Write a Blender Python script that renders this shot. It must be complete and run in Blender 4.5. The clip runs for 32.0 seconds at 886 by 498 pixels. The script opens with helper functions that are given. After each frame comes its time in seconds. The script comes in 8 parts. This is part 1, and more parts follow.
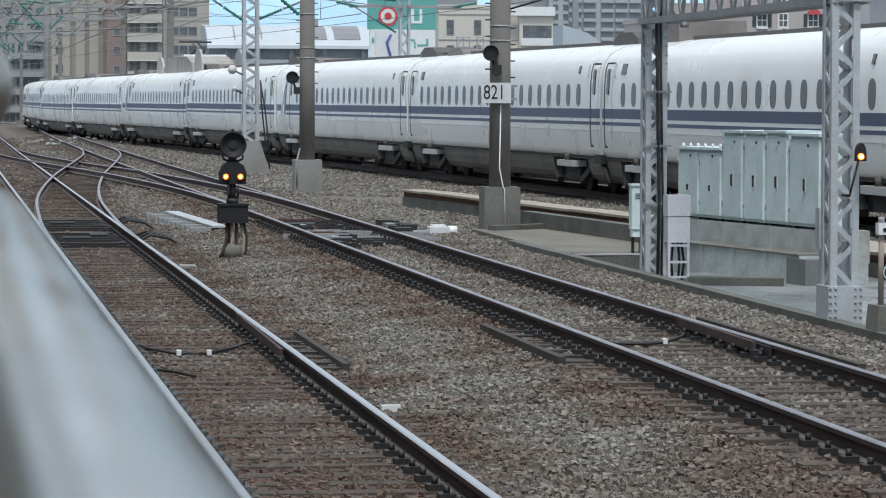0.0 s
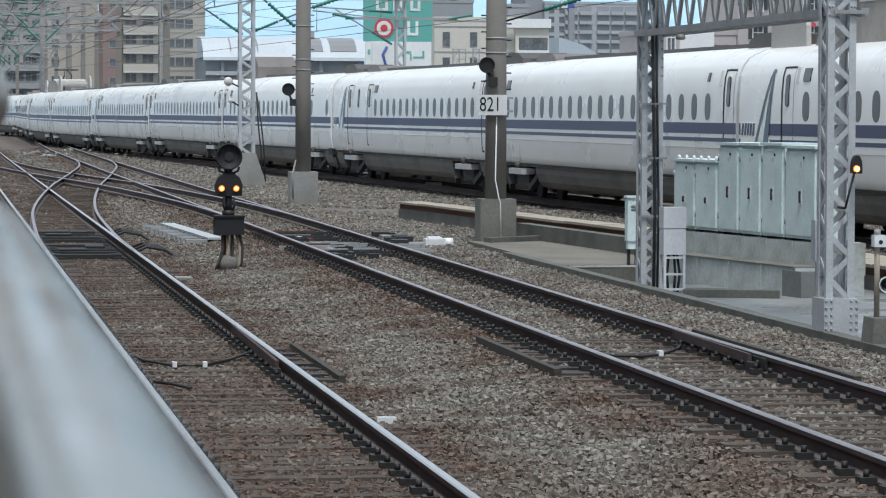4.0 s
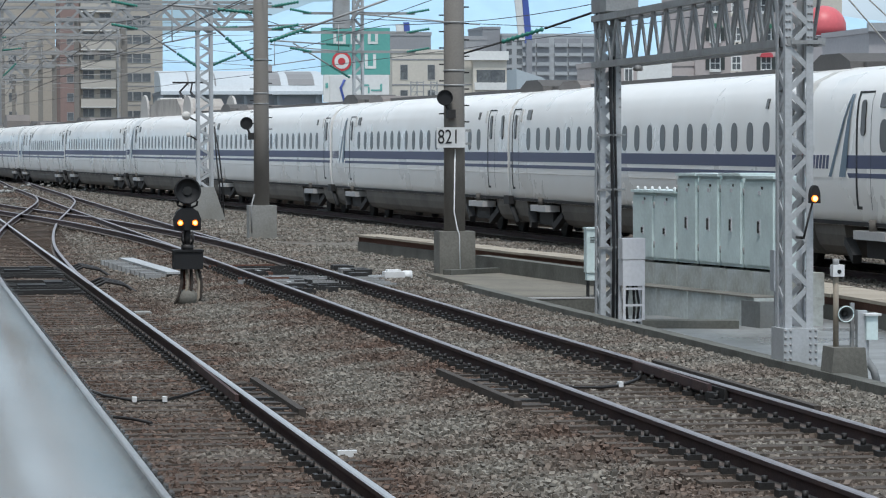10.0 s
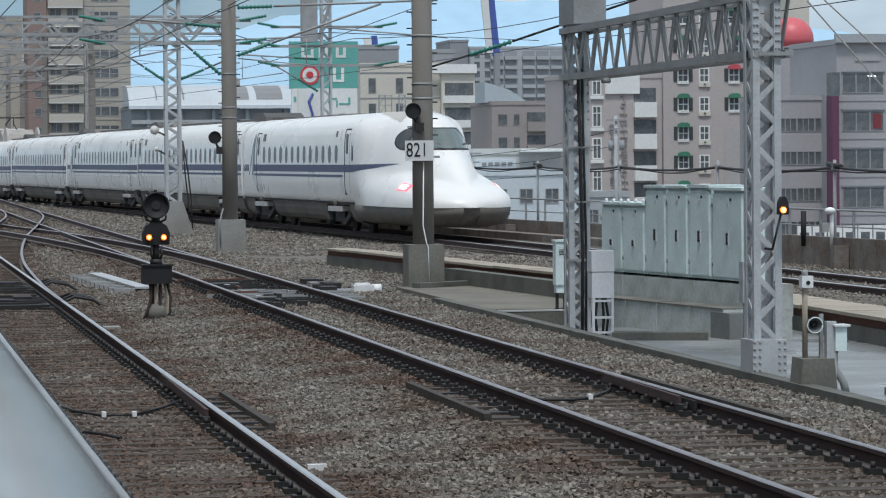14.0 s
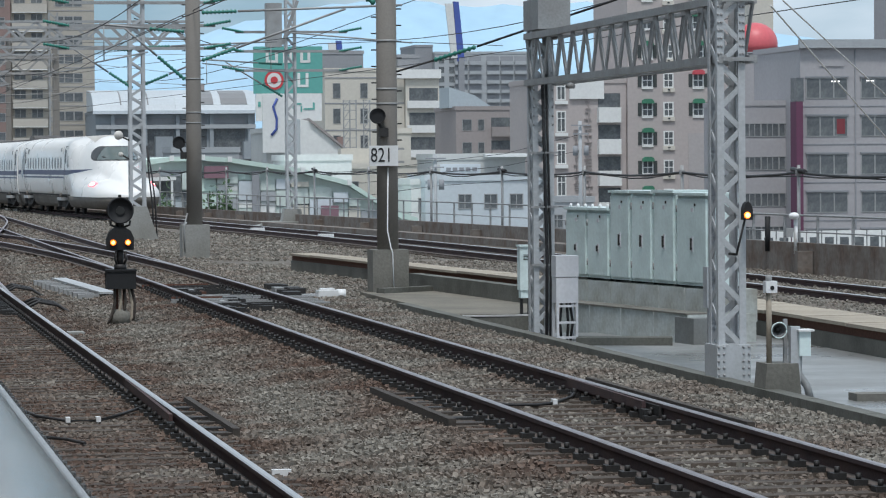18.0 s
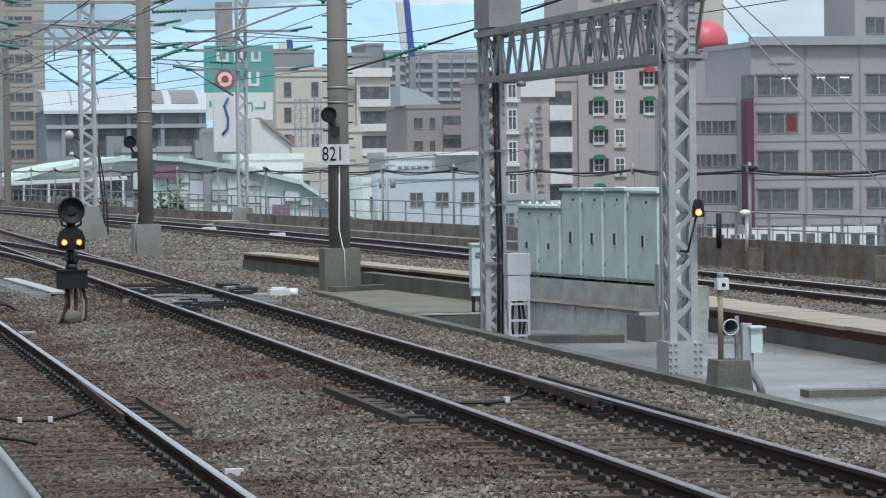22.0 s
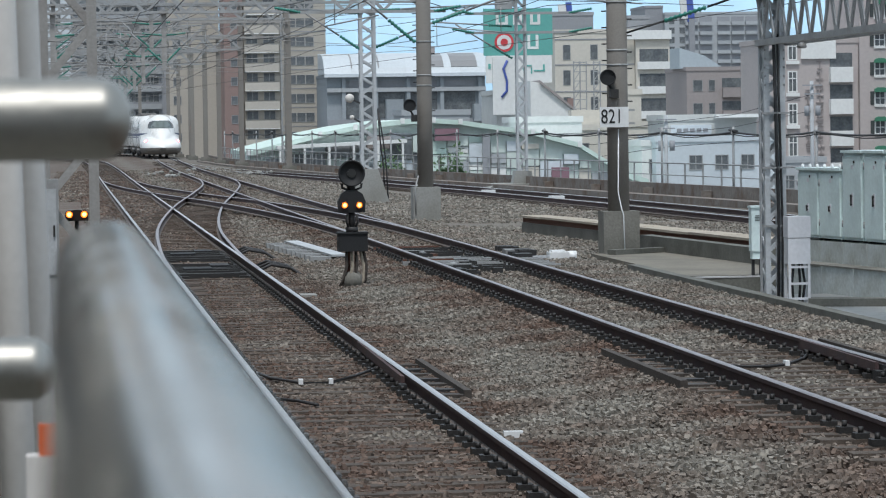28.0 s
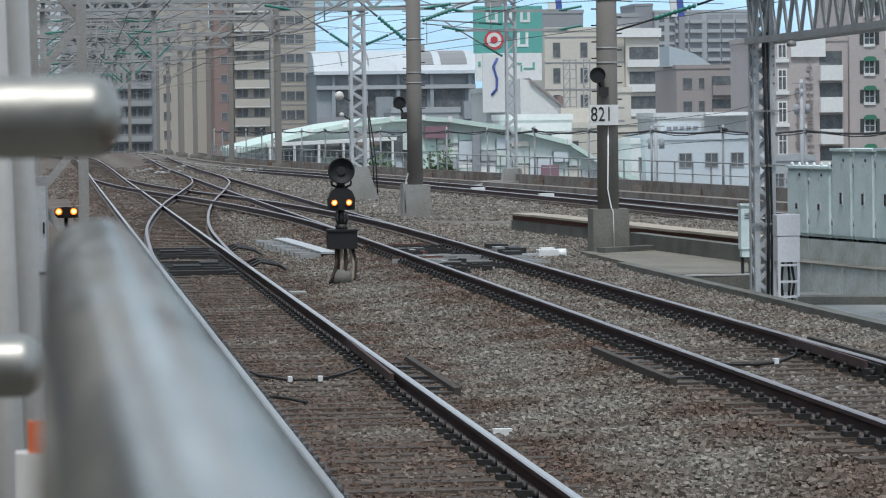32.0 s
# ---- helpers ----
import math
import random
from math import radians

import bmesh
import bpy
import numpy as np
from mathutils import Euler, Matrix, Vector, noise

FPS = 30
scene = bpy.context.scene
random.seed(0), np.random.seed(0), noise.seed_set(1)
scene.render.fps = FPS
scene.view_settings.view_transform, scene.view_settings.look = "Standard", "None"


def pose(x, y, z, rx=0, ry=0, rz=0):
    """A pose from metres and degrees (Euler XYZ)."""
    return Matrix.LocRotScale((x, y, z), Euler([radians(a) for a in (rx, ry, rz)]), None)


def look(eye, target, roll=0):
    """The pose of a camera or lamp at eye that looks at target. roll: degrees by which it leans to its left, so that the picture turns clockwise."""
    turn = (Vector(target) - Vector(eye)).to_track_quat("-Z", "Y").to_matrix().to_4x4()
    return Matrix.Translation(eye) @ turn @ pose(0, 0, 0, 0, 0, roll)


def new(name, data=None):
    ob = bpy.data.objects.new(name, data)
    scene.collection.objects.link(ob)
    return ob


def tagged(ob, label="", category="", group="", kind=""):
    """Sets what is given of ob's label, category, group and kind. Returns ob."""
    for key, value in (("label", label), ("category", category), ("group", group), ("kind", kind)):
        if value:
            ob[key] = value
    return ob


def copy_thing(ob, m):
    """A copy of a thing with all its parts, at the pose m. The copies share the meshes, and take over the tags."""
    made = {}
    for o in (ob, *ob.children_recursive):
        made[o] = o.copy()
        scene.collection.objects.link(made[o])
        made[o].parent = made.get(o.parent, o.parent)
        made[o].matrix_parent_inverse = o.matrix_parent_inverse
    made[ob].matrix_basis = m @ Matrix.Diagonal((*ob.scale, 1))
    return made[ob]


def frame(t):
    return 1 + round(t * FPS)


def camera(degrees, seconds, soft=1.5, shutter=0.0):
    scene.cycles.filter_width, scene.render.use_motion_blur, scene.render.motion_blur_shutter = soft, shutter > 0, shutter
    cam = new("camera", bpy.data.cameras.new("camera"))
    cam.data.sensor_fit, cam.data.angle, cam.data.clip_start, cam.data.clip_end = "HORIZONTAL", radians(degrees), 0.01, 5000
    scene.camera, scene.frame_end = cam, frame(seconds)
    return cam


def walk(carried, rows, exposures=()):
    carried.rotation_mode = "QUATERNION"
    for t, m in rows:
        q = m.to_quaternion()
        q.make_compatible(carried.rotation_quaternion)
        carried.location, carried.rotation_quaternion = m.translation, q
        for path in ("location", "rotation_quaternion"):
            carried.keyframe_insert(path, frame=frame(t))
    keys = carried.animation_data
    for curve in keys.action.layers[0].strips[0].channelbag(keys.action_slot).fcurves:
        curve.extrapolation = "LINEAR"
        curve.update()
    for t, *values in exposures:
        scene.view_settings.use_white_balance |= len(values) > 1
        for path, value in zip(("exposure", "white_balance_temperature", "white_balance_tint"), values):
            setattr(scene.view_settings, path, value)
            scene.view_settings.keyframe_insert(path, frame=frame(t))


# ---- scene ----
cam = camera(14.89, 32.0, soft=1.15)
cam.data.dof.use_dof, cam.data.dof.focus_distance, cam.data.dof.aperture_fstop = True, 56.0, 30.0
EYE = 2.4
# seconds, yaw, pitch, roll in degrees; the lens itself stays where it is
ROWS = [
    (0.0, -8.375, -2.532, -0.180),
    (0.5, -8.385, -2.449, -0.261),
    (1.0, -8.346, -2.411, -0.108),
    (1.5, -8.437, -2.394, -0.108),
    (2.0, -8.452, -2.382, -0.069),
    (2.5, -8.450, -2.377, -0.130),
    (3.0, -8.463, -2.363, -0.225),
    (3.5, -8.433, -2.346, -0.214),
    (5.5, -8.574, -2.279, -0.300),
    (6.0, -8.638, -2.252, -0.292),
    (6.5, -8.604, -2.209, -0.210),
    (7.0, -8.655, -2.157, -0.137),
    (7.5, -8.745, -2.115, -0.058),
    (8.0, -8.868, -2.061, -0.056),
    (8.5, -9.001, -2.017, 0.002),
    (9.0, -9.047, -1.936, 0.105),
    (9.5, -9.088, -1.832, 0.120),
    (10.0, -9.148, -1.778, 0.180),
    (10.5, -9.281, -1.744, 0.235),
    (11.0, -9.342, -1.708, 0.346),
    (11.5, -9.375, -1.675, 0.299),
    (12.0, -9.406, -1.650, 0.319),
    (12.5, -9.454, -1.621, 0.317),
    (13.0, -9.514, -1.596, 0.352),
    (13.5, -9.605, -1.576, 0.443),
    (14.0, -9.680, -1.559, 0.461),
    (14.5, -9.735, -1.536, 0.506),
    (16.5, -9.986, -1.496, 0.471),
    (17.0, -10.113, -1.491, 0.474),
    (17.5, -10.221, -1.483, 0.454),
    (18.0, -10.281, -1.477, 0.444),
    (18.5, -10.333, -1.467, 0.519),
    (19.0, -10.414, -1.459, 0.481),
    (19.5, -10.494, -1.463, 0.489),
    (20.0, -10.570, -1.466, 0.480),
    (20.5, -10.697, -1.470, 0.493),
    (21.0, -10.798, -1.485, 0.519),
    (21.5, -10.937, -1.491, 0.641),
    (22.0, -11.103, -1.512, 0.671),
    (22.5, -10.857, -1.499, 0.942),
    (23.0, -8.856, -1.616, 1.660),
    (23.5, -7.260, -2.006, 1.406),
    (24.0, -6.887, -2.117, 1.109),
    (24.5, -6.544, -2.103, 0.959),
    (25.0, -6.246, -2.085, 0.960),
    (25.5, -6.132, -2.077, 0.955),
    (27.5, -6.375, -2.081, 0.804),
    (28.0, -6.391, -2.081, 0.799),
    (28.5, -6.435, -2.082, 0.798),
    (29.0, -6.456, -2.084, 0.887),
    (29.5, -6.450, -2.097, 0.798),
    (30.0, -6.450, -2.099, 0.767),
    (30.5, -6.475, -2.105, 0.727),
    (31.0, -6.526, -2.113, 0.669),
    (31.5, -6.552, -2.113, 0.794),
    (32.0, -6.564, -2.124, 0.707),
]
walk(cam, [(t, pose(0, 0, EYE, 90 + pitch, roll, yaw)) for t, yaw, pitch, roll in ROWS],
     [(0.0, 0.0), (6.0, 0.02), (9.0, -0.06), (12.0, -0.16), (13.0, -0.24), (14.0, -0.28), (17.0, -0.22), (18.0, -0.18), (20.0, -0.10), (23.0, -0.07), (32.0, -0.08)])

# ---- sky and sun: a bright, thinly clouded day ----
world = bpy.data.worlds.new("sky")
scene.world = world
world.use_nodes = True
wn, wl = world.node_tree.nodes, world.node_tree.links
sky = wn.new("ShaderNodeTexSky")
sky.sky_type, sky.sun_disc = "NISHITA", False
sky.sun_elevation, sky.sun_rotation = radians(65), radians(192)
sky.air_density, sky.dust_density, sky.ozone_density = 1.0, 1.5, 2.0
geo = wn.new("ShaderNodeTexCoord")
stretch = wn.new("ShaderNodeMapping")
stretch.inputs["Scale"].default_value = (1.0, 1.0, 3.0)
cloud = wn.new("ShaderNodeTexNoise")
cloud.inputs["Scale"].default_value, cloud.inputs["Detail"].default_value = 4.0, 7.0
ramp = wn.new("ShaderNodeValToRGB")
ramp.color_ramp.elements[0].position, ramp.color_ramp.elements[1].position = 0.38, 0.56
veil = wn.new("ShaderNodeMix")
veil.data_type, veil.inputs[0].default_value = "RGBA", 0.75
veil.inputs[7].default_value = (4.7, 7.5, 9.7, 1)
mix = wn.new("ShaderNodeMix")
mix.data_type = "RGBA"
mix.inputs[7].default_value = (11.2, 12.6, 14.2, 1)
wl.new(geo.outputs["Generated"], stretch.inputs["Vector"])
wl.new(stretch.outputs["Vector"], cloud.inputs["Vector"])
wl.new(cloud.outputs["Fac"], ramp.inputs["Fac"])
wl.new(ramp.outputs["Color"], mix.inputs[0])
wl.new(sky.outputs["Color"], veil.inputs[6])
wl.new(veil.outputs[2], mix.inputs[6])
wl.new(mix.outputs[2], wn["Background"].inputs["Color"])
wn["Background"].inputs["Strength"].default_value = 0.081
sun_data = bpy.data.lights.new("sun", "SUN")
sun_data.energy, sun_data.angle, sun_data.color = 2.6, radians(9), (1.0, 0.985, 0.965)
sun = new("sun", sun_data)
sun.matrix_world = look((0, 0, 60), (5.2, 24.2, 6.8))


# ---- materials ----
def material(name, col, rough=0.6, metal=0.0, spread=0.15, scale=1.5, fine=30.0, bump=0.15, tint=None, amount=0.5, coat=0.0, island=0.0, bands=None):
    """A painted or raw surface: two scales of variation, a second colour in patches, and fine relief."""
    m = bpy.data.materials.new(name)
    m.use_nodes = True
    n, l = m.node_tree.nodes, m.node_tree.links
    p = n["Principled BSDF"]
    p.inputs["Roughness"].default_value, p.inputs["Metallic"].default_value = rough, metal
    p.inputs["Coat Weight"].default_value = coat
    co = n.new("ShaderNodeTexCoord")
    big, small = n.new("ShaderNodeTexNoise"), n.new("ShaderNodeTexNoise")
    for t, s in ((big, scale), (small, fine)):
        t.inputs["Scale"].default_value, t.inputs["Detail"].default_value = s, 5.0
        l.new(co.outputs["Object"], t.inputs["Vector"])
    r = n.new("ShaderNodeValToRGB")
    r.color_ramp.elements[0].position, r.color_ramp.elements[1].position = 0.42, 0.68
    l.new(big.outputs["Fac"], r.inputs["Fac"])
    k = n.new("ShaderNodeMath")
    k.operation, k.inputs[1].default_value = "MULTIPLY", amount
    l.new(r.outputs["Color"], k.inputs[0])
    a = n.new("ShaderNodeMix")
    a.data_type = "RGBA"
    a.inputs[6].default_value = (*col, 1)
    a.inputs[7].default_value = (*(tint or [c * (1 - spread) for c in col]), 1)
    if bands:
        sx = n.new("ShaderNodeSeparateXYZ")
        l.new(co.outputs["Object"], sx.inputs[0])
        mx = n.new("ShaderNodeMapRange")
        mx.inputs["From Min"].default_value, mx.inputs["From Max"].default_value = 0.0, 12.0
        l.new(sx.outputs["X"], mx.inputs["Value"])
        br = n.new("ShaderNodeValToRGB")
        while len(br.color_ramp.elements) < len(bands):
            br.color_ramp.elements.new(0.5)
        for el, (px, v) in zip(br.color_ramp.elements, bands):
            el.position, el.color = px / 12.0, (v, v, v, 1)
        l.new(mx.outputs[0], br.inputs["Fac"])
        ad = n.new("ShaderNodeMath")
        ad.operation, ad.use_clamp = "ADD", True
        l.new(br.outputs["Color"], ad.inputs[0])
        su = n.new("ShaderNodeMath")
        su.operation, su.inputs[1].default_value = "SUBTRACT", 0.35
        l.new(k.outputs[0], su.inputs[0])
        l.new(su.outputs[0], ad.inputs[1])
        l.new(ad.outputs[0], a.inputs[0])
    else:
        l.new(k.outputs[0], a.inputs[0])
    hv = n.new("ShaderNodeHueSaturation")
    mr = n.new("ShaderNodeMapRange")
    mr.inputs["From Min"].default_value, mr.inputs["From Max"].default_value = 0.25, 0.75
    mr.inputs["To Min"].default_value, mr.inputs["To Max"].default_value = 1 - spread, 1 + spread
    l.new(small.outputs["Fac"], mr.inputs["Value"])
    if island:
        g = n.new("ShaderNodeNewGeometry")
        mi = n.new("ShaderNodeMapRange")
        mi.inputs["To Min"].default_value, mi.inputs["To Max"].default_value = 1 - island, 1 + island
        l.new(g.outputs["Random Per Island"], mi.inputs["Value"])
        mm = n.new("ShaderNodeMath")
        mm.operation = "MULTIPLY"
        l.new(mr.outputs[0], mm.inputs[0])
        l.new(mi.outputs[0], mm.inputs[1])
        l.new(mm.outputs[0], hv.inputs["Value"])
    else:
        ob = n.new("ShaderNodeObjectInfo")
        mo = n.new("ShaderNodeMapRange")
        mo.inputs["To Min"].default_value, mo.inputs["To Max"].default_value = 0.95, 1.05
        l.new(ob.outputs["Random"], mo.inputs["Value"])
        mm = n.new("ShaderNodeMath")
        mm.operation = "MULTIPLY"
        l.new(mr.outputs[0], mm.inputs[0])
        l.new(mo.outputs[0], mm.inputs[1])
        l.new(mm.outputs[0], hv.inputs["Value"])
    l.new(a.outputs[2], hv.inputs["Color"])
    l.new(hv.outputs["Color"], p.inputs["Base Color"])
    if bump:
        b = n.new("ShaderNodeBump")
        b.inputs["Strength"].default_value, b.inputs["Distance"].default_value = bump, 0.02
        l.new(small.outputs["Fac"], b.inputs["Height"])
        l.new(b.outputs["Normal"], p.inputs["Normal"])
    return m


def glow(name, col, power):
    m = bpy.data.materials.new(name)
    m.use_nodes = True
    p = m.node_tree.nodes["Principled BSDF"]
    p.inputs["Base Color"].default_value = (*col, 1)
    p.inputs["Emission Color"].default_value = (*col, 1)
    p.inputs["Emission Strength"].default_value = power
    return m


BANDS = [(0.0, 0.45), (1.7, 0.1), (2.5, 0.3), (3.3, 0.05), (3.85, 0.4), (4.6, 0.9), (5.3, 0.45), (6.0, 0.15), (6.9, 0.85), (7.6, 0.4), (8.4, 0.75), (9.4, 0.95)]
M_BALLAST = material("ballast", (0.080, 0.053, 0.041), 0.95, 0, 0.35, 0.6, 22, 0.9, (0.140, 0.126, 0.107), 0.9, bands=BANDS)
M_STONE = material("ballast_stone", (0.106, 0.070, 0.054), 0.92, 0, 0.18, 0.7, 25, 0.3, (0.198, 0.183, 0.159), 0.95, island=0.45, bands=BANDS)
M_RAILTOP = material("polished_steel", (0.60, 0.575, 0.565), 0.33, 1.0, 0.08, 2, 60, 0.03)
M_RAIL = material("rusty_rail_steel", (0.052, 0.031, 0.034), 0.85, 0.0, 0.25, 2, 40, 0.2, (0.088, 0.050, 0.042), 0.6)
M_RAILDULL = material("dulled_rail_head", (0.40, 0.355, 0.36), 0.40, 1.0, 0.12, 2, 60, 0.03, (0.26, 0.22, 0.215), 0.6)
# the light that the foot's edge reflects is put into this paler colour
M_FOOT = material("rail_foot_painted_sheen", (0.135, 0.115, 0.105), 0.85, 0.1, 0.2, 3, 40, 0.2, (0.08, 0.06, 0.052), 0.7)
M_SLEEPER = material("weathered_sleeper", (0.056, 0.044, 0.036), 0.9, 0, 0.3, 2, 30, 0.4, (0.100, 0.078, 0.062), 0.8)
M_TONGUE = material("worn_rail_steel", (0.30, 0.28, 0.265), 0.5, 0.7, 0.2, 3, 40, 0.1, (0.16, 0.13, 0.12), 0.7)
M_TIMBER = material("old_timber", (0.055, 0.046, 0.040), 0.9, 0, 0.25, 3, 30, 0.3)
M_TURNOUT = material("brown_turnout_timber", (0.075, 0.054, 0.042), 0.9, 0, 0.3, 1.5, 30, 0.3, (0.125, 0.10, 0.08), 0.8, island=0.35)
M_DARK = material("dark_oily_steel", (0.035, 0.034, 0.034), 0.6, 0.3, 0.3, 3, 40, 0.15)
M_BLACK = material("black_enamel", (0.010, 0.011, 0.013), 0.7, 0, 0.3, 4, 40, 0.1)
M_CONC = material("weathered_concrete", (0.175, 0.17, 0.152), 0.9, 0, 0.16, 1.2, 25, 0.25, (0.10, 0.098, 0.085), 0.8)
M_CONC2 = material("pale_concrete", (0.29, 0.292, 0.28), 0.85, 0, 0.14, 0.8, 20, 0.2, (0.205, 0.20, 0.18), 0.8)
M_POLE = material("concrete_pole", (0.20, 0.187, 0.172), 0.9, 0, 0.12, 2.0, 40, 0.15, (0.19, 0.175, 0.155), 0.6)
M_GALV = material("grey_painted_steel", (0.46, 0.48, 0.50), 0.55, 0.15, 0.10, 2.5, 30, 0.08, (0.36, 0.375, 0.38), 0.6)
M_GALVD = material("dull_galvanised_steel", (0.33, 0.34, 0.345), 0.6, 0.3, 0.12, 2.0, 30, 0.08, (0.25, 0.245, 0.24), 0.7)
M_MINT = material("mint_grey_paint", (0.63, 0.745, 0.745), 0.5, 0, 0.07, 2.6, 20, 0.05, (0.50, 0.595, 0.595), 0.7)
M_BOXGREY = material("light_grey_paint", (0.56, 0.57, 0.60), 0.5, 0, 0.08, 2, 20, 0.05)
M_WHITEPAINT = material("white_paint", (0.74, 0.75, 0.76), 0.5, 0, 0.06, 2, 20, 0.05, (0.62, 0.63, 0.63), 0.6)
M_PIPE = material("ivory_white_pipe", (0.60, 0.575, 0.55), 0.45, 0, 0.05, 6, 60, 0.03, (0.53, 0.51, 0.485), 0.6)
M_STAINLESS = material("satin_stainless_steel", (0.345, 0.325, 0.29), 0.20, 1.0, 0.03, 9, 30, 0.0, (0.22, 0.215, 0.195), 0.9)
M_CAPSTEEL = material("worn_stainless_steel", (0.36, 0.35, 0.325), 0.40, 1.0, 0.07, 14, 220, 0.0, (0.27, 0.262, 0.24), 0.8)
M_TRAIN = material("glossy_white_train_paint", (0.81, 0.80, 0.78), 0.32, 0, 0.012, 0.6, 1.4, 0.05, (0.78, 0.765, 0.735), 0.7, coat=0.12)
M_ROOF = material("greyed_train_roof", (0.56, 0.54, 0.51), 0.35, 0, 0.05, 0.8, 10, 0.02, (0.44, 0.415, 0.385), 0.8)
M_BLUE = material("deep_blue_stripe_paint", (0.036, 0.050, 0.125), 0.45, 0, 0.05, 1, 10, 0.0)
M_SKIRT = material("dusty_grey_skirt", (0.135, 0.124, 0.110), 0.85, 0, 0.14, 0.9, 8, 0.05, (0.080, 0.075, 0.068), 0.8)
M_GLASS = material("dark_window_glass", (0.022, 0.022, 0.021), 0.3, 0, 0.1, 1, 5, 0.0)
# the sky's reflection is put into the screen's lighter base colour
M_SCREEN = material("sky_toned_windscreen", (0.11, 0.135, 0.13), 0.05, 0, 0.1, 1, 5, 0.0)
M_UNDER = material("near_black_underframe", (0.020, 0.020, 0.021), 0.8, 0.1, 0.3, 2, 20, 0.2)
M_GREEN = material("green_glazed_insulator", (0.03, 0.19, 0.15), 0.35, 0, 0.1, 6, 40, 0.05)
M_WIRE = material("dark_cable", (0.03, 0.03, 0.032), 0.6, 0.2, 0.2, 4, 40, 0.05)
M_WIREL = material("light_stay_wire", (0.68, 0.68, 0.67), 0.5, 0.3, 0.1, 4, 40, 0.05)
M_PARAPET = material("rust_stained_parapet", (0.185, 0.165, 0.15), 0.95, 0, 0.25, 1.4, 9, 0.3, (0.115, 0.075, 0.055), 0.9)
M_WET = material("damp_concrete", (0.215, 0.22, 0.218), 0.42, 0, 0.14, 0.45, 12, 0.06, (0.15, 0.152, 0.15), 0.9)
M_COVER = material("cream_trough_cover", (0.36, 0.315, 0.255), 0.9, 0, 0.14, 1.0, 20, 0.2, (0.25, 0.215, 0.175), 0.8)
M_RUST = material("rust_red_steel", (0.13, 0.062, 0.045), 0.9, 0.1, 0.25, 1.5, 25, 0.25)
M_ORANGE = material("orange_red_sign", (0.62, 0.11, 0.02), 0.5, 0, 0.06, 4, 40, 0.02)
M_AMBER = glow("amber_lamp_glow", (1.0, 0.20, 0.02), 2.6)
M_CORE = glow("amber_lamp_core", (1.0, 0.50, 0.16), 5.0)
M_TAIL = glow("red_tail_lamp_glow", (1.0, 0.10, 0.14), 2.2)
M_OLDSTEEL = material("dull_brown_grey_steel", (0.31, 0.305, 0.295), 0.75, 0.1, 0.12, 2.0, 30, 0.08, (0.22, 0.205, 0.195), 0.7)
M_PAD = material("dirty_sand_grey_concrete", (0.178, 0.162, 0.132), 0.92, 0, 0.16, 0.9, 18, 0.2, (0.112, 0.103, 0.086), 0.8)
M_MOSS = material("mossy_dark_concrete", (0.125, 0.126, 0.113), 0.92, 0, 0.2, 1.3, 22, 0.3, (0.070, 0.071, 0.060), 0.85)
M_WALLC = material("pale_blue_grey_concrete", (0.46, 0.50, 0.495), 0.85, 0, 0.16, 1.6, 18, 0.2, (0.27, 0.262, 0.225), 0.85)
M_BOXPALE = material("dusty_pale_grey_paint", (0.42, 0.42, 0.42), 0.7, 0, 0.1, 2, 20, 0.05)
M_GANG = material("grey_white_gangway_rubber", (0.58, 0.58, 0.565), 0.7, 0, 0.08, 2, 20, 0.05, (0.45, 0.45, 0.44), 0.7)
M_SHIELD = material("matt_grey_shield", (0.42, 0.40, 0.38), 0.7, 0, 0.08, 1, 10, 0.02)
M_HOOD2 = material("beige_grey_hood", (0.36, 0.33, 0.30), 0.7, 0, 0.1, 1.5, 12, 0.05, (0.22, 0.20, 0.185), 0.8)
M_DUSK = material("dark_dusty_cover", (0.09, 0.085, 0.082), 0.75, 0, 0.15, 2, 20, 0.1)
M_BEIGE = material("beige_grey_roof_paint", (0.50, 0.47, 0.43), 0.5, 0, 0.05, 1.2, 10, 0.02, (0.40, 0.375, 0.345), 0.7)
M_HOT = glow("white_hot_lamp", (1.0, 0.86, 0.84), 5.0)
M_LUMP = material("brown_grey_roof_cover", (0.17, 0.15, 0.14), 0.6, 0, 0.1, 1, 10, 0.05)
M_ENDB = material("dark_blue_grey_concrete", (0.175, 0.187, 0.187), 0.85, 0, 0.14, 1.6, 18, 0.2, (0.15, 0.15, 0.14), 0.8)
M_HORN = material("dark_grey_enamel", (0.12, 0.125, 0.13), 0.6, 0, 0.12, 4, 30, 0.05)
M_HOOD = material("pale_lamp_back", (0.55, 0.53, 0.50), 0.5, 0, 0.1, 4, 30, 0.1)



def smudges(m, lo, hi, scale):
    """Uneven gloss, as left by wiping and weather."""
    n, l = m.node_tree.nodes, m.node_tree.links
    co, t, r = n.new("ShaderNodeTexCoord"), n.new("ShaderNodeTexNoise"), n.new("ShaderNodeMapRange")
    t.inputs["Scale"].default_value, t.inputs["Detail"].default_value = scale, 4.0
    r.inputs["From Min"].default_value, r.inputs["From Max"].default_value = 0.35, 0.65
    r.inputs["To Min"].default_value, r.inputs["To Max"].default_value = lo, hi
    l.new(co.outputs["Object"], t.inputs["Vector"])
    l.new(t.outputs["Fac"], r.inputs["Value"])
    l.new(r.outputs[0], n["Principled BSDF"].inputs["Roughness"])


smudges(M_STAINLESS, 0.10, 0.24, 12.0)
smudges(M_CAPSTEEL, 0.36, 0.54, 30.0)
smudges(M_WET, 0.22, 0.6, 0.6)
smudges(M_TRAIN, 0.24, 0.40, 0.5)


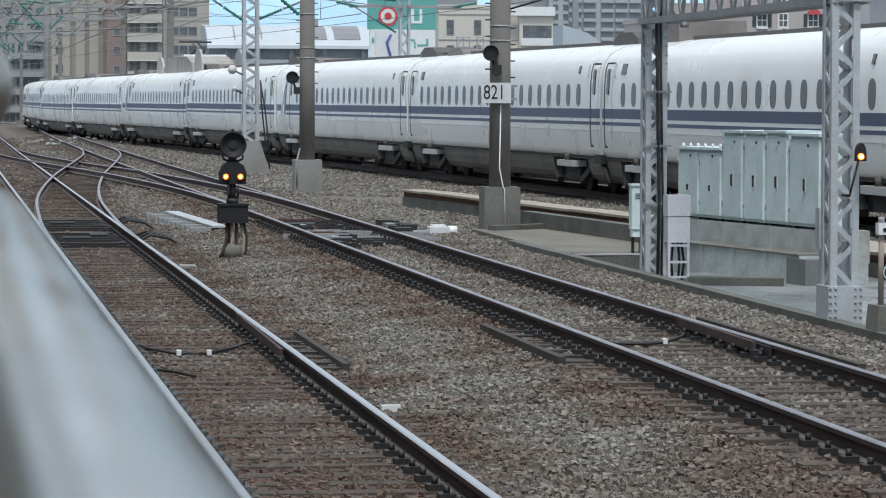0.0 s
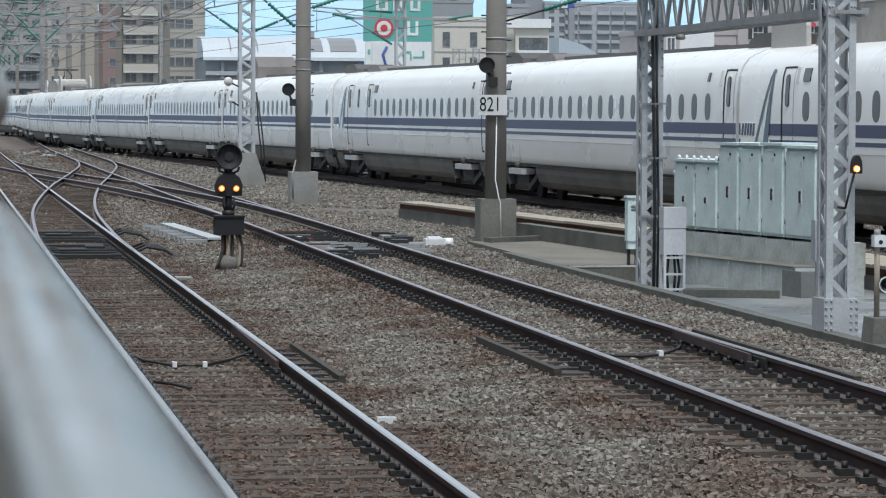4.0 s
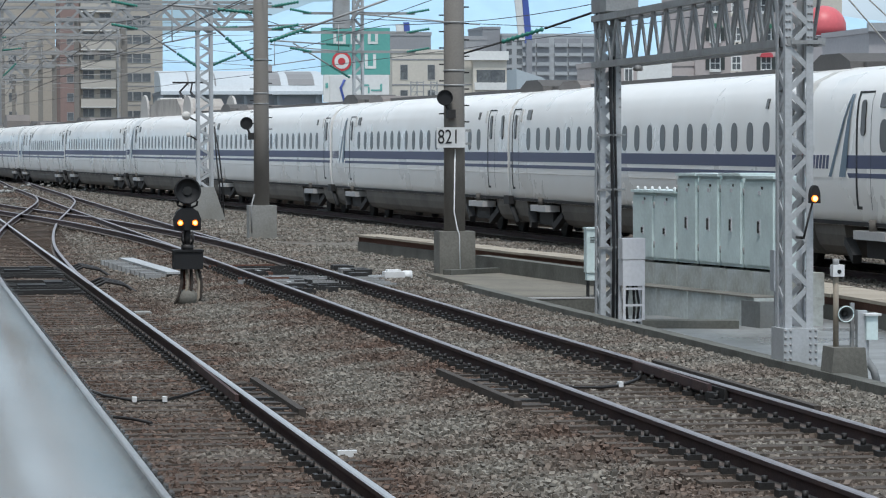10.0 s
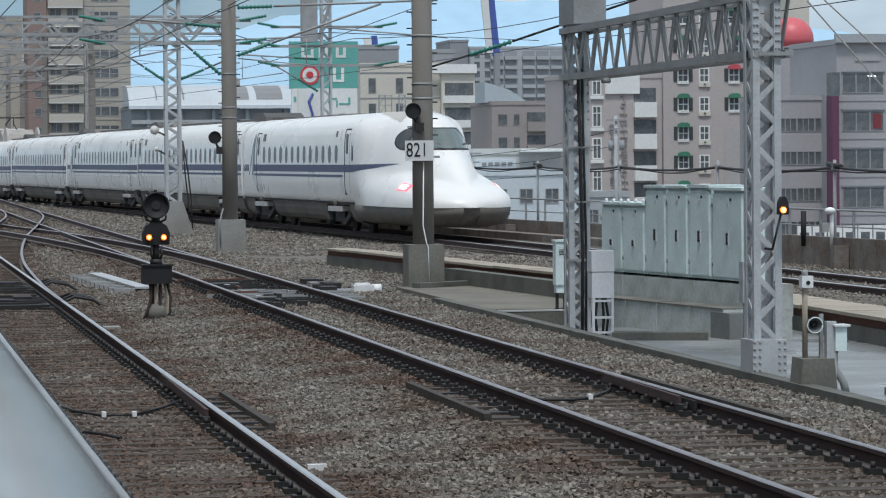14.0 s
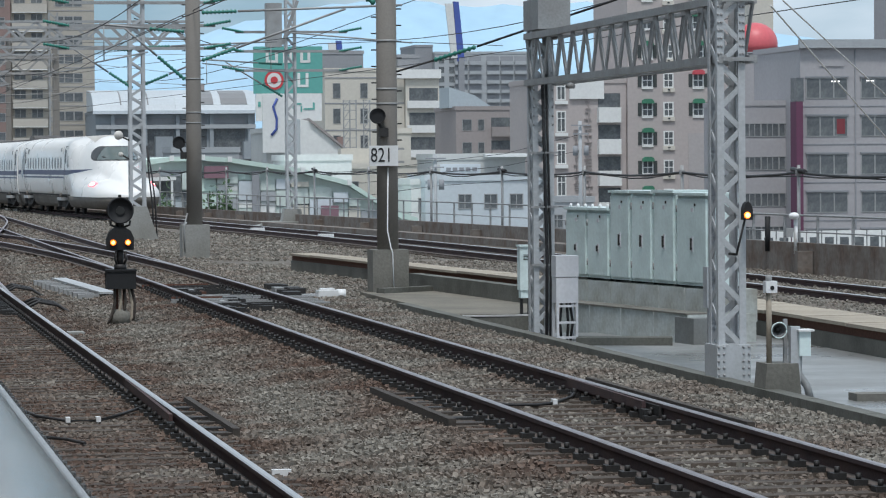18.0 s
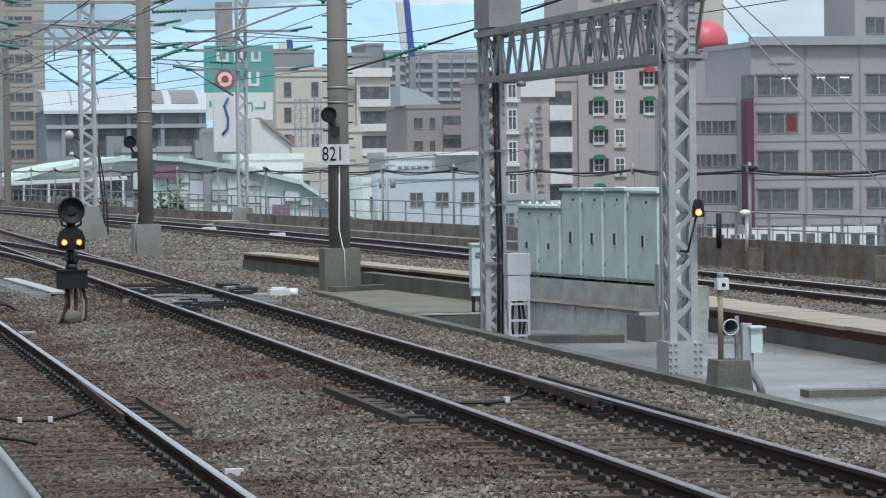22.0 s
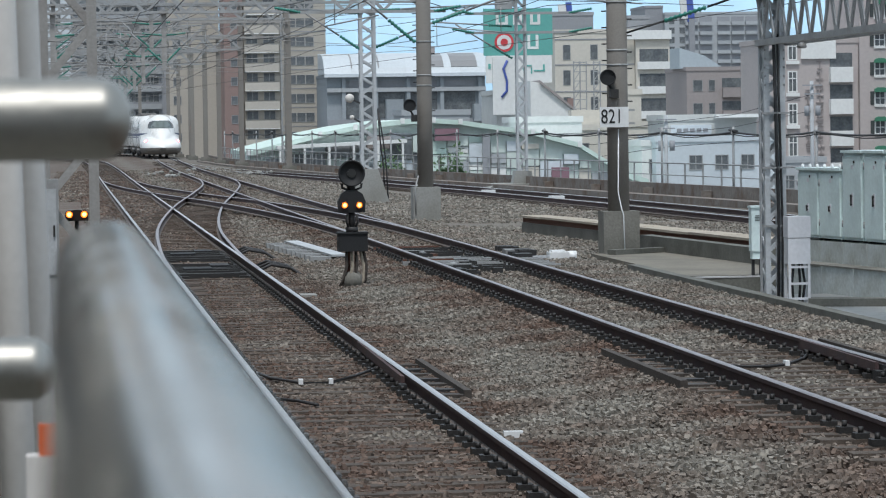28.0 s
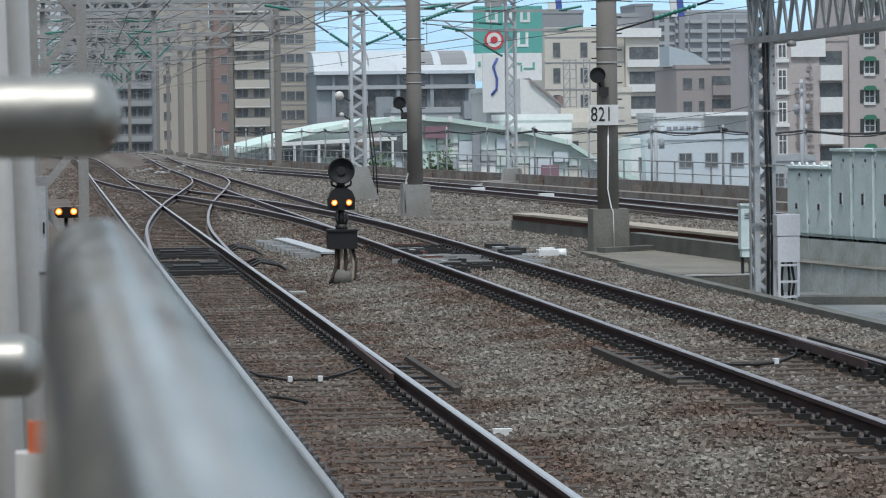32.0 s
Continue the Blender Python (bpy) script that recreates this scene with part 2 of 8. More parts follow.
# ---- mesh helpers ----
def box(bm, x0, x1, y0, y1, z0, z1, mi=0):
    v = [bm.verts.new(p) for p in ((x0, y0, z0), (x1, y0, z0), (x1, y1, z0), (x0, y1, z0), (x0, y0, z1), (x1, y0, z1), (x1, y1, z1), (x0, y1, z1))]
    for f in ((3, 2, 1, 0), (4, 5, 6, 7), (0, 1, 5, 4), (1, 2, 6, 5), (2, 3, 7, 6), (3, 0, 4, 7)):
        bm.faces.new([v[i] for i in f]).material_index = mi


def bar(bm, a, b, w, h=None, mi=0, seg=4):
    """A straight bar from a to b: square section w by h, or round with seg sides."""
    a, b = Vector(a), Vector(b)
    d = (b - a).normalized()
    u = d.cross(Vector((0, 0, 1)) if abs(d.z) < 0.95 else Vector((0, 1, 0))).normalized()
    v = u.cross(d)
    h = w if h is None else h
    rings = []
    for p in (a, b):
        if seg == 4:
            rings.append([bm.verts.new(p + u * sx * w / 2 + v * sy * h / 2) for sx, sy in ((-1, -1), (1, -1), (1, 1), (-1, 1))])
        else:
            rings.append([bm.verts.new(p + u * math.cos(2 * math.pi * i / seg) * w / 2 + v * math.sin(2 * math.pi * i / seg) * h / 2) for i in range(seg)])
    for i in range(seg):
        f = bm.faces.new((rings[0][i], rings[0][(i + 1) % seg], rings[1][(i + 1) % seg], rings[1][i]))
        f.material_index, f.smooth = mi, seg > 4
    for r in (rings[0][::-1], rings[1]):
        bm.faces.new(r).material_index = mi


def tube(bm, pts, r, seg=10, mi=0, radii=None):
    """A round tube through the points, closed at both ends."""
    pts = [Vector(p) for p in pts]
    rings, ref = [], None
    for i, p in enumerate(pts):
        d = (pts[min(i + 1, len(pts) - 1)] - pts[max(i - 1, 0)]).normalized()
        if ref is None:
            ref = d.cross(Vector((0, 0, 1)) if abs(d.z) < 0.9 else Vector((0, 1, 0))).normalized()
        u = (ref - d * ref.dot(d)).normalized()
        ref, v = u, d.cross(u)
        k = radii[i] if radii else r
        rings.append([bm.verts.new(p + (u * math.cos(2 * math.pi * j / seg) + v * math.sin(2 * math.pi * j / seg)) * k) for j in range(seg)])
    for a, b in zip(rings, rings[1:]):
        for j in range(seg):
            f = bm.faces.new((a[j], a[(j + 1) % seg], b[(j + 1) % seg], b[j]))
            f.smooth, f.material_index = True, mi
    bm.faces.new(rings[0][::-1]).material_index = mi
    bm.faces.new(rings[-1]).material_index = mi


def lathe(bm, profile, seg=20, mi=0, m=None):
    """A turned body: (radius, height) pairs round the z axis, moved by m."""
    m = m or Matrix()
    rings = [[bm.verts.new(m @ Vector((r * math.cos(2 * math.pi * j / seg), r * math.sin(2 * math.pi * j / seg), z))) for j in range(seg)] for r, z in profile]
    for a, b in zip(rings, rings[1:]):
        for j in range(seg):
            f = bm.faces.new((a[j], a[(j + 1) % seg], b[(j + 1) % seg], b[j]))
            f.smooth, f.material_index = True, mi
    bm.faces.new(rings[0][::-1]).material_index = mi
    bm.faces.new(rings[-1]).material_index = mi


def prism(bm, outline, a, b, axis="y", mi=0):
    """An outline extruded from a to b along an axis."""
    def put(p, k):
        return {"y": (p[0], k, p[1]), "x": (k, p[0], p[1]), "z": (p[0], p[1], k)}[axis]
    r0, r1 = [bm.verts.new(put(p, a)) for p in outline], [bm.verts.new(put(p, b)) for p in outline]
    n = len(outline)
    for i in range(n):
        bm.faces.new((r0[i], r0[(i + 1) % n], r1[(i + 1) % n], r1[i])).material_index = mi
    bm.faces.new(r0[::-1]).material_index = mi
    bm.faces.new(r1).material_index = mi


def bevel(bm, w, seg=1):
    bmesh.ops.bevel(bm, geom=[e for e in bm.edges if len(e.link_faces) == 2 and e.calc_face_angle(0) > 0.5], offset=w, segments=seg, profile=0.6, affect="EDGES")


def mesh_of(name, bm, mats):
    bmesh.ops.recalc_face_normals(bm, faces=bm.faces)
    me = bpy.data.meshes.new(name)
    bm.to_mesh(me)
    bm.free()
    for m in mats if isinstance(mats, (list, tuple)) else (mats,):
        me.materials.append(m)
    return me


def part(name, bm, mats, parent=None, label="", loc=None):
    """One mesh object, under a thing or a part when one is given."""
    ob = new(name, mesh_of(name, bm, mats) if isinstance(bm, bmesh.types.BMesh) else bm)
    ob.parent = parent
    if loc is not None:
        ob.location = loc
    return tagged(ob, label)


def thing(name, label, category, group="", loc=(0, 0, 0), kind=""):
    ob = new(name)
    ob.empty_display_size = 0.2
    ob.location = loc
    return tagged(ob, label, category, group, kind)


def curve_through(knots, step=1.0):
    """Points (x, y) every step metres of y on a smooth curve through the knots (y, x)."""
    ys, xs = np.array([k[0] for k in knots], float), np.array([k[1] for k in knots], float)
    m = np.gradient(xs, ys)
    q = np.arange(ys[0], ys[-1] + 1e-6, step)
    i = np.clip(np.searchsorted(ys, q) - 1, 0, len(ys) - 2)
    h = ys[i + 1] - ys[i]
    t = (q - ys[i]) / h
    x = (2 * t**3 - 3 * t**2 + 1) * xs[i] + (t**3 - 2 * t**2 + t) * h * m[i] + (-2 * t**3 + 3 * t**2) * xs[i + 1] + (t**3 - t**2) * h * m[i + 1]
    return np.column_stack((x, q))


# ---- the lines of the tracks, as (x, y) ----
MAIN_PATH = curve_through([(-427.5, 32.4), (-327.5, 29.41), (-227.5, 26.43), (-127.5, 23.46), (-57.5, 21.37), (2.5, 19.59), (52.5, 18.1), (61.9, 17.78), (81.4, 17.2), (105.1, 16.11), (125.4, 14.83), (145.1, 13.52),
                           (164.4, 12.36), (192.9, 10.5), (220.4, 8.88), (237.5, 8.24), (252.5, 7.97), (280.3, 8.13), (296.4, 8.24), (308.2, 7.97), (320.5, 6.96), (332.8, 4.92), (347.8, 1.82), (374.5, -4.71), (406.6, -15.09), (460.1, -33.17)])
NEAR_PATH = curve_through([(6, 2.55), (60, 2.55), (150, 2.55), (240, 2.55), (262, 2.4), (277, 1.9), (288, 1.3), (299.5, 0.3), (311, -1.6), (325, -4.4), (350, -10.4)])
SIDE_PATH = curve_through([(6, 6.85), (60, 6.85), (150, 6.85), (190, 6.95), (215, 7.2), (240, 7.5), (262, 7.95)])
CROSS_A = curve_through([(58, 2.55), (64, 2.58), (70, 2.68), (80, 2.91), (93, 3.45), (107, 4.25), (122, 5.35), (138, 6.35), (150, 6.75), (160, 6.85)])
CROSS_B = curve_through([(62, 6.85), (70, 6.83), (76, 6.78), (85, 6.55), (95, 6.05), (109, 5.25), (122, 4.45), (134, 3.75), (145, 3.15), (155, 2.75), (165, 2.55)])


def main_height(y):
    """Height of the curved track's rails, which fall gently along the viaduct."""
    return float(np.interp(y, (150, 214, 262), (0.08, -0.08, 0.0)))


def spread(y):
    return float(np.interp(y, (54, 82, 107, 133, 175, 214), (0.905, 0.971, 1.004, 1.026, 1.063, 1.07)))


def graded(z, y):
    """Heights of what stands along the curved track, which widens and falls away with distance."""
    return EYE - spread(y) * (EYE - z)


def bed(x, y):
    """Height of the ballast, which rises towards the second track."""
    k = min(max((x - 3.9) / 2.0, 0), 1)
    z = -0.185 + 0.13 * k * k * (3 - 2 * k)
    far = min(max((y - 60) / 40, 0), 1) * min(max((x - 8.5) / 3, 0), 1)
    # the bed lies lower beneath the yard's slab
    if 9.5 < x < 13.2 and y < 58.0:
        z -= 0.15
    return z - 0.10 * far


def rail_height(x, y):
    k = min(max((x - 3.2) / 3.0, 0), 1)
    return 0.15 * k * k * (3 - 2 * k)


# ---- ground ----
def ground_sheet(name, xs, ys, height, mats, label, inside=None):
    verts = [(x, y, height(x, y)) for y in ys for x in xs]
    nx = len(xs)
    faces = [(j * nx + i, j * nx + i + 1, (j + 1) * nx + i + 1, (j + 1) * nx + i) for j in range(len(ys) - 1) for i in range(nx - 1) if inside is None or inside(xs[i], ys[j])]
    me = bpy.data.meshes.new(name)
    me.from_pydata(verts, [], faces)
    me.materials.append(mats)
    me.polygons.foreach_set("use_smooth", [True] * len(me.polygons))
    return tagged(new(name, me), label, "ground", kind="structure")


def rough_bed(x, y):
    return bed(x, y) + 0.018 * noise.noise((x * 1.3, y * 1.3, 0)) + 0.012 * noise.noise((x * 6, y * 6, 3))


M_CITY = material("street_grey_ground", (0.16, 0.16, 0.155), 0.95, 0, 0.15, 0.05, 1, 0.1)
ground_sheet("ground", [-3000 + 300 * i for i in range(21)], [-2000 + 300 * i for i in range(24)], lambda x, y: -8.0, M_CITY, "grey city ground far below the viaduct")
near_x = [-9, -6, -4, -2, -1] + [-0.5 + 0.14 * i for i in range(78)] + [10.6 + 0.7 * i for i in range(50)]
near_y = [-40, -20, -5, 5] + [10 + 0.25 * i for i in range(240)] + [70 + 1.0 * i for i in range(120)] + [190 + 5 * i for i in range(50)]
ground_sheet("trackbed", near_x, near_y, rough_bed, M_BALLAST, "brown and grey crushed stone ballast on the viaduct", lambda x, y: x < float(np.interp(y, MAIN_PATH[:, 1], MAIN_PATH[:, 0])) + 3.4 * spread(y))


def ballast_stones():
    """Loose crushed stone, joined, over the near part of the bed."""
    rng = np.random.default_rng(5)
    zones = [(1.2, 9.35, 20, 30, 480), (1.2, 9.35, 30, 40, 440), (1.6, 9.35, 40, 52, 320), (2.2, 9.3, 52, 66, 170), (8.6, 11.2, 57, 82, 80), (11.9, 19.0, 60, 84, 60), (0.6, 15.5, 86, 124, 38), (0.8, 9.4, 66, 86, 95), (13.7, 20.5, 50, 66, 75), (19.0, 20.6, 66, 84, 60), (-0.5, 12.5, 124, 170, 16), (-0.5, 11.0, 170, 215, 7)]
    px, py = [], []
    for x0, x1, y0, y1, d in zones:
        n = int((x1 - x0) * (y1 - y0) * d)
        px.append(rng.uniform(x0, x1, n))
        py.append(rng.uniform(y0, y1, n))
    px, py = np.concatenate(px), np.concatenate(py)
    # stones lie thin between the rails, where the sleepers show
    inside = (np.abs(px - 2.55) < 1.15) | (np.abs(px - 6.85) < 1.15)
    keep = ~inside | (px > 5) | (rng.random(len(px)) < np.where(py > 66, 0.45, 0.9))
    for rail in (1.8, 3.3, 6.1, 7.6):
        keep &= np.abs(px - rail) > 0.10
    px, py = px[keep], py[keep]
    n = len(px)
    k = np.clip((px - 3.9) / 2.0, 0, 1)
    pz = -0.185 + 0.13 * k * k * (3 - 2 * k) + rng.uniform(-0.02, 0.022, n)
    inn = (np.abs(px - 2.55) < 1.15) | (np.abs(px - 6.85) < 1.15)
    pz[inn & (px < 5)] -= 0.013
    pz[inn & (px > 5)] += np.where(py[inn & (px > 5)] > 35.5, 0.008, -0.004)
    pz -= 0.10 * np.clip((py - 60) / 40, 0, 1) * np.clip((px - 8.5) / 3, 0, 1)
    pz += np.where(py > 124, 0.012, 0.0)
    corner = np.array([(x, y, z) for x in (-1, 1) for y in (-1, 1) for z in (-1, 1)], float)
    shape = corner[None] * rng.uniform(0.55, 1.05, (n, 8, 3)) * (rng.uniform(0.011, 0.027, n) * np.clip(py / 55, 1.0, 1.9))[:, None, None] * rng.uniform(0.7, 1.25, (n, 1, 3))
    a, b = rng.uniform(0, 6.28, n), rng.uniform(-0.8, 0.8, n)
    ca, sa, cb, sb = np.cos(a), np.sin(a), np.cos(b), np.sin(b)
    x, y, z = shape[..., 0], shape[..., 1], shape[..., 2]
    y, z = y * cb[:, None] - z * sb[:, None], y * sb[:, None] + z * cb[:, None]
    x, y = x * ca[:, None] - y * sa[:, None], x * sa[:, None] + y * ca[:, None]
    v = np.stack((x + px[:, None], y + py[:, None], z + pz[:, None]), -1).reshape(-1, 3)
    quad = np.array([(0, 1, 3, 2), (4, 6, 7, 5), (0, 4, 5, 1), (2, 3, 7, 6), (0, 2, 6, 4), (1, 5, 7, 3)])
    f = (quad[None] + 8 * np.arange(n)[:, None, None]).reshape(-1)
    me = bpy.data.meshes.new("ballast_stones")
    me.vertices.add(len(v))
    me.vertices.foreach_set("co", v.reshape(-1))
    me.loops.add(len(f))
    me.loops.foreach_set("vertex_index", f)
    me.polygons.add(len(f) // 4)
    me.polygons.foreach_set("loop_start", np.arange(0, len(f), 4))
    me.polygons.foreach_set("use_smooth", np.zeros(len(f) // 4, bool))
    me.update(calc_edges=True)
    me.materials.append(M_STONE)
    return tagged(new("ballast_stones", me), "loose rust-brown and grey crushed ballast stones", "ballast", kind="stuff")


ballast_stones()

# ---- tracks ----
PROFILE = [(-0.035, -0.009), (-0.024, 0.0), (0.024, 0.0), (0.035, -0.009), (0.034, -0.042), (0.009, -0.056), (0.009, -0.135), (0.064, -0.152), (0.064, -0.165), (-0.064, -0.165), (-0.064, -0.152), (-0.009, -0.135), (-0.009, -0.056), (-0.034, -0.042)]


def sweep_rail(path, offset, height):
    """One rail along a path of (x, y), moved sideways by offset."""
    bm = bmesh.new()
    p = np.asarray(path)
    d = np.gradient(p, axis=0)
    d /= np.linalg.norm(d, axis=1)[:, None]
    rings = []
    for (x, y), (dx, dy) in zip(p, d):
        z = height(x, y)
        rings.append([bm.verts.new((x + dy * (offset + u), y - dx * (offset + u), z + w)) for u, w in PROFILE])
    n = len(PROFILE)
    for a, b in zip(rings, rings[1:]):
        for i in range(n):
            bm.faces.new((a[i], a[(i + 1) % n], b[(i + 1) % n], b[i])).material_index = 0 if i in (0, 1, 2) else 2 if i in (6, 7, 9, 10) else 1
    bm.faces.new(rings[0])
    bm.faces.new(rings[-1][::-1])
    return bm


def sleeper_mesh(name, length):
    bm = bmesh.new()
    prism(bm, [(-0.12, -0.16), (0.12, -0.16), (0.10, 0.0), (-0.10, 0.0)], -length / 2, length / 2, "x")
    return mesh_of(name, bm, M_SLEEPER)


SLEEPER = sleeper_mesh("sleeper", 2.4)


def clip_mesh():
    """A pair of rail fastenings, either side of the rail foot."""
    bm = bmesh.new()
    for s in (-1, 1):
        box(bm, s * 0.115 - 0.055, s * 0.115 + 0.055, -0.07, 0.07, -0.175, -0.125)
        bar(bm, (s * 0.115, 0, -0.13), (s * 0.115, 0, -0.08), 0.045, seg=6)
    return mesh_of("rail_fastening", bm, M_DARK)


CLIP = clip_mesh()


def track(name, label, path, height, near_end, gauge=1.5, sink=0.0, top=M_RAILTOP):
    t = thing(name, label, "railway track", kind="structure")
    for s in (-gauge / 2, gauge / 2):
        part("rail", sweep_rail(path, s, height), [top, M_RAIL, M_FOOT], t, "steel rail with a polished running surface")
    rng = random.Random(len(path))
    far, pts = bmesh.new(), np.asarray(path)
    y, n = pts[0][1] + 0.3, 0
    while y < pts[-1][1] - 1:
        x = float(np.interp(y, pts[:, 1], pts[:, 0]))
        z = height(x, y) - 0.172 - (sink if y > 35.5 else 0.0) + rng.uniform(-0.008, 0.008)
        if 18 < y < near_end:
            part("sleeper", SLEEPER, None, t, loc=(x, y + rng.uniform(-0.02, 0.02), z))
            for s in (-gauge / 2, gauge / 2):
                part("rail_fastening", CLIP, None, t, loc=(x + s, y, height(x, y)))
        else:
            box(far, x - 1.2, x + 1.2, y - 0.11, y + 0.11, z - 0.15, z - 0.006)
        y += 0.54
    tagged(part("far_sleepers", far, M_SLEEPER, t, "rows of weathered sleepers"), kind="stuff")
    return t


track("near_track", "straight railway track on brown ballast beside the platform end", NEAR_PATH, lambda x, y: 0.0, 66)
track("second_track", "second railway track with dark rusty rails on ballast", SIDE_PATH, lambda x, y: 0.15, 66, sink=0.026, top=M_RAILDULL)
track("main_track", "curved high-speed railway track on grey ballast", MAIN_PATH[(MAIN_PATH[:, 1] > 30)], lambda x, y: main_height(y), 0)


def crossover(name, path):
    t = thing(name, "curved crossover rails between the two tracks", "railway track", kind="structure")
    for s in (-0.75, 0.75):
        part("rail", sweep_rail(path, s, lambda x, y: rail_height(x, y) + 0.003), [M_RAILDULL, M_RAIL, M_FOOT], t)
    bm, pts = bmesh.new(), np.asarray(path)
    for x, y in pts:
        bar(bm, (x - 1.35, y, bed(x - 1.35, y) - 0.022), (x + 1.35, y, bed(x + 1.35, y) - 0.022), 0.24, 0.09)
    tagged(part("turnout_sleepers", bm, M_TURNOUT, t, "dark timber sleepers"), kind="stuff")
    return t


crossover("crossover_track", CROSS_A)
crossover("crossover_track", CROSS_B)


# ---- kerb, concrete yard and cable troughs ----
def kerb():
    k = thing("kerb", "long dark concrete kerb along the ballast edge", "kerb", kind="structure")
    y = 22.0
    me = bmesh.new()
    box(me, -0.09, 0.09, 0.006, 1.994, -0.3, 0.0)
    bevel(me, 0.012)
    data = mesh_of("kerb_stone", me, M_MOSS)
    while y < 56:
        part("kerb_stone", data, None, k, loc=(9.44, y, 0.045 + 0.006 * math.sin(y * 3)))
        y += 2
    return k


kerb()
bm = bmesh.new()
box(bm, 9.535, 12.9, 8, 47.2, -0.4, -0.055)
tagged(part("concrete_yard", bm, M_WET), "damp pale grey concrete yard beside the track", "pavement", kind="structure")
bm = bmesh.new()
box(bm, 9.535, 12.9, 47.204, 51.096, -0.5, -0.225)
tagged(part("drain_pit", bm, M_MOSS), "dark floor of a shallow pit", "pavement", kind="structure")
bm = bmesh.new()
box(bm, 9.535, 12.9, 51.504, 57.5, -0.4, -0.052)
tagged(part("sandy_pad", bm, M_PAD), "dirty sand-grey concrete pad beyond the cabinets", "pavement", kind="structure")


# ---- troughs, low walls and parapet ----
def trough(label, x, y0, y1, top, width, lean=0.0):
    t = thing("cable_trough", label, "cable trough", "cable troughs", kind="structure")
    t.matrix_world = pose(x, y0, 0, 0, 0, lean)
    n = int((y1 - y0) / 1.9)
    step = (y1 - y0) / n
    bm = bmesh.new()
    box(bm, 0, width, 0, y1 - y0, -0.3, top - 0.16)
    part("wall", bm, M_CONC, t, "dark weathered concrete side")
    bm = bmesh.new()
    box(bm, 0.03, width, 0, y1 - y0, top - 0.16, top - 0.045)
    part("steel_edge", bm, M_RUST, t, "rust-red steel edge")
    me = bmesh.new()
    box(me, -0.05, width + 0.06, 0.01, step - 0.01, -0.045, 0.0)
    bevel(me, 0.008)
    data = mesh_of("cover_slab", me, M_COVER)
    for i in range(n):
        part("cover_slab", data, None, t, loc=(0, i * step, top + 0.004 * (i % 3)))
    return t


trough("low concrete cable trough with cream cover slabs", 12.28, 57.0, 77.0, 0.33, 0.50, 5.4)
trough("low concrete cable trough with cream cover slabs", 12.75, 28.0, 56.8, 0.31, 0.85)


def slab(name, label, pts, z0, z1, mat_, category="kerb", kind="structure"):
    bm = bmesh.new()
    prism(bm, pts, z0, z1, "z")
    bevel(bm, 0.012)
    return tagged(part(name, bm, mat_), label, category, kind=kind)


slab("pole_pad", "sandy concrete pad at the foot of the pole", [(9.54, 51.51), (11.7, 51.51), (11.55, 55.0), (10.95, 61.2), (9.54, 61.2)], -0.3, 0.03, M_PAD, "pavement")
slab("pit_wall", "dark concrete wall of the pit", [(9.54, 51.1), (12.9, 51.1), (12.9, 51.5), (9.54, 51.5)], -0.5, 0.012, M_MOSS, "wall")
slab("pit_edge", "pale edge strip along the pit", [(9.56, 51.085), (12.6, 51.12), (12.6, 51.22), (9.56, 51.20)], 0.012, 0.034, M_BOXPALE)
slab("low_wall", "low dark concrete wall behind the pad", [(10.75, 63.0), (11.45, 54.6), (11.7, 54.6), (11.0, 63.0)], -0.2, 0.30, M_MOSS)
slab("pole_beam", "dark concrete beam lying behind the pole", [(9.85, 60.3), (10.98, 61.25), (10.85, 61.5), (9.75, 60.6)], -0.2, 0.12, M_MOSS)
slab("drain_beam", "dark low concrete beam lying in front of the cabinets", [(9.75, 43.95), (10.96, 43.52), (11.06, 43.92), (9.85, 44.35)], -0.08, 0.05, M_MOSS)
slab("yard_step", "low concrete step across the yard", [(10.2, 32.9), (16, 32.4), (16, 32.7), (10.2, 33.2)], -0.1, 0.02, M_CONC)

side = np.gradient(MAIN_PATH, axis=0)
side /= np.linalg.norm(side, axis=1)[:, None]
wide = np.array([3.5 * spread(y) for y in MAIN_PATH[:, 1]])
EDGE = np.column_stack((MAIN_PATH[:, 0] + side[:, 1] * wide, MAIN_PATH[:, 1] - side[:, 0] * wide))


def edge_at(y, off=0.0):
    return float(np.interp(y, EDGE[:, 1], EDGE[:, 0])) + off


def parapet():
    p = thing("parapet", "rust-stained low parapet beyond the curved track", "parapet", kind="structure")
    for i in range(62):
        y = 30 + 4 * i
        a, b = Vector((edge_at(y), y, 0)), Vector((edge_at(y + 3.97), y + 3.97, 0))
        bm = bmesh.new()
        bar(bm, a + Vector((0, 0, graded(0.02, y))), b + Vector((0, 0, graded(0.02, y + 4))), 0.18, 0.86)
        part("panel", bm, M_PARAPET, p)
        if i % 2 == 0:
            bm = bmesh.new()
            box(bm, a.x - 0.45, a.x - 0.12, y, y + 0.25, -0.3, graded(0.3, y))
            part("rib", bm, M_PARAPET, p)
    bm = bmesh.new()
    for y in range(85, 262, 3):
        bar(bm, (edge_at(y, -1.25), y, graded(0.06, y)), (edge_at(y + 2.98, -1.25), y + 2.98, graded(0.06, y + 3)), 0.5, 0.2)
    part("footing", bm, M_PARAPET, p, "stained concrete footing along the parapet")


parapet()


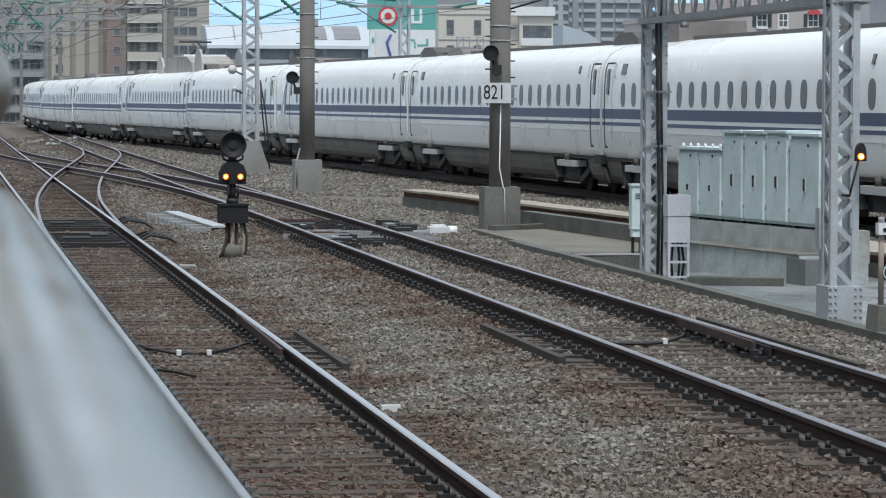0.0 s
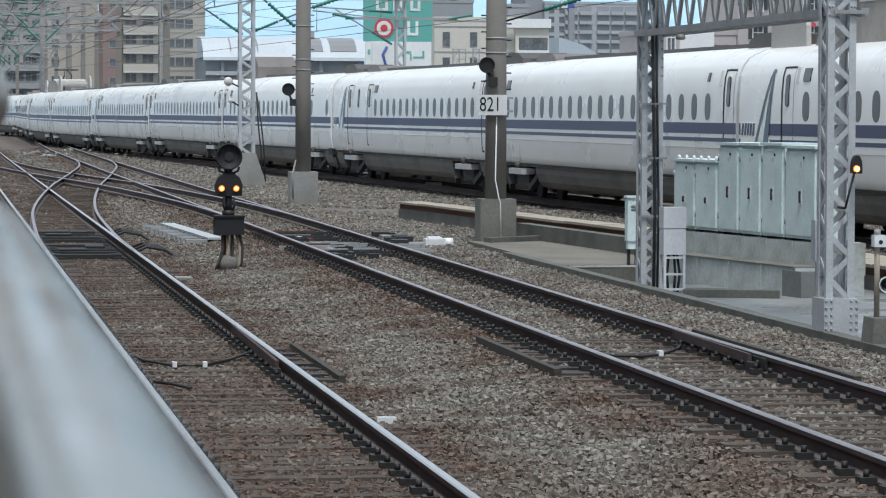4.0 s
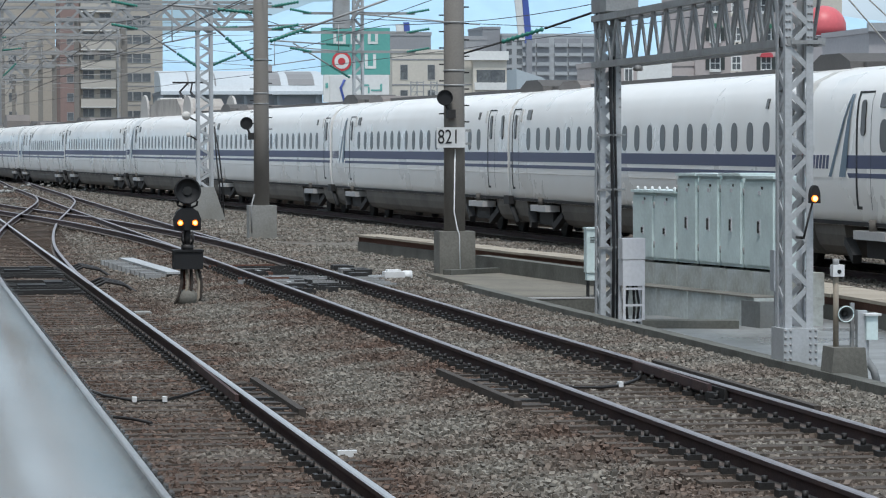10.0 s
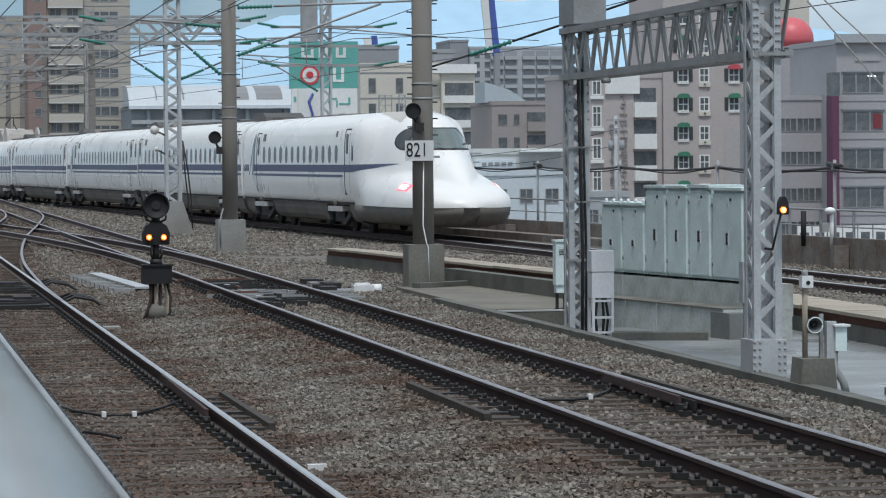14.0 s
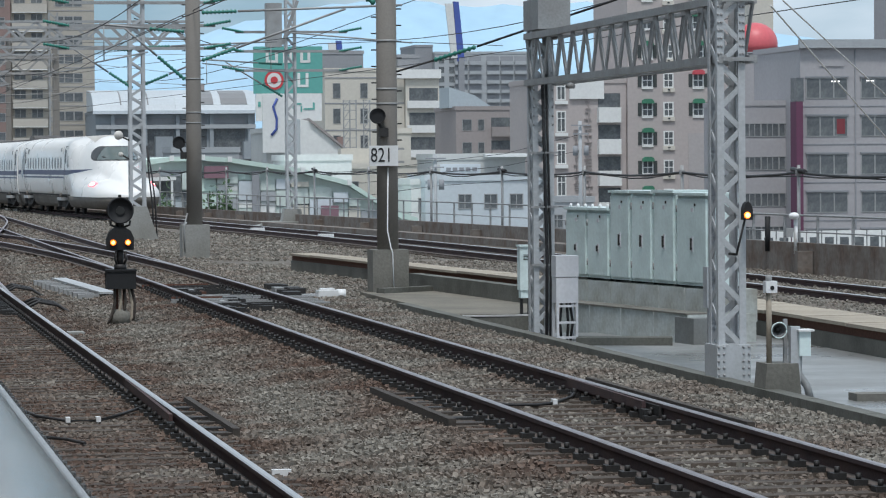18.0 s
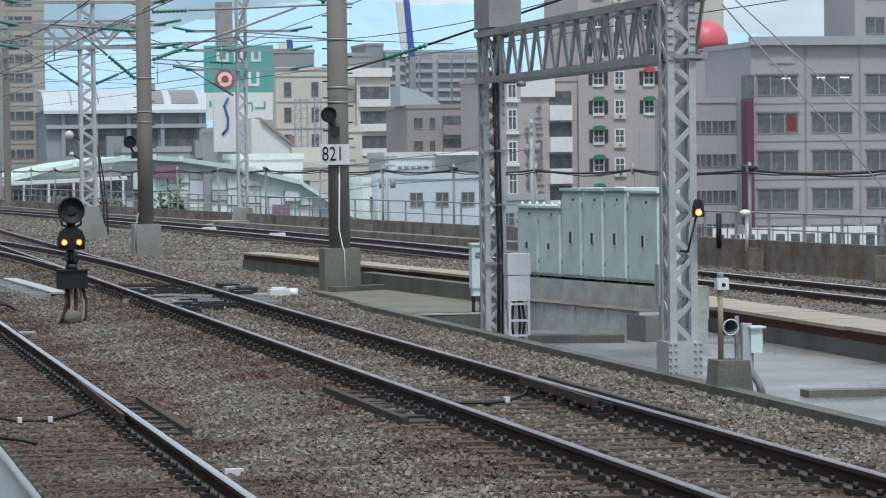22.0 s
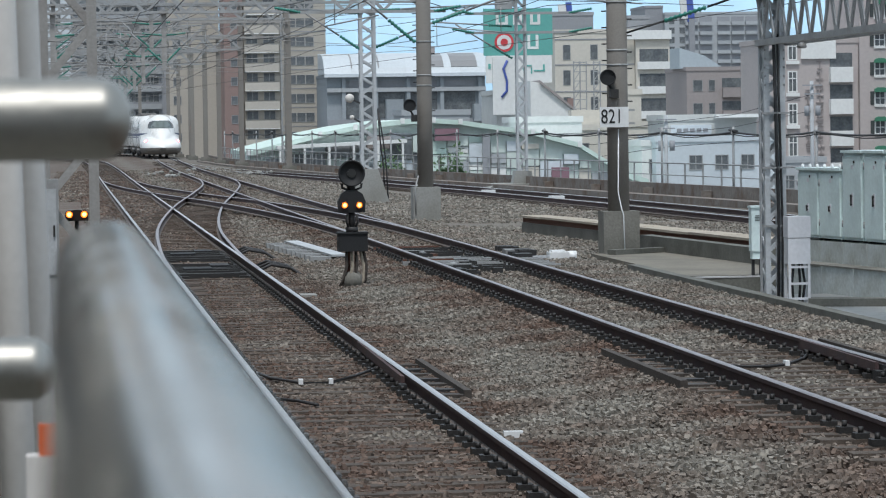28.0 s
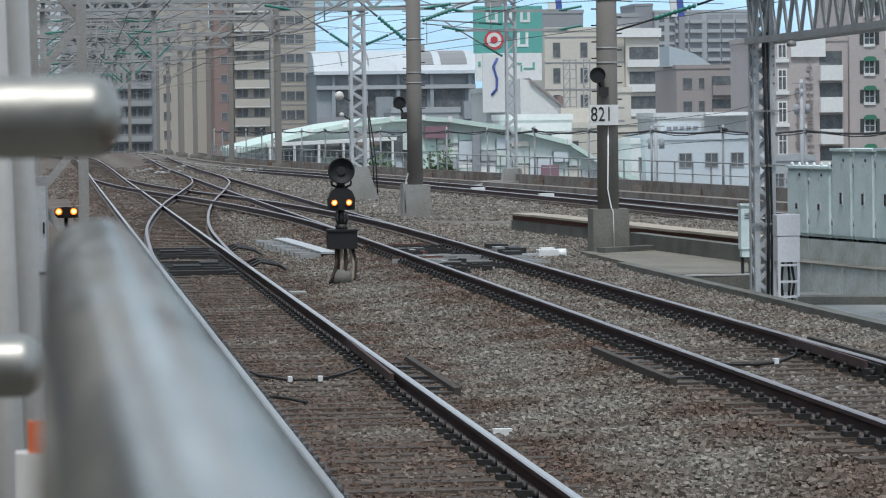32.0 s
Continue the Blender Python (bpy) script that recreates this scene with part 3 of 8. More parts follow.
def fence():
    f = thing("railing", "thin galvanised railing on the parapet", "railing", "railings")
    post = bmesh.new()
    bar(post, (0, 0, 0.3), (0, 0, 1.12), 0.05)
    post = mesh_of("post", post, M_GALVD)
    for i in range(95):
        y = 34 + 2.4 * i
        part("post", post, None, f, loc=(edge_at(y), y, graded(1.10, y) - 1.10))
    for z, r in ((1.10, 0.05), (0.72, 0.035)):
        bm = bmesh.new()
        tube(bm, [(edge_at(y), y, graded(z, y)) for y in range(34, 262, 4)], r / 2, 6)
        part("rail", bm, M_GALVD, f)


fence()


def cable_line():
    c = thing("cable_line", "thick dark cable hung on posts above the railing", "cable")
    post = bmesh.new()
    bar(post, (0, 0, -0.2), (0, 0, 2.25), 0.08, seg=8)
    box(post, -0.06, 0.06, -0.06, 0.06, 2.02, 2.14)
    post = mesh_of("post", post, M_GALVD)
    ys = [34 + 9.5 * i for i in range(24)]
    for y in ys:
        part("post", post, None, c, loc=(edge_at(y, 0.2), y, graded(2.08, y) - 2.08))
    pts = []
    for a, b in zip(ys, ys[1:]):
        for k in range(6):
            y = a + (b - a) * k / 6
            pts.append((edge_at(y, 0.2), y, graded(2.08, y) - 0.09 * (1 - (2 * k / 6 - 1) ** 2)))
    bm = bmesh.new()
    tube(bm, pts, 0.032, 6)
    part("cable", bm, M_WIRE, c, "sagging black cable")
    bm = bmesh.new()
    tube(bm, [(x, y, z - 0.05 - 0.03 * math.sin(y * 0.9)) for x, y, z in pts], 0.016, 5)
    part("thin_cable", bm, M_WIRE, c, "thin cable lashed below")
    for i, y in enumerate(ys):
        if i % 3 == 1:
            bm = bmesh.new()
            bar(bm, (edge_at(y, 0.2), y - 0.5, graded(2.10, y)), (edge_at(y, 0.2), y + 0.5, graded(2.16, y)), 0.11, seg=8)
            part("splice", bm, M_WIRE, c, "dark cable splice")


cable_line()


# ---- masts ----
def lattice_mast(label, x, y, w, d, z0, z1, pitch, thick, material_, split=True, turn=0):
    """A square mast of four corner angles with zigzag bracing on each face."""
    t = thing("lattice_mast", label, "lattice mast", "lattice masts", (x, y, 0))
    t.rotation_euler[2] = radians(turn)
    for sx in (-1, 1):
        for sy in (-1, 1):
            bm = bmesh.new()
            px, py = sx * w / 2, sy * d / 2
            box(bm, min(px, px - sx * thick), max(px, px - sx * thick), min(py, py - sy * 0.012), max(py, py - sy * 0.012), z0, z1)
            box(bm, min(px, px - sx * 0.012), max(px, px - sx * 0.012), min(py - sy * 0.0125, py - sy * thick), max(py - sy * 0.0125, py - sy * thick), z0, z1)
            part("leg", bm, material_, t)
    n = max(1, round((z1 - z0 - 0.1) / pitch))
    step = (z1 - z0) / n
    meshes = {}
    for face in range(4):
        if not split:
            bm = bmesh.new()
        for i in range(n):
            up = i % 2
            a, b = (-0.5, 0.5) if up else (0.5, -0.5)
            za, zb = (z0 + i * step, z0 + (i + 1) * step) if not split else (0.0, step)
            if face < 2:
                yy = (-1 if face == 0 else 1) * (d / 2 - 0.018)
                p, q = (a * (w - thick), yy, za), (b * (w - thick), yy, zb)
            else:
                xx = (-1 if face == 2 else 1) * (w / 2 - 0.018)
                p, q = (xx, a * (d - thick), za), (xx, b * (d - thick), zb)
            if split:
                key = (face, up)
                if key not in meshes:
                    bm = bmesh.new()
                    bar(bm, p, q, 0.012, thick * 0.75)
                    meshes[key] = mesh_of("brace", bm, material_)
                part("brace", meshes[key], None, t, loc=(0, 0, z0 + i * step))
            else:
                bar(bm, p, q, thick * 0.6)
        if not split:
            part("bracing", bm, material_, t)
    return t


left_mast = lattice_mast("grey-white lattice mast with bundled black cables", 9.72, 46.0, 0.30, 0.30, -0.05, 4.3, 0.21, 0.075, M_GALV, turn=4)
for k, r in ((0.0, 0.022), (0.055, 0.016)):
    bm = bmesh.new()
    tube(bm, [(0.02 + k, -0.17, -0.05), (0.03 + k, -0.18, 1.0), (0.01 + k, -0.17, 2.2), (-0.02 + k, -0.17, 3.6)], r, 8)
    part("cable", bm, M_WIRE, left_mast, "black cable strapped to the mast")
for z in (0.95, 1.75, 2.5):
    bm = bmesh.new()
    box(bm, -0.20, 0.20, -0.19, -0.165, z, z + 0.025)
    part("strap", bm, M_GALVD, left_mast)
right_mast = lattice_mast("tall grey-white lattice mast on a riveted steel base", 9.58, 35.6, 0.315, 0.36, 0.38, 4.6, 0.235, 0.078, M_GALV, turn=2)
bm = bmesh.new()
prism(bm, [(-0.19, -0.23), (0.19, -0.23), (0.19, 0.23), (-0.19, 0.23)], -0.055, 0.40, "z")
bevel(bm, 0.01)
part("base_box", bm, M_GALV, right_mast, "boxed steel base plate")
rivet = bmesh.new()
lathe(rivet, [(0.016, 0), (0.014, 0.010), (0.006, 0.015)], 8, m=Matrix.Rotation(radians(90), 4, "X"))
rivet = mesh_of("rivet", rivet, M_GALVD)
for z in np.arange(0.0, 0.40, 0.075):
    for x in (-0.17, -0.11, 0.11, 0.17):
        part("rivet", rivet, None, right_mast, loc=(x, -0.23, z))
for z in np.arange(3.45, 4.5, 0.085):
    for x in (-0.14, -0.105, 0.105, 0.14):
        part("rivet", rivet, None, right_mast, loc=(x, -0.18, z))
for s in (-1, 1):
    for z in np.arange(2.9, 4.3, 0.12):
        part("rivet", rivet, None, left_mast, loc=(s * 0.135, -0.15, z))


def truss_beam(label, a, b, z0, z1, width, n, thick, mat_, split=True):
    """A box truss from plan point a to b, between z0 and z1."""
    a, b = Vector((*a, 0)), Vector((*b, 0))
    L = (b - a).length
    t = thing("truss_beam", label, "truss beam", "truss beams", (a.x, a.y, 0))
    t.rotation_euler[2] = math.atan2(-(b - a).x, (b - a).y)
    for s in (-1, 1):
        for z in (z0, z1):
            bm = bmesh.new()
            box(bm, s * width / 2 - thick / 2, s * width / 2 + thick / 2, 0, L, z - thick / 2, z + thick / 2)
            part("chord", bm, mat_, t)
    step = L / n
    for s in (-1, 1):
        if not split:
            bm = bmesh.new()
        for i in range(n):
            p, q = (s * width / 2, i * step, z0 if i % 2 else z1), (s * width / 2, (i + 1) * step, z1 if i % 2 else z0)
            if split:
                bm = bmesh.new()
            bar(bm, p, q, thick * 0.25, thick * 0.95)
            if split:
                part("brace", bm, mat_, t)
        if not split:
            part("bracing", bm, mat_, t)
    bm = bmesh.new()
    for i in range(n // 2 + 1):
        bar(bm, (-width / 2, i * 2 * step, z0), (width / 2, i * 2 * step, z0), thick * 0.5)
        bar(bm, (-width / 2, i * 2 * step, z1), (width / 2, i * 2 * step, z1), thick * 0.5)
    part("cross_tie", bm, mat_, t)
    return t


# the duller steel stands in for the shade the beam is in
truss_beam("grey steel truss beam spanning between two lattice masts", (9.66, 35.4), (9.74, 46.2), 3.48, 4.12, 0.34, 28, 0.085, M_GALVD)
bm = bmesh.new()
box(bm, 9.55, 10.0, 45.3, 46.3, 4.20, 4.62)
bevel(bm, 0.02)
tagged(part("junction_box", bm, M_GALVD), "grey steel box on top of the truss beam", "junction box")
bm = bmesh.new()
lathe(bm, [(0.02, 0), (0.06, -0.02), (0.07, -0.06), (0.05, -0.08)], 16, m=Matrix.Translation((9.75, 44.2, 3.44)))
tagged(part("downlight", bm, M_GALVD), "small grey lamp hung under the truss beam", "lamp")


def concrete_pole(label, x, y, block_w, block_h, r, z1, conduit):
    t = thing("concrete_pole", label, "pole", "concrete poles", (x, y, 0))
    bm = bmesh.new()
    prism(bm, [(-block_w / 2, -block_w / 2), (block_w / 2, -block_w / 2), (block_w / 2, block_w / 2), (-block_w / 2, block_w / 2)], -0.2, block_h, "z")
    bevel(bm, 0.03, 2)
    part("plinth", bm, M_CONC if conduit else M_CONC2, t, "square weathered concrete plinth")
    bm = bmesh.new()
    lathe(bm, [(r * 1.04, block_h), (r, 3.0), (r * 0.93, z1)], 28)
    part("shaft", bm, M_POLE, t, "round brown-grey concrete shaft")
    for z in (3.45, 3.72, 4.6):
        bm = bmesh.new()
        lathe(bm, [(r * 1.035, z), (r * 1.035, z + 0.035)], 28)
        part("band", bm, M_GALVD, t, "thin steel band")
    if conduit:
        bm = bmesh.new()
        tube(bm, [(0.05, -block_w / 2 - 0.02, -0.1), (0.03, -block_w / 2 - 0.02, block_h - 0.05), (0.0, -block_w / 2 - 0.02, block_h + 0.03), (-0.04, -r - 0.02, block_h + 0.35), (-0.02, -r - 0.02, 2.3)], 0.012, 8)
        part("conduit", bm, M_WHITEPAINT, t, "thin white conduit")
    steps = bmesh.new()
    bar(steps, (r * 0.9, 0, 0), (r + 0.09, 0, 0), 0.025)
    steps = mesh_of("step_bolt", steps, M_DARK)
    for i in range(14):
        z = 2.8 + 0.30 * i
        part("step_bolt", steps, None, t, loc=(0, 0, z))
        b = part("step_bolt", steps, None, t, loc=(0, 0, z + 0.15))
        b.rotation_euler[2] = math.pi
    return t


def round_signal(parent, x, z, r, y=-0.28):
    """A round black signal disc on a short bracket."""
    turn = Matrix.Translation((x, y, z)) @ Matrix.Rotation(radians(90), 4, "X")
    bm = bmesh.new()
    lathe(bm, [(r * 0.5, -0.10), (r * 0.9, -0.06), (r, 0.0), (r, 0.05), (r * 0.88, 0.055), (r * 0.85, 0.02)], 24, m=turn)
    s = part("signal_disc", bm, M_BLACK, parent, "round black signal lamp")
    bm = bmesh.new()
    tube(bm, [(x + 0.02, y + 0.1, z - r * 0.6), (x + 0.10, y + 0.12, z - r * 1.6), (x + 0.18, -0.12, z - r * 2.0)], 0.03, 8)
    box(bm, x + 0.05, x + 0.20, y - 0.02, y + 0.16, z - r * 2.6, z - r * 1.5)
    part("bracket", bm, M_DARK, parent)
    return s


pole_a = concrete_pole("tall concrete pole on a square plinth with a number plate", 10.08, 61.3, 0.66, 0.80, 0.190, 9.0, True)
round_signal(pole_a, -0.22, 3.24, 0.145)
bm = bmesh.new()
box(bm, -0.375, 0.155, -0.30, -0.285, 2.33, 2.70)
bevel(bm, 0.006)
plate = part("number_plate", bm, M_WHITEPAINT, pole_a, "white number plate with black figures")
for z in (2.40, 2.64):
    bm = bmesh.new()
    box(bm, -0.36, 0.27, -0.284, -0.17, z - 0.02, z + 0.02)
    part("clamp", bm, M_GALVD, plate)
txt = bpy.data.curves.new("number_text", "FONT")
txt.body, txt.size, txt.extrude, txt.align_x, txt.align_y = "821", 0.33, 0.002, "CENTER", "CENTER"
tmp = bpy.data.objects.new("number_text", txt)
fig = bpy.data.meshes.new_from_object(tmp)
bpy.data.objects.remove(tmp)
fig.materials.append(M_BLACK)
ob = part("number_text", fig, None, plate, "black figures 821")
ob.matrix_local = pose(-0.155, -0.306, 2.515, 90, 0, 0)
ob.scale = (0.82, 1.12, 1)
pole_b = concrete_pole("concrete pole with a round black signal on a pale plinth", 9.44, 88.6, 0.72, 0.80, 0.200, 9.5, False)
round_signal(pole_b, -0.42, 2.95, 0.165)
bm = bmesh.new()
tube(bm, [(-0.30, -0.38, 0.1), (-0.32, -0.38, 0.75), (-0.21, -0.22, 1.1)], 0.02, 8)
part("conduit", bm, M_GALVD, pole_b)

mast_c = lattice_mast("grey lattice mast on a conical concrete foot", 10.05, 112.0, 0.54, 0.54, 0.9, 9.5, 0.28, 0.10, M_GALV)
bm = bmesh.new()
prism(bm, [(-0.66, -0.15), (0.66, -0.15), (0.28, 1.0), (-0.28, 1.0)], -0.4, 0.4, "y")
part("foot", bm, M_CONC2, mast_c, "tapered pale concrete foot")
for dx, z, r in ((-0.62, 3.35, 0.15), (-0.55, 2.72, 0.08)):
    bm = bmesh.new()
    bmesh.ops.create_uvsphere(bm, u_segments=16, v_segments=10, radius=r, matrix=Matrix.Translation((dx, -0.2, z)))
    part("lamp_globe", bm, M_HOOD, mast_c, "pale round lamp back")
    bm = bmesh.new()
    bar(bm, (dx, -0.1, z), (-0.2, -0.1, z - 0.2), 0.05)
    part("bracket", bm, M_DARK, mast_c)
for k in (0.0, 0.1):
    bm = bmesh.new()
    tube(bm, [(0.50 + k, -0.3, 0.0), (0.46 + k, -0.35, 1.0), (0.36 + k, -0.3, 2.0), (0.30, -0.28, 3.0)], 0.025, 6)
    part("cable", bm, M_WIRE, mast_c, "black cable down the mast")
mast_d = lattice_mast("slim grey lattice mast beyond the curved track", 17.85, 131.7, 0.42, 0.42, 0.4, 9.5, 0.36, 0.08, M_GALV)
bm = bmesh.new()
prism(bm, [(-0.45, -0.1), (0.45, -0.1), (0.32, 0.6), (-0.32, 0.6)], -0.4, 0.4, "y")
part("foot", bm, M_CONC2, mast_d)
bm = bmesh.new()
prism(bm, [(-1.6, -0.2), (1.3, -0.2), (0.9, 0.12), (-1.2, 0.12)], -1.0, 1.0, "y")
part("pad", bm, M_CONC2, mast_d)
mast_e = lattice_mast("slim grey lattice mast far along the line", 15.0, 229.0, 0.66, 0.66, -0.2, 12.6, 0.5, 0.10, M_GALVD)


# ---- yard things ----
def cabinet_row():
    d = pose(10.75, 49.2, -0.168, 0, 0, 9.2) @ Matrix.Scale(1.07, 4)
    w = thing("block_wall", "stepped concrete block wall under the cabinets", "wall", kind="structure")
    w.matrix_basis = d
    course = bmesh.new()
    box(course, 0.0, 0.64, -0.81, -0.01, 0.0, 0.41)
    bevel(course, 0.01)
    course = mesh_of("concrete_block", course, M_WALLC)
    for i in range(6):
        part("concrete_block", course, None, w, loc=(0.0, -0.83 * i, 0.36))
    ledge = bmesh.new()
    box(ledge, -0.32, 0.62, -1.08, -0.01, 0.0, 0.52)
    bevel(ledge, 0.012)
    ledge = mesh_of("ledge_block", ledge, M_WALLC)
    for i in range(4):
        part("ledge_block", ledge, None, w, loc=(0.0, -0.62 - 1.09 * i, -0.056))
    bm = bmesh.new()
    box(bm, -0.36, 0.3, -5.25, -4.66, -0.06, 0.43)
    bevel(bm, 0.02)
    part("end_block", bm, M_ENDB, w, "dark concrete end block")
    # stained coping along the ledge
    for i in range(4):
        bm = bmesh.new()
        box(bm, -0.335, 0.0, -1.70 - 1.09 * i, -0.64 - 1.09 * i, 0.465, 0.483)
        part("coping", bm, M_CONC, w, "rust-stained coping on the ledge")
    spans = [(0.0, 0.80, 1.76), (0.80, 1.60, 1.76), (1.62, 2.34, 2.0), (2.36, 3.08, 2.0), (3.10, 3.83, 2.01), (3.86, 4.86, 1.98)]
    for a, b, top in spans:
        c = thing("relay_cabinet", "tall mint-grey steel relay cabinet on a concrete wall" if top > 1.9 else "short mint-grey steel relay cabinet on a concrete wall", "cabinet", "row of relay cabinets")
        c.matrix_basis = d @ pose(0, -a, 0.775)
        L, h = b - a, top - 0.775
        bm = bmesh.new()
        box(bm, 0.03, 0.50, -L + 0.022, -0.022, 0.03, h - 0.035)
        bevel(bm, 0.008)
        part("body", bm, M_MINT, c)
        bm = bmesh.new()
        box(bm, -0.015, 0.53, -L + 0.008, -0.008, h - 0.035, h)
        bevel(bm, 0.012)
        part("lid", bm, M_MINT, c, "overhanging pale lid")
        bm = bmesh.new()
        box(bm, 0.003, 0.034, -L + 0.05, -0.05, 0.07, h - 0.08)
        bevel(bm, 0.006)
        door = part("door", bm, M_MINT, c)
        bm = bmesh.new()
        zh, lh = h * 0.40, (0.15 if top > 1.9 else 0.08)
        box(bm, -0.006, 0.004, -L * 0.54 - 0.022, -L * 0.54 + 0.022, zh - 0.02, zh + lh + 0.02)
        bevel(bm, 0.003)
        handle = part("handle_plate", bm, M_BOXGREY, door, "grey plate behind the handle")
        bm = bmesh.new()
        bar(bm, (-0.022, -L * 0.54, zh), (-0.022, -L * 0.54, zh + lh), 0.018, 0.018)
        bar(bm, (-0.022, -L * 0.54, zh + 0.02), (0.0, -L * 0.54, zh + 0.02), 0.016, 0.016)
        bar(bm, (-0.022, -L * 0.54, zh + lh - 0.02), (0.0, -L * 0.54, zh + lh - 0.02), 0.016, 0.016)
        part("handle", bm, M_DARK, handle, "dark upright latch handle")
        bm = bmesh.new()
        box(bm, -0.004, 0.004, -L * 0.62 - 0.02, -L * 0.62 + 0.02, h * 0.86, h * 0.86 + 0.035)
        part("nameplate", bm, M_DARK, door, "small dark nameplate")
        bm = bmesh.new()
        box(bm, -0.004, 0.004, -L * 0.54 - 0.035, -L * 0.54 + 0.035, h * 0.80, h * 0.80 + 0.05)
        part("tag", bm, M_BOXGREY, door)
        for z in (0.2, h - 0.25):
            bm = bmesh.new()
            bar(bm, (0.0, -0.045, z), (0.0, -0.045, z + 0.09), 0.025, seg=8)
            part("hinge", bm, M_GALVD, door)
        for y in (-0.08, -L + 0.08):
            bm = bmesh.new()
            box(bm, 0.05, 0.47, y - 0.03, y + 0.03, 0.0, 0.03)
            part("foot", bm, M_DARK, c)
        if top < 1.9:
            for k in range(3):
                bm = bmesh.new()
                lathe(bm, [(0.022, h), (0.022, h + 0.035), (0.01, h + 0.05)], 8, m=Matrix.Translation((0.05, -0.12 - 0.27 * k, 0)))
                part("lifting_eye", bm, M_WHITEPAINT, c)


cabinet_row()
t = thing("meter_box", "narrow grey meter box on a post beside the mast", "junction box", "", (10.14, 38.5, -0.055))
bm = bmesh.new()
box(bm, -0.05, 0.05, -0.09, 0.09, 0.72, 1.20)
bevel(bm, 0.01)
part("case", bm, M_GALV, t)
bm = bmesh.new()
bar(bm, (0, 0, 0), (0, 0, 0.72), 0.04)
part("post", bm, M_GALVD, t)


def pedestal_box():
    t = thing("terminal_box", "light grey terminal box on an open steel stand", "terminal box", "", (9.66, 44.2, -0.055))
    bm = bmesh.new()
    box(bm, -0.15, 0.15, -0.14, 0.14, 0.56, 0.90)
    bevel(bm, 0.01)
    part("lower_case", bm, M_BOXGREY, t)
    bm = bmesh.new()
    box(bm, -0.155, 0.155, -0.145, 0.145, 0.91, 1.19)
    bevel(bm, 0.012)
    part("upper_case", bm, M_BOXGREY, t)
    for sx in (-1, 1):
        for sy in (-1, 1):
            bm = bmesh.new()
            bar(bm, (sx * 0.13, sy * 0.12, 0), (sx * 0.13, sy * 0.12, 0.56), 0.035)
            part("leg", bm, M_BOXGREY, t)
    for z in (0.10, 0.30, 0.52):
        bm = bmesh.new()
        bar(bm, (-0.13, -0.12, z), (0.13, -0.12, z), 0.03)
        part("rung", bm, M_BOXGREY, t)
    for x in (-0.05, 0.02, 0.06):
        bm = bmesh.new()
        tube(bm, [(x, 0, 0), (x * 1.6, -0.03, 0.3), (x, 0, 0.56)], 0.018, 8)
        part("cable", bm, M_WIRE, t)
    t = thing("mint_box", "narrow mint-green junction box with a label on a post", "junction box", "", (10.6, 51.40, 0.012))
    bm = bmesh.new()
    box(bm, -0.10, 0.10, -0.11, 0.11, 0.39, 1.06)
    bevel(bm, 0.012)
    part("case", bm, M_MINT, t)
    bm = bmesh.new()
    box(bm, -0.115, 0.115, -0.13, 0.13, 1.06, 1.09)
    part("lid", bm, M_MINT, t)
    bm = bmesh.new()
    box(bm, -0.085, 0.085, -0.09, 0.09, 0.27, 0.39)
    part("lower_case", bm, M_MINT, t)
    bm = bmesh.new()
    for k in range(4):
        box(bm, -0.045, 0.025, -0.115, -0.11, 0.86 + 0.024 * k, 0.87 + 0.024 * k)
    part("label_bars", bm, M_DARK, t, "small dark label bars")
    for x in (-0.06, 0.06):
        bm = bmesh.new()
        bar(bm, (x, 0, 0), (x, 0, 0.27), 0.045)
        part("leg", bm, M_DARK, t)


pedestal_box()


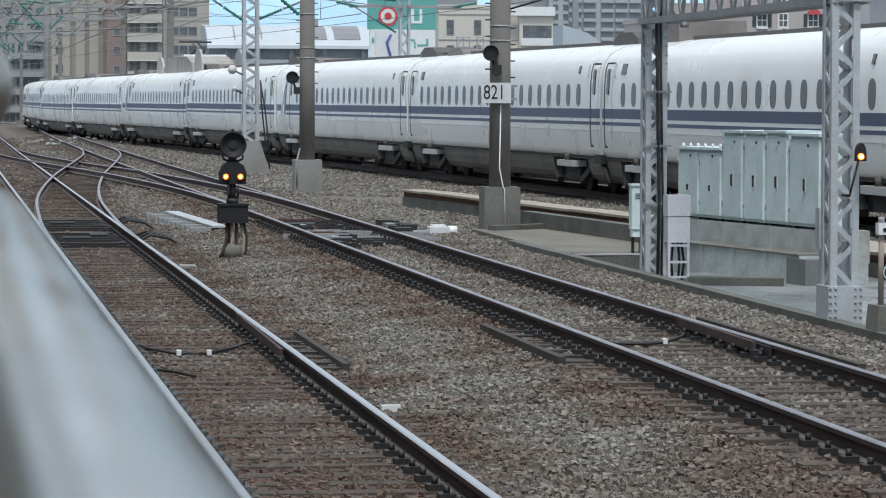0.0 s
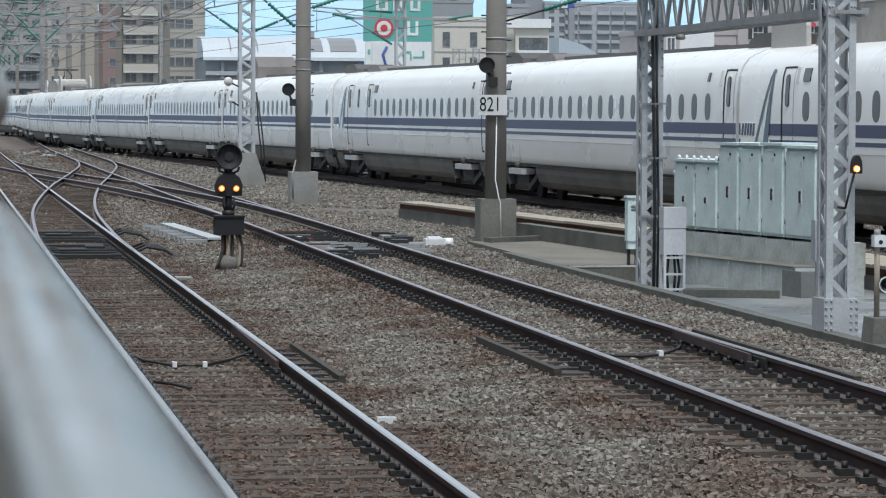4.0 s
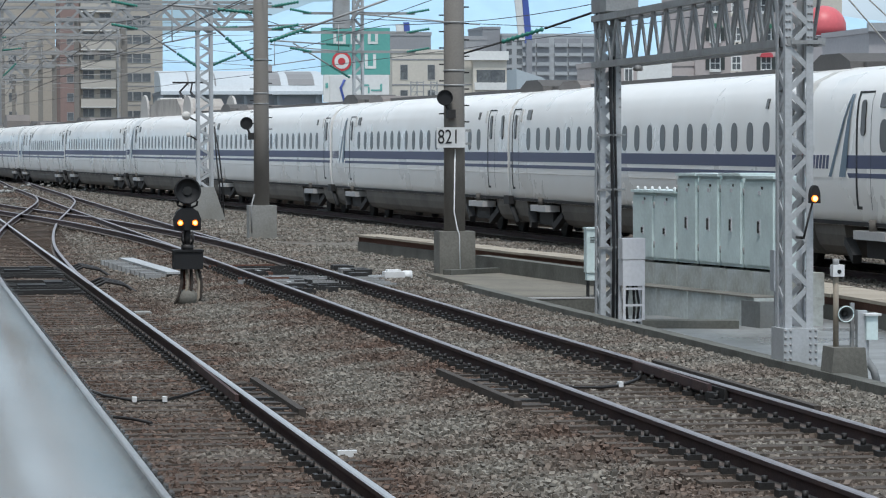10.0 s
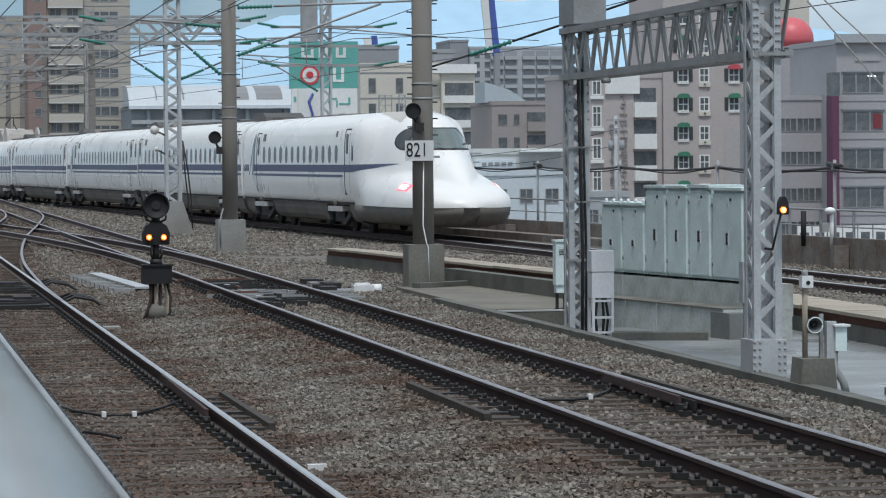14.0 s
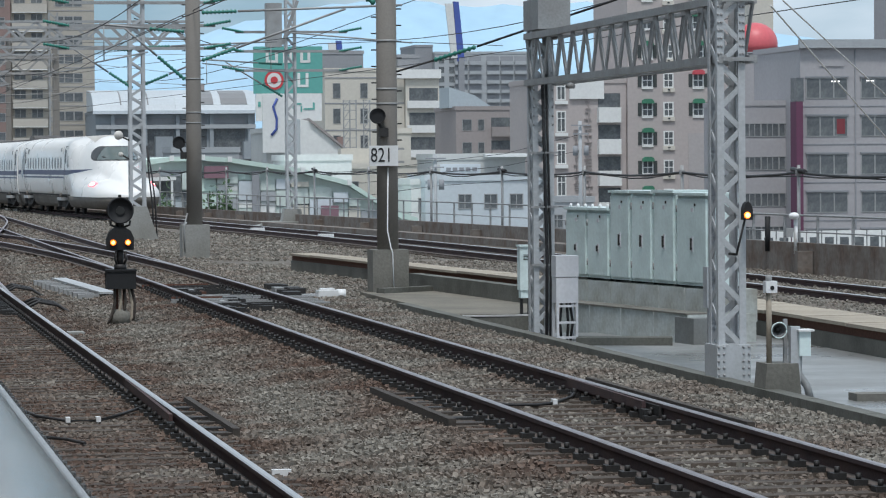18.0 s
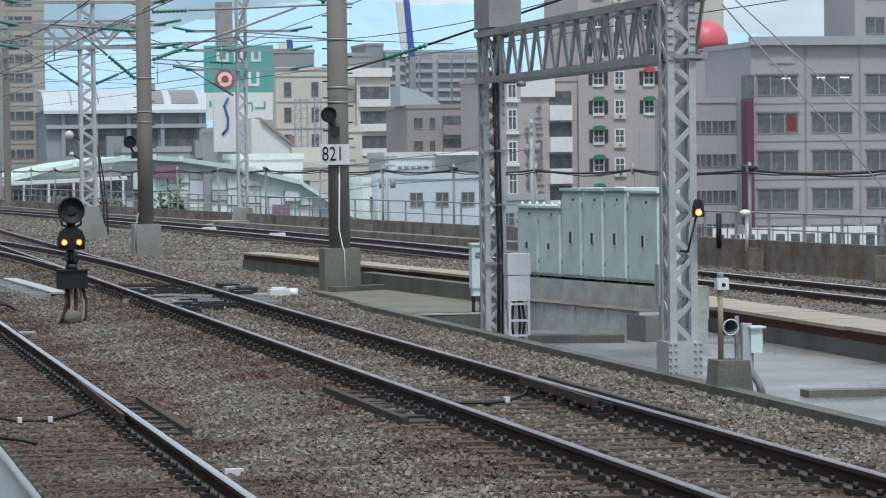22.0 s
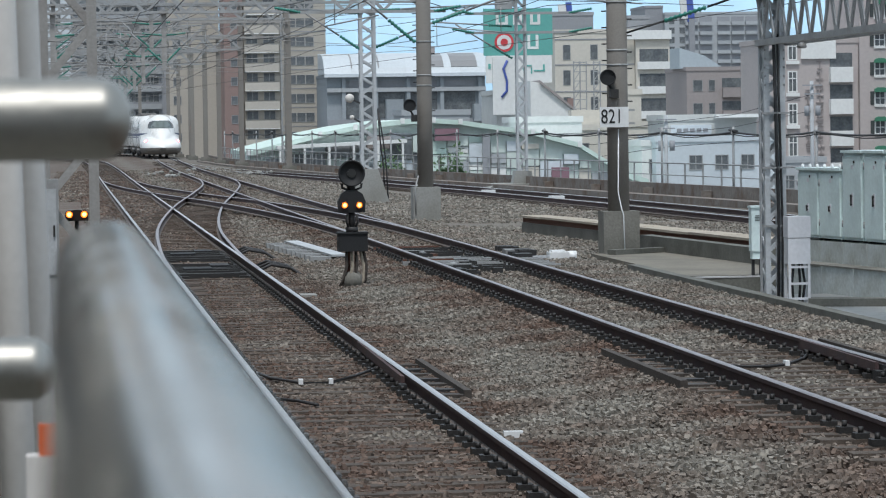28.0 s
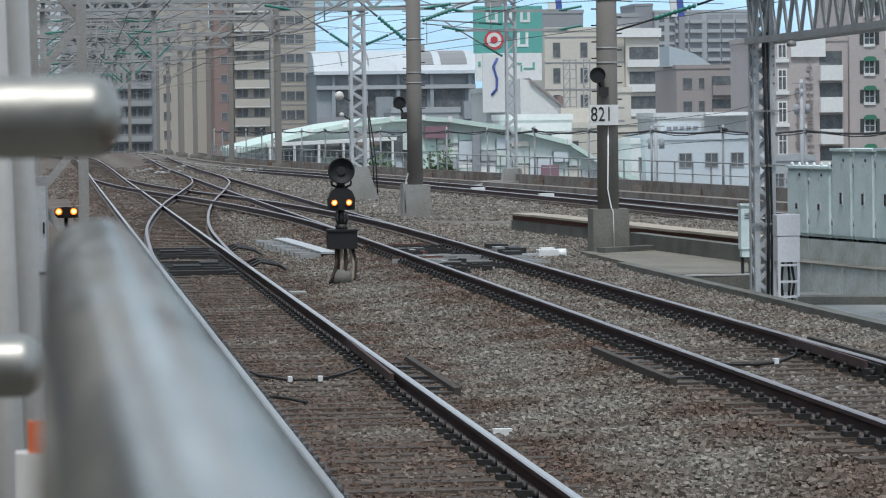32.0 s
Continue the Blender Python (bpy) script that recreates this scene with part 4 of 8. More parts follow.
def speaker_group():
    bm = bmesh.new()
    prism(bm, [(-0.20, -0.055), (0.20, -0.055), (0.165, 0.31), (-0.165, 0.31)], -0.20, 0.22, "y")
    bevel(bm, 0.015)
    b = part("concrete_block", bm, M_CONC, None, loc=(9.57, 33.6, 0))
    tagged(b, "weathered concrete base block in the yard", "base block")
    p = thing("intercom_post", "thin ochre post with a small white intercom box", "post", "", (9.48, 33.6, 0.31))
    bm = bmesh.new()
    bar(bm, (0, 0, 0), (0, 0, 0.82), 0.06, seg=10)
    part("post", bm, M_COVER, p)
    bm = bmesh.new()
    box(bm, -0.045, 0.075, -0.06, 0.06, 0.72, 0.84)
    bevel(bm, 0.01)
    bx = part("intercom_box", bm, M_WHITEPAINT, p, "white intercom box")
    bm = bmesh.new()
    lathe(bm, [(0.022, 0.0), (0.022, 0.006)], 12, m=Matrix.Translation((0.02, -0.060, 0.77)) @ Matrix.Rotation(radians(90), 4, "X"))
    part("button", bm, M_BLACK, bx)
    bm = bmesh.new()
    bar(bm, (0, 0, 0.84), (0, 0, 0.90), 0.07, seg=10)
    part("cap", bm, M_GALVD, p)
    s = thing("loudspeaker", "round grey horn loudspeaker with a pale rim", "loudspeaker", "", (9.555, 33.5, 0.31))
    bm = bmesh.new()
    face = Matrix.Translation((-0.012, -0.06, 0.34)) @ Matrix.Rotation(radians(-84), 4, "X")
    lathe(bm, [(0.03, 0.22), (0.042, 0.17), (0.048, 0.10), (0.062, 0.04), (0.080, 0.0), (0.075, -0.002), (0.055, 0.04), (0.028, 0.09)], 28, m=face)
    part("horn", bm, M_HORN, s, "round dark grey horn")
    bm = bmesh.new()
    tube(bm, [face @ Vector((0.080 * math.cos(radians(a)), 0.080 * math.sin(radians(a)), 0.0)) for a in range(0, 361, 15)], 0.007, 8)
    part("rim", bm, M_MINT, s, "pale rim of the horn")
    bm = bmesh.new()
    lathe(bm, [(0.028, 0.08), (0.032, 0.05), (0.012, 0.03)], 14, m=face)
    part("driver_cone", bm, M_DARK, s)
    bm = bmesh.new()
    bar(bm, (0.085, 0.06, 0), (0.085, 0.06, 0.45), 0.04)
    part("bracket", bm, M_GALVD, s)
    c = thing("control_box", "pale mint control box on a square grey post", "control box", "", (9.72, 33.5, -0.055))
    bm = bmesh.new()
    bar(bm, (0, 0, 0), (0, 0, 0.74), 0.10)
    part("post", bm, M_GALV, c)
    bm = bmesh.new()
    box(bm, 0.03, 0.15, -0.09, 0.08, 0.44, 0.69)
    bevel(bm, 0.01)
    part("case", bm, M_MINT, c)
    bm = bmesh.new()
    box(bm, 0.01, 0.18, -0.12, 0.10, 0.69, 0.71)
    part("rain_lid", bm, M_WHITEPAINT, c)
    bm = bmesh.new()
    tube(bm, [(0.04, 0, 0.44), (0.04, 0, 0.26), (0.13, -0.02, 0.12), (0.16, -0.02, 0.0)], 0.042, 8)
    part("conduit", bm, M_GALVD, c, "bent grey conduit")


speaker_group()


def lamp_pair(parent, x, y, z, r, gap):
    for s in (-1, 1):
        m = Matrix.Translation((x + s * gap / 2, y, z)) @ Matrix.Rotation(radians(90), 4, "X")
        bm = bmesh.new()
        lathe(bm, [(r * 0.3, 0.012), (r * 0.75, 0.008), (r, 0.0), (r, -0.01)][::-1], 18, m=m)
        lamp = part("amber_lamp", bm, M_AMBER, parent, "glowing amber lamp")
        bm = bmesh.new()
        lathe(bm, [(r * 0.62, 0.008), (r * 0.55, 0.018), (r * 0.2, 0.022)], 16, m=m)
        part("core", bm, M_CORE, lamp, "bright middle of the lamp")
        bm = bmesh.new()
        ring = [(r * 1.25, 0.0), (r * 1.3, 0.05), (r * 1.1, 0.055), (r * 1.08, 0.0)]
        lathe(bm, ring, 18, m=m)
        part("lamp_hood", bm, M_BLACK, parent)


def dwarf_signal():
    t = thing("dwarf_signal", "black dwarf signal with two lit amber lamps on a short mast", "signal", "", (4.58, 54.2, -0.17))
    turn = Matrix.Rotation(radians(90), 4, "X")
    bm = bmesh.new()
    lathe(bm, [(0.09, -0.16), (0.19, -0.10), (0.215, 0.0), (0.215, 0.05), (0.19, 0.055), (0.18, 0.01), (0.05, 0.0)], 28, m=Matrix.Translation((0.0, -0.05, 1.83)) @ turn)
    head = part("upper_disc", bm, M_BLACK, t, "large round black signal head")
    bm = bmesh.new()
    lathe(bm, [(0.07, 0.0), (0.07, 0.012)], 20, m=Matrix.Translation((0.0, -0.06, 1.83)) @ turn)
    part("lens", bm, M_GLASS, head, "unlit dark lens")
    bm = bmesh.new()
    bar(bm, (0, 0.02, 2.03), (0, 0.02, 2.08), 0.05, seg=8)
    part("finial", bm, M_BLACK, head)
    bm = bmesh.new()
    prism(bm, [(-0.21, 1.20), (0.21, 1.20), (0.22, 1.38), (0.17, 1.50), (0.08, 1.56), (-0.08, 1.56), (-0.17, 1.50), (-0.22, 1.38)], -0.06, 0.14, "y")
    bevel(bm, 0.02)
    part("lamp_case", bm, M_BLACK, t, "black case round the two lamps")
    lamp_pair(t, 0.0, -0.075, 1.32, 0.047, 0.235)
    for a, b, w in (((0, 0.05, 1.55), (0, 0.05, 1.66), 0.14), ((0, 0.04, 0.95), (0, 0.04, 1.21), 0.11)):
        bm = bmesh.new()
        bar(bm, a, b, w, seg=10)
        part("neck", bm, M_DARK, t)
    for s in (-1, 1):
        for pts in ([(s * 0.06, -0.02, 1.56), (s * 0.15, -0.04, 1.60), (s * 0.16, -0.04, 1.67)], [(s * 0.05, -0.02, 0.95), (s * 0.09, -0.05, 1.05), (s * 0.07, -0.05, 1.18)]):
            bm = bmesh.new()
            tube(bm, pts, 0.02, 6)
            part("lead", bm, M_DARK, t)
    bm = bmesh.new()
    box(bm, -0.235, 0.235, -0.17, 0.17, 0.58, 0.86)
    bevel(bm, 0.012)
    box(bm, -0.25, 0.25, -0.19, 0.19, 0.86, 0.89)
    part("relay_case", bm, M_BLACK, t, "black relay case")
    bm = bmesh.new()
    bar(bm, (0, 0.03, 0.88), (0, 0.03, 0.97), 0.2, seg=10)
    part("collar", bm, M_DARK, t)
    for i, (x0, x1) in enumerate(((-0.10, -0.16), (-0.02, -0.05), (0.05, 0.02), (0.12, 0.17), (0.17, 0.20))):
        bm = bmesh.new()
        tube(bm, [(x0, -0.05, 0.60), ((x0 + x1) / 2 + 0.03, -0.08, 0.35), (x1, -0.06, 0.12), (x1 - 0.05, -0.06, 0.02)], 0.024, 8)
        part("flex_conduit", bm, M_COVER if i % 2 else M_TIMBER, t, "looped flexible conduit")
    bm = bmesh.new()
    lathe(bm, [(0.17, 0.0), (0.15, 0.18), (0.08, 0.25)], 12)
    part("foot", bm, M_CONC, t, "rough concrete foot")
    for s in (-1, 1):
        bm = bmesh.new()
        bar(bm, (s * 0.06, 0.05, 0.2), (s * 0.06, 0.05, 0.6), 0.05)
        part("stand_leg", bm, M_RUST, t)


dwarf_signal()


def second_signal(x, y, z, gap, post_to):
    t = thing("shunt_signal", "black shunt signal with two lit amber lamps", "signal", "shunt signals", (x, y, post_to))
    h = z - post_to
    bm = bmesh.new()
    w = 0.042 + gap / 2
    ring = [(w * math.cos(radians(a)), h + 0.05 * math.sin(radians(a))) for a in range(0, 181, 20)]
    prism(bm, [(-w, h - 0.07), (w, h - 0.07)] + ring, 0.0, 0.14, "y")
    part("lamp_case", bm, M_BLACK, t)
    lamp_pair(t, 0, -0.02, h, 0.036, gap)
    bm = bmesh.new()
    bar(bm, (0, 0.08, 0), (0, 0.08, h - 0.06), 0.045, seg=8)
    part("post", bm, M_DARK, t)


def mast_signal():
    """A hooded single lamp held out behind the mast by a thin arm."""
    t = thing("shunt_signal", "small hooded black signal with one amber lamp on a mast", "signal", "shunt signals", (9.71, 35.2, 1.80))
    bm = bmesh.new()
    ring = [(0.052 * math.cos(radians(a)), 0.02 + 0.125 * math.sin(radians(a))) for a in range(0, 181, 15)]
    prism(bm, [(-0.052, -0.05), (0.052, -0.05)] + ring, 0.0, 0.12, "y")
    bevel(bm, 0.008)
    part("lamp_case", bm, M_BLACK, t, "black case with a tall hood")
    m = Matrix.Translation((-0.012, -0.008, 0)) @ Matrix.Rotation(radians(90), 4, "X")
    bm = bmesh.new()
    lathe(bm, [(0.036, -0.008), (0.036, 0.0), (0.028, 0.010), (0.01, 0.014)], 18, m=m)
    lamp = part("amber_lamp", bm, M_AMBER, t, "glowing amber lamp")
    bm = bmesh.new()
    lathe(bm, [(0.026, 0.012), (0.022, 0.02), (0.008, 0.024)], 16, m=m)
    part("core", bm, M_CORE, lamp, "bright middle of the lamp")
    bm = bmesh.new()
    bar(bm, (-0.02, 0.07, -0.05), (-0.12, 0.05, -0.42), 0.025, seg=8)
    bar(bm, (-0.12, 0.05, -0.42), (-0.13, 0.30, -0.42), 0.03, seg=8)
    part("arm", bm, M_DARK, t, "thin bent arm to the mast")


mast_signal()


def point_machine():
    t = thing("point_machine", "white point machine beside the turnout", "point machine", "", (8.92, 61.0, -0.12))
    bm = bmesh.new()
    box(bm, -0.20, 0.16, -0.2, 0.2, 0.05, 0.20)
    bevel(bm, 0.04, 2)
    part("case", bm, M_WHITEPAINT, t)
    bm = bmesh.new()
    bar(bm, (0.16, 0, 0.12), (0.32, 0, 0.12), 0.19, seg=16)
    part("motor", bm, M_WHITEPAINT, t, "round white motor housing")
    bm = bmesh.new()
    box(bm, -0.15, 0.10, -0.15, 0.15, 0.19, 0.235)
    bevel(bm, 0.018)
    part("lid", bm, M_WHITEPAINT, t)
    bm = bmesh.new()
    box(bm, -0.5, 0.75, -0.30, 0.30, -0.05, 0.05)
    part("base_plate", bm, M_DARK, t)
    for dy in (-0.16, 0.0, 0.16):
        bm = bmesh.new()
        bar(bm, (-0.20, dy, 0.12), (-2.6, dy * 1.4, 0.08), 0.035)
        part("throw_rod", bm, M_GALV, t, "pale steel throw rod")
    return t


point_machine()
bm = bmesh.new()
for k in range(6):
    box(bm, 6.2, 8.4, 57.2 + 0.7 * k, 57.28 + 0.7 * k, 0.0, 0.03)
tagged(part("stretcher_rods", bm, M_GALVD), "thin steel stretcher rods across the turnout", "rods", kind="stuff")


def grating():
    t = thing("step_grating", "pale blue-grey slatted step lying on the ballast", "grating", "", (4.70, 68.0, -0.20))
    t.rotation_euler[2] = radians(2.5)
    bm = bmesh.new()
    box(bm, 0.12, 0.42, -4.2, 4.2, 0.16, 0.20)
    bevel(bm, 0.01)
    part("tread", bm, M_GALV, t, "pale worn tread")
    for i in range(11):
        bm = bmesh.new()
        box(bm, -0.28, 0.12, -4.1 + 0.8 * i, -3.9 + 0.8 * i, 0.02, 0.16)
        part("slat", bm, M_GALVD, t)


grating()


def joint_timber(x, y, length, dx, z=0.0):
    t = thing("joint_timber", "dark timber guard beside the rail joint", "timber", "timber guards", (x, y, z))
    bm = bmesh.new()
    box(bm, -0.035, 0.035, -length / 2, length / 2, -0.24, -0.10)
    bevel(bm, 0.01)
    part("timber", bm, M_TIMBER, t)
    for k in range(int(length / 0.23)):
        bm = bmesh.new()
        c = -length / 2 + 0.1 + 0.23 * k
        box(bm, min(-dx, 0.035), max(-dx, -0.035), c - 0.06, c + 0.06, -0.26, -0.145 - 0.012 * (k % 3))
        part("chair", bm, M_DARK if k % 2 else M_TIMBER, t)


joint_timber(3.76, 34.0, 4.5, 0.36)
joint_timber(5.62, 32.9, 4.6, -0.40, 0.135)
joint_timber(8.10, 32.6, 6.6, 0.40, 0.15)


def insulated_joint(x, y, z):
    t = thing("rail_joint", "bolted joint bars on the rail", "rail joint", "rail joints", (x, y, z))
    for s in (-1, 1):
        bm = bmesh.new()
        box(bm, s * 0.012, s * 0.055, -0.7, 0.7, -0.13, -0.03)
        bevel(bm, 0.008)
        part("joint_bar", bm, M_DARK, t)
        for k in range(4):
            bm = bmesh.new()
            bar(bm, (s * 0.05, -0.45 + 0.3 * k, -0.08), (s * 0.08, -0.45 + 0.3 * k, -0.08), 0.05, seg=6)
            part("bolt", bm, M_DARK, t)


insulated_joint(3.3, 34.0, 0.0)
insulated_joint(7.6, 31.2, 0.15)
insulated_joint(1.8, 33.5, 0.0)


def switch_tongue(x0, y0, x1, y1, z):
    """The tapered end of a rail that overlaps the next at an expansion joint."""
    bm = bmesh.new()
    bar(bm, (x0, y0, z - 0.05), (x1, y1, z - 0.052), 0.036, 0.085)
    # only its top is worn bright
    for f in bm.faces:
        f.normal_update()
        f.material_index = 1 if f.normal.z > 0.7 else 0
    t = tagged(part("expansion_tongue", bm, [M_RAIL, M_TONGUE]), "tapered bare steel rail end at an expansion joint", "rail joint", "rail joints")
    bm = bmesh.new()
    box(bm, x1 - 0.05, x1 + 0.02, y1 - 0.22, y1 - 0.02, z - 0.17, z - 0.075)
    bevel(bm, 0.015)
    part("end_block", bm, M_UNDER, t)


switch_tongue(3.262, 38.0, 3.215, 32.5, 0.0)
switch_tongue(7.55, 34.4, 7.50, 30.9, 0.15)
rng = random.Random(12)
for i in range(46):
    y, x = rng.uniform(54.5, 66), rng.uniform(6.25, 7.45)
    w, l = rng.choice(((0.5, 0.06), (0.08, 0.5), (0.16, 0.16), (0.9, 0.04)))
    bm = bmesh.new()
    box(bm, x - w / 2, x + w / 2, y - l / 2, y + l / 2, -0.05, rng.uniform(0.02, 0.07))
    tagged(part("turnout_fitting", bm, rng.choice((M_DARK, M_DARK, M_DARK, M_GALVD, M_RUST))), "small steel turnout fitting between the rails", "turnout fitting", "turnout fittings")
for i in range(7):
    bm = bmesh.new()
    x, y = rng.uniform(7.9, 8.7), rng.uniform(59.5, 66)
    box(bm, x - 0.15, x + 0.15, y - 0.25, y + 0.25, -0.08, rng.uniform(0.05, 0.12))
    bevel(bm, 0.02)
    tagged(part("switch_box", bm, rng.choice((M_GALVD, M_DARK, M_DARK))), "small switch box beside the turnout", "switch box", "switch boxes")


def switch_rods(y0, x0, x1):
    """Drive rods, slide plates and a cover lying across the near track at the points."""
    t = thing("switch_rods", "black oily switch rods and plates between the rails", "switch rods", "switch rods", (0, y0, -0.17))
    rng = random.Random(int(y0))
    for k in range(7):
        y = 0.75 * k + rng.uniform(-0.12, 0.12)
        bm = bmesh.new()
        box(bm, x0 + rng.uniform(0.0, 0.1), x1 - rng.uniform(0.0, 0.15), y - 0.05, y + 0.05, 0.0, 0.05 + rng.uniform(0, 0.03))
        part("rod", bm, M_DARK, t)
        for x in (x0 + 0.06, x1 - 0.06):
            bm = bmesh.new()
            box(bm, x - 0.16, x + 0.16, y - 0.16, y + 0.16, -0.01, 0.035)
            part("slide_plate", bm, M_DARK, t)
    for x, y, w, l in ((x0 + 0.45, 2.2, 0.5, 0.7), (x1 - 0.4, 3.6, 0.34, 0.9)):
        bm = bmesh.new()
        box(bm, x - w / 2, x + w / 2, y - l / 2, y + l / 2, 0.0, 0.09)
        bevel(bm, 0.02)
        part("cover", bm, M_BLACK, t, "black cover over the rods")
    for k in range(3):
        bm = bmesh.new()
        tube(bm, [(x1 + 0.12, 1.0 + 0.9 * k, 0.04), (x1 + 0.42, 1.3 + 0.8 * k, 0.16), (x1 + 0.75, 1.0 + 0.7 * k, 0.10), (x1 + 0.9, 0.6 + 0.7 * k, 0.0)], 0.028, 6)
        part("hose", bm, M_WIRE, t, "looped black hose beside the rail")


switch_rods(58.6, 1.9, 3.2)
switch_rods(66.0, 1.9, 3.2)


def rubble(x, y, n, w, seed):
    """A small heap of pale broken stone."""
    rng = random.Random(seed)
    bm = bmesh.new()
    for _ in range(n):
        r = rng.uniform(0.07, 0.17)
        m = Matrix.Translation((rng.gauss(0, w / 3), rng.gauss(0, w), r * 0.5 + max(0.0, 0.08 - abs(rng.gauss(0, 0.08))))) @ Matrix.Rotation(rng.uniform(0, 3), 4, "Z") @ Matrix.Diagonal((r, r * rng.uniform(0.7, 1.4), r * 0.6, 1))
        bmesh.ops.create_icosphere(bm, subdivisions=1, radius=1.0, matrix=m)
    ob = part("rubble_heap", bm, M_CONC2, None, loc=(x, y, bed(x, y)))
    tagged(ob, "small heap of pale broken stone in the ballast", "rubble", "rubble heaps", kind="stuff")


for k, (x, y) in enumerate(((5.1, 190.0), (5.9, 176.0), (8.0, 200.0), (9.9, 184.0))):
    rubble(x, y, 11, 1.6, 40 + k)


def parapet_lamp(y, kind):
    t = thing("parapet_lamp" if kind else "parapet_post", "small white lamp on a post at the parapet" if kind else "short black post on the parapet rail", "lamp" if kind else "post", "", (edge_at(y, -0.12), y, 0.34))
    bm = bmesh.new()
    bar(bm, (0, 0, 0), (0, 0, 0.78), 0.09 if kind else 0.13, seg=10)
    part("post", bm, M_WHITEPAINT if kind else M_BLACK, t)
    if kind:
        bm = bmesh.new()
        bmesh.ops.create_uvsphere(bm, u_segments=16, v_segments=10, radius=0.11, matrix=Matrix.Translation((-0.05, -0.05, 0.82)) @ Matrix.Diagonal((1.1, 1, 0.7, 1)))
        part("lamp_head", bm, M_WHITEPAINT, t, "rounded white lamp head")
        bm = bmesh.new()
        box(bm, -0.24, -0.08, -0.1, 0.1, 0.36, 0.56)
        part("box", bm, M_GALVD, t)


parapet_lamp(71.2, True)
parapet_lamp(73.3, False)


def bond_cable(pts, spots, z):
    t = thing("bond_cable", "black bond cable with white clips across the track", "cable", "bond cables")
    bm = bmesh.new()
    tube(bm, pts, 0.016, 6)
    part("cable", bm, M_WIRE, t)
    for x, y in spots:
        bm = bmesh.new()
        box(bm, x - 0.022, x + 0.022, y - 0.06, y + 0.06, z, z + 0.05)
        part("clip", bm, M_WHITEPAINT, t, "small white clip")


bond_cable([(1.88, 35.4, -0.12), (2.05, 34.4, -0.14), (2.3, 33.75, -0.145), (2.62, 33.7, -0.145), (2.93, 34.5, -0.14), (3.24, 35.3, -0.12)], [(2.31, 33.7), (2.61, 33.68)], -0.155)
bond_cable([(1.9, 31.7, -0.13), (2.14, 31.4, -0.14), (2.28, 31.0, -0.145)], [], 0)
bond_cable([(6.16, 33.2, 0.02), (6.57, 32.7, 0.0), (6.84, 32.65, 0.0), (7.05, 32.8, 0.0), (7.38, 33.5, 0.01), (7.54, 34.0, 0.03)], [(7.05, 32.8)], -0.01)
bm = bmesh.new()
box(bm, 3.58, 3.74, 27.75, 27.83, -0.19, -0.135)
bevel(bm, 0.01)
tagged(part("marker_block", bm, M_WHITEPAINT), "small white marker block beside the rail", "marker")
bm = bmesh.new()
box(bm, 3.55, 3.80, 51.4, 51.9, -0.19, -0.14)
tagged(part("pale_stone_slab", bm, M_CONC2), "pale flat slab in the ballast", "slab")


# ---- the train ----
M_LOGO = material("blue_grey_logo_paint", (0.13, 0.19, 0.25), 0.5, 0, 0.05, 1, 10, 0.0)
SECTION = [(1.63, 0.88), (1.662, 1.12), (1.69, 1.40), (1.70, 1.60), (1.70, 1.9), (1.70, 2.3), (1.69, 2.72), (1.66, 3.02), (1.595, 3.24), (1.45, 3.43), (1.11, 3.59), (0.58, 3.68), (0.0, 3.70)]
LOWER = [(1.615, 0.88), (1.59, 0.70), (1.52, 0.50), (1.40, 0.37), (1.20, 0.30)]
# lengths of a middle car and of an end car, over the gangway
CAR, END_CAR = 25.75, 28.3
END = CAR / 2 - 0.17
# windows: pitch, and the height of their centres
PITCH, PANE_Z = 1.10, 2.43


def side_x(z):
    zs, xs = [p[1] for p in SECTION], [p[0] for p in SECTION]
    return float(np.interp(z, zs, xs))


def shell(y0, y1, outline, close=True, smooth=True):
    bm = bmesh.new()
    full = [(-x, z) for x, z in outline] + [(x, z) for x, z in reversed(outline) if x > 0]
    n = max(2, int((y1 - y0) / 3))
    rings = [[bm.verts.new((x, y0 + (y1 - y0) * i / n, z)) for x, z in full] for i in range(n + 1)]
    m = len(full)
    for a, b in zip(rings, rings[1:]):
        for j in range(m if close else m - 1):
            bm.faces.new((a[j], a[(j + 1) % m], b[(j + 1) % m], b[j])).smooth = smooth
    # the ends have corners of their own, so that the sides stay flat up to them
    for r in (rings[0], rings[-1][::-1]):
        bm.faces.new([bm.verts.new(v.co) for v in r]).smooth = False
    return bm


def levels(z0, z1):
    """Heights from z0 to z1 with every corner of the section between them."""
    return sorted({z0, z1} | {z for _, z in SECTION if z0 < z < z1})


def band(side, y0, y1, z0, z1, proud):
    """A strip that lies on the car's side from z0 to z1."""
    bm = bmesh.new()
    zs = levels(z0, z1)
    rows = [[bm.verts.new((side * (side_x(z) + proud), y, z)) for z in zs] for y in (y0, y1)]
    back = [[bm.verts.new((side * (side_x(z) - 0.02), y, z)) for z in zs] for y in (y0, y1)]
    for i in range(len(zs) - 1):
        bm.faces.new((rows[0][i], rows[0][i + 1], rows[1][i + 1], rows[1][i]))
    bm.faces.new((rows[0][0], rows[1][0], back[1][0], back[0][0]))
    bm.faces.new((rows[0][-1], back[0][-1], back[1][-1], rows[1][-1]))
    for k in (0, 1):
        bm.faces.new(rows[k] + back[k][::-1])
    return bm


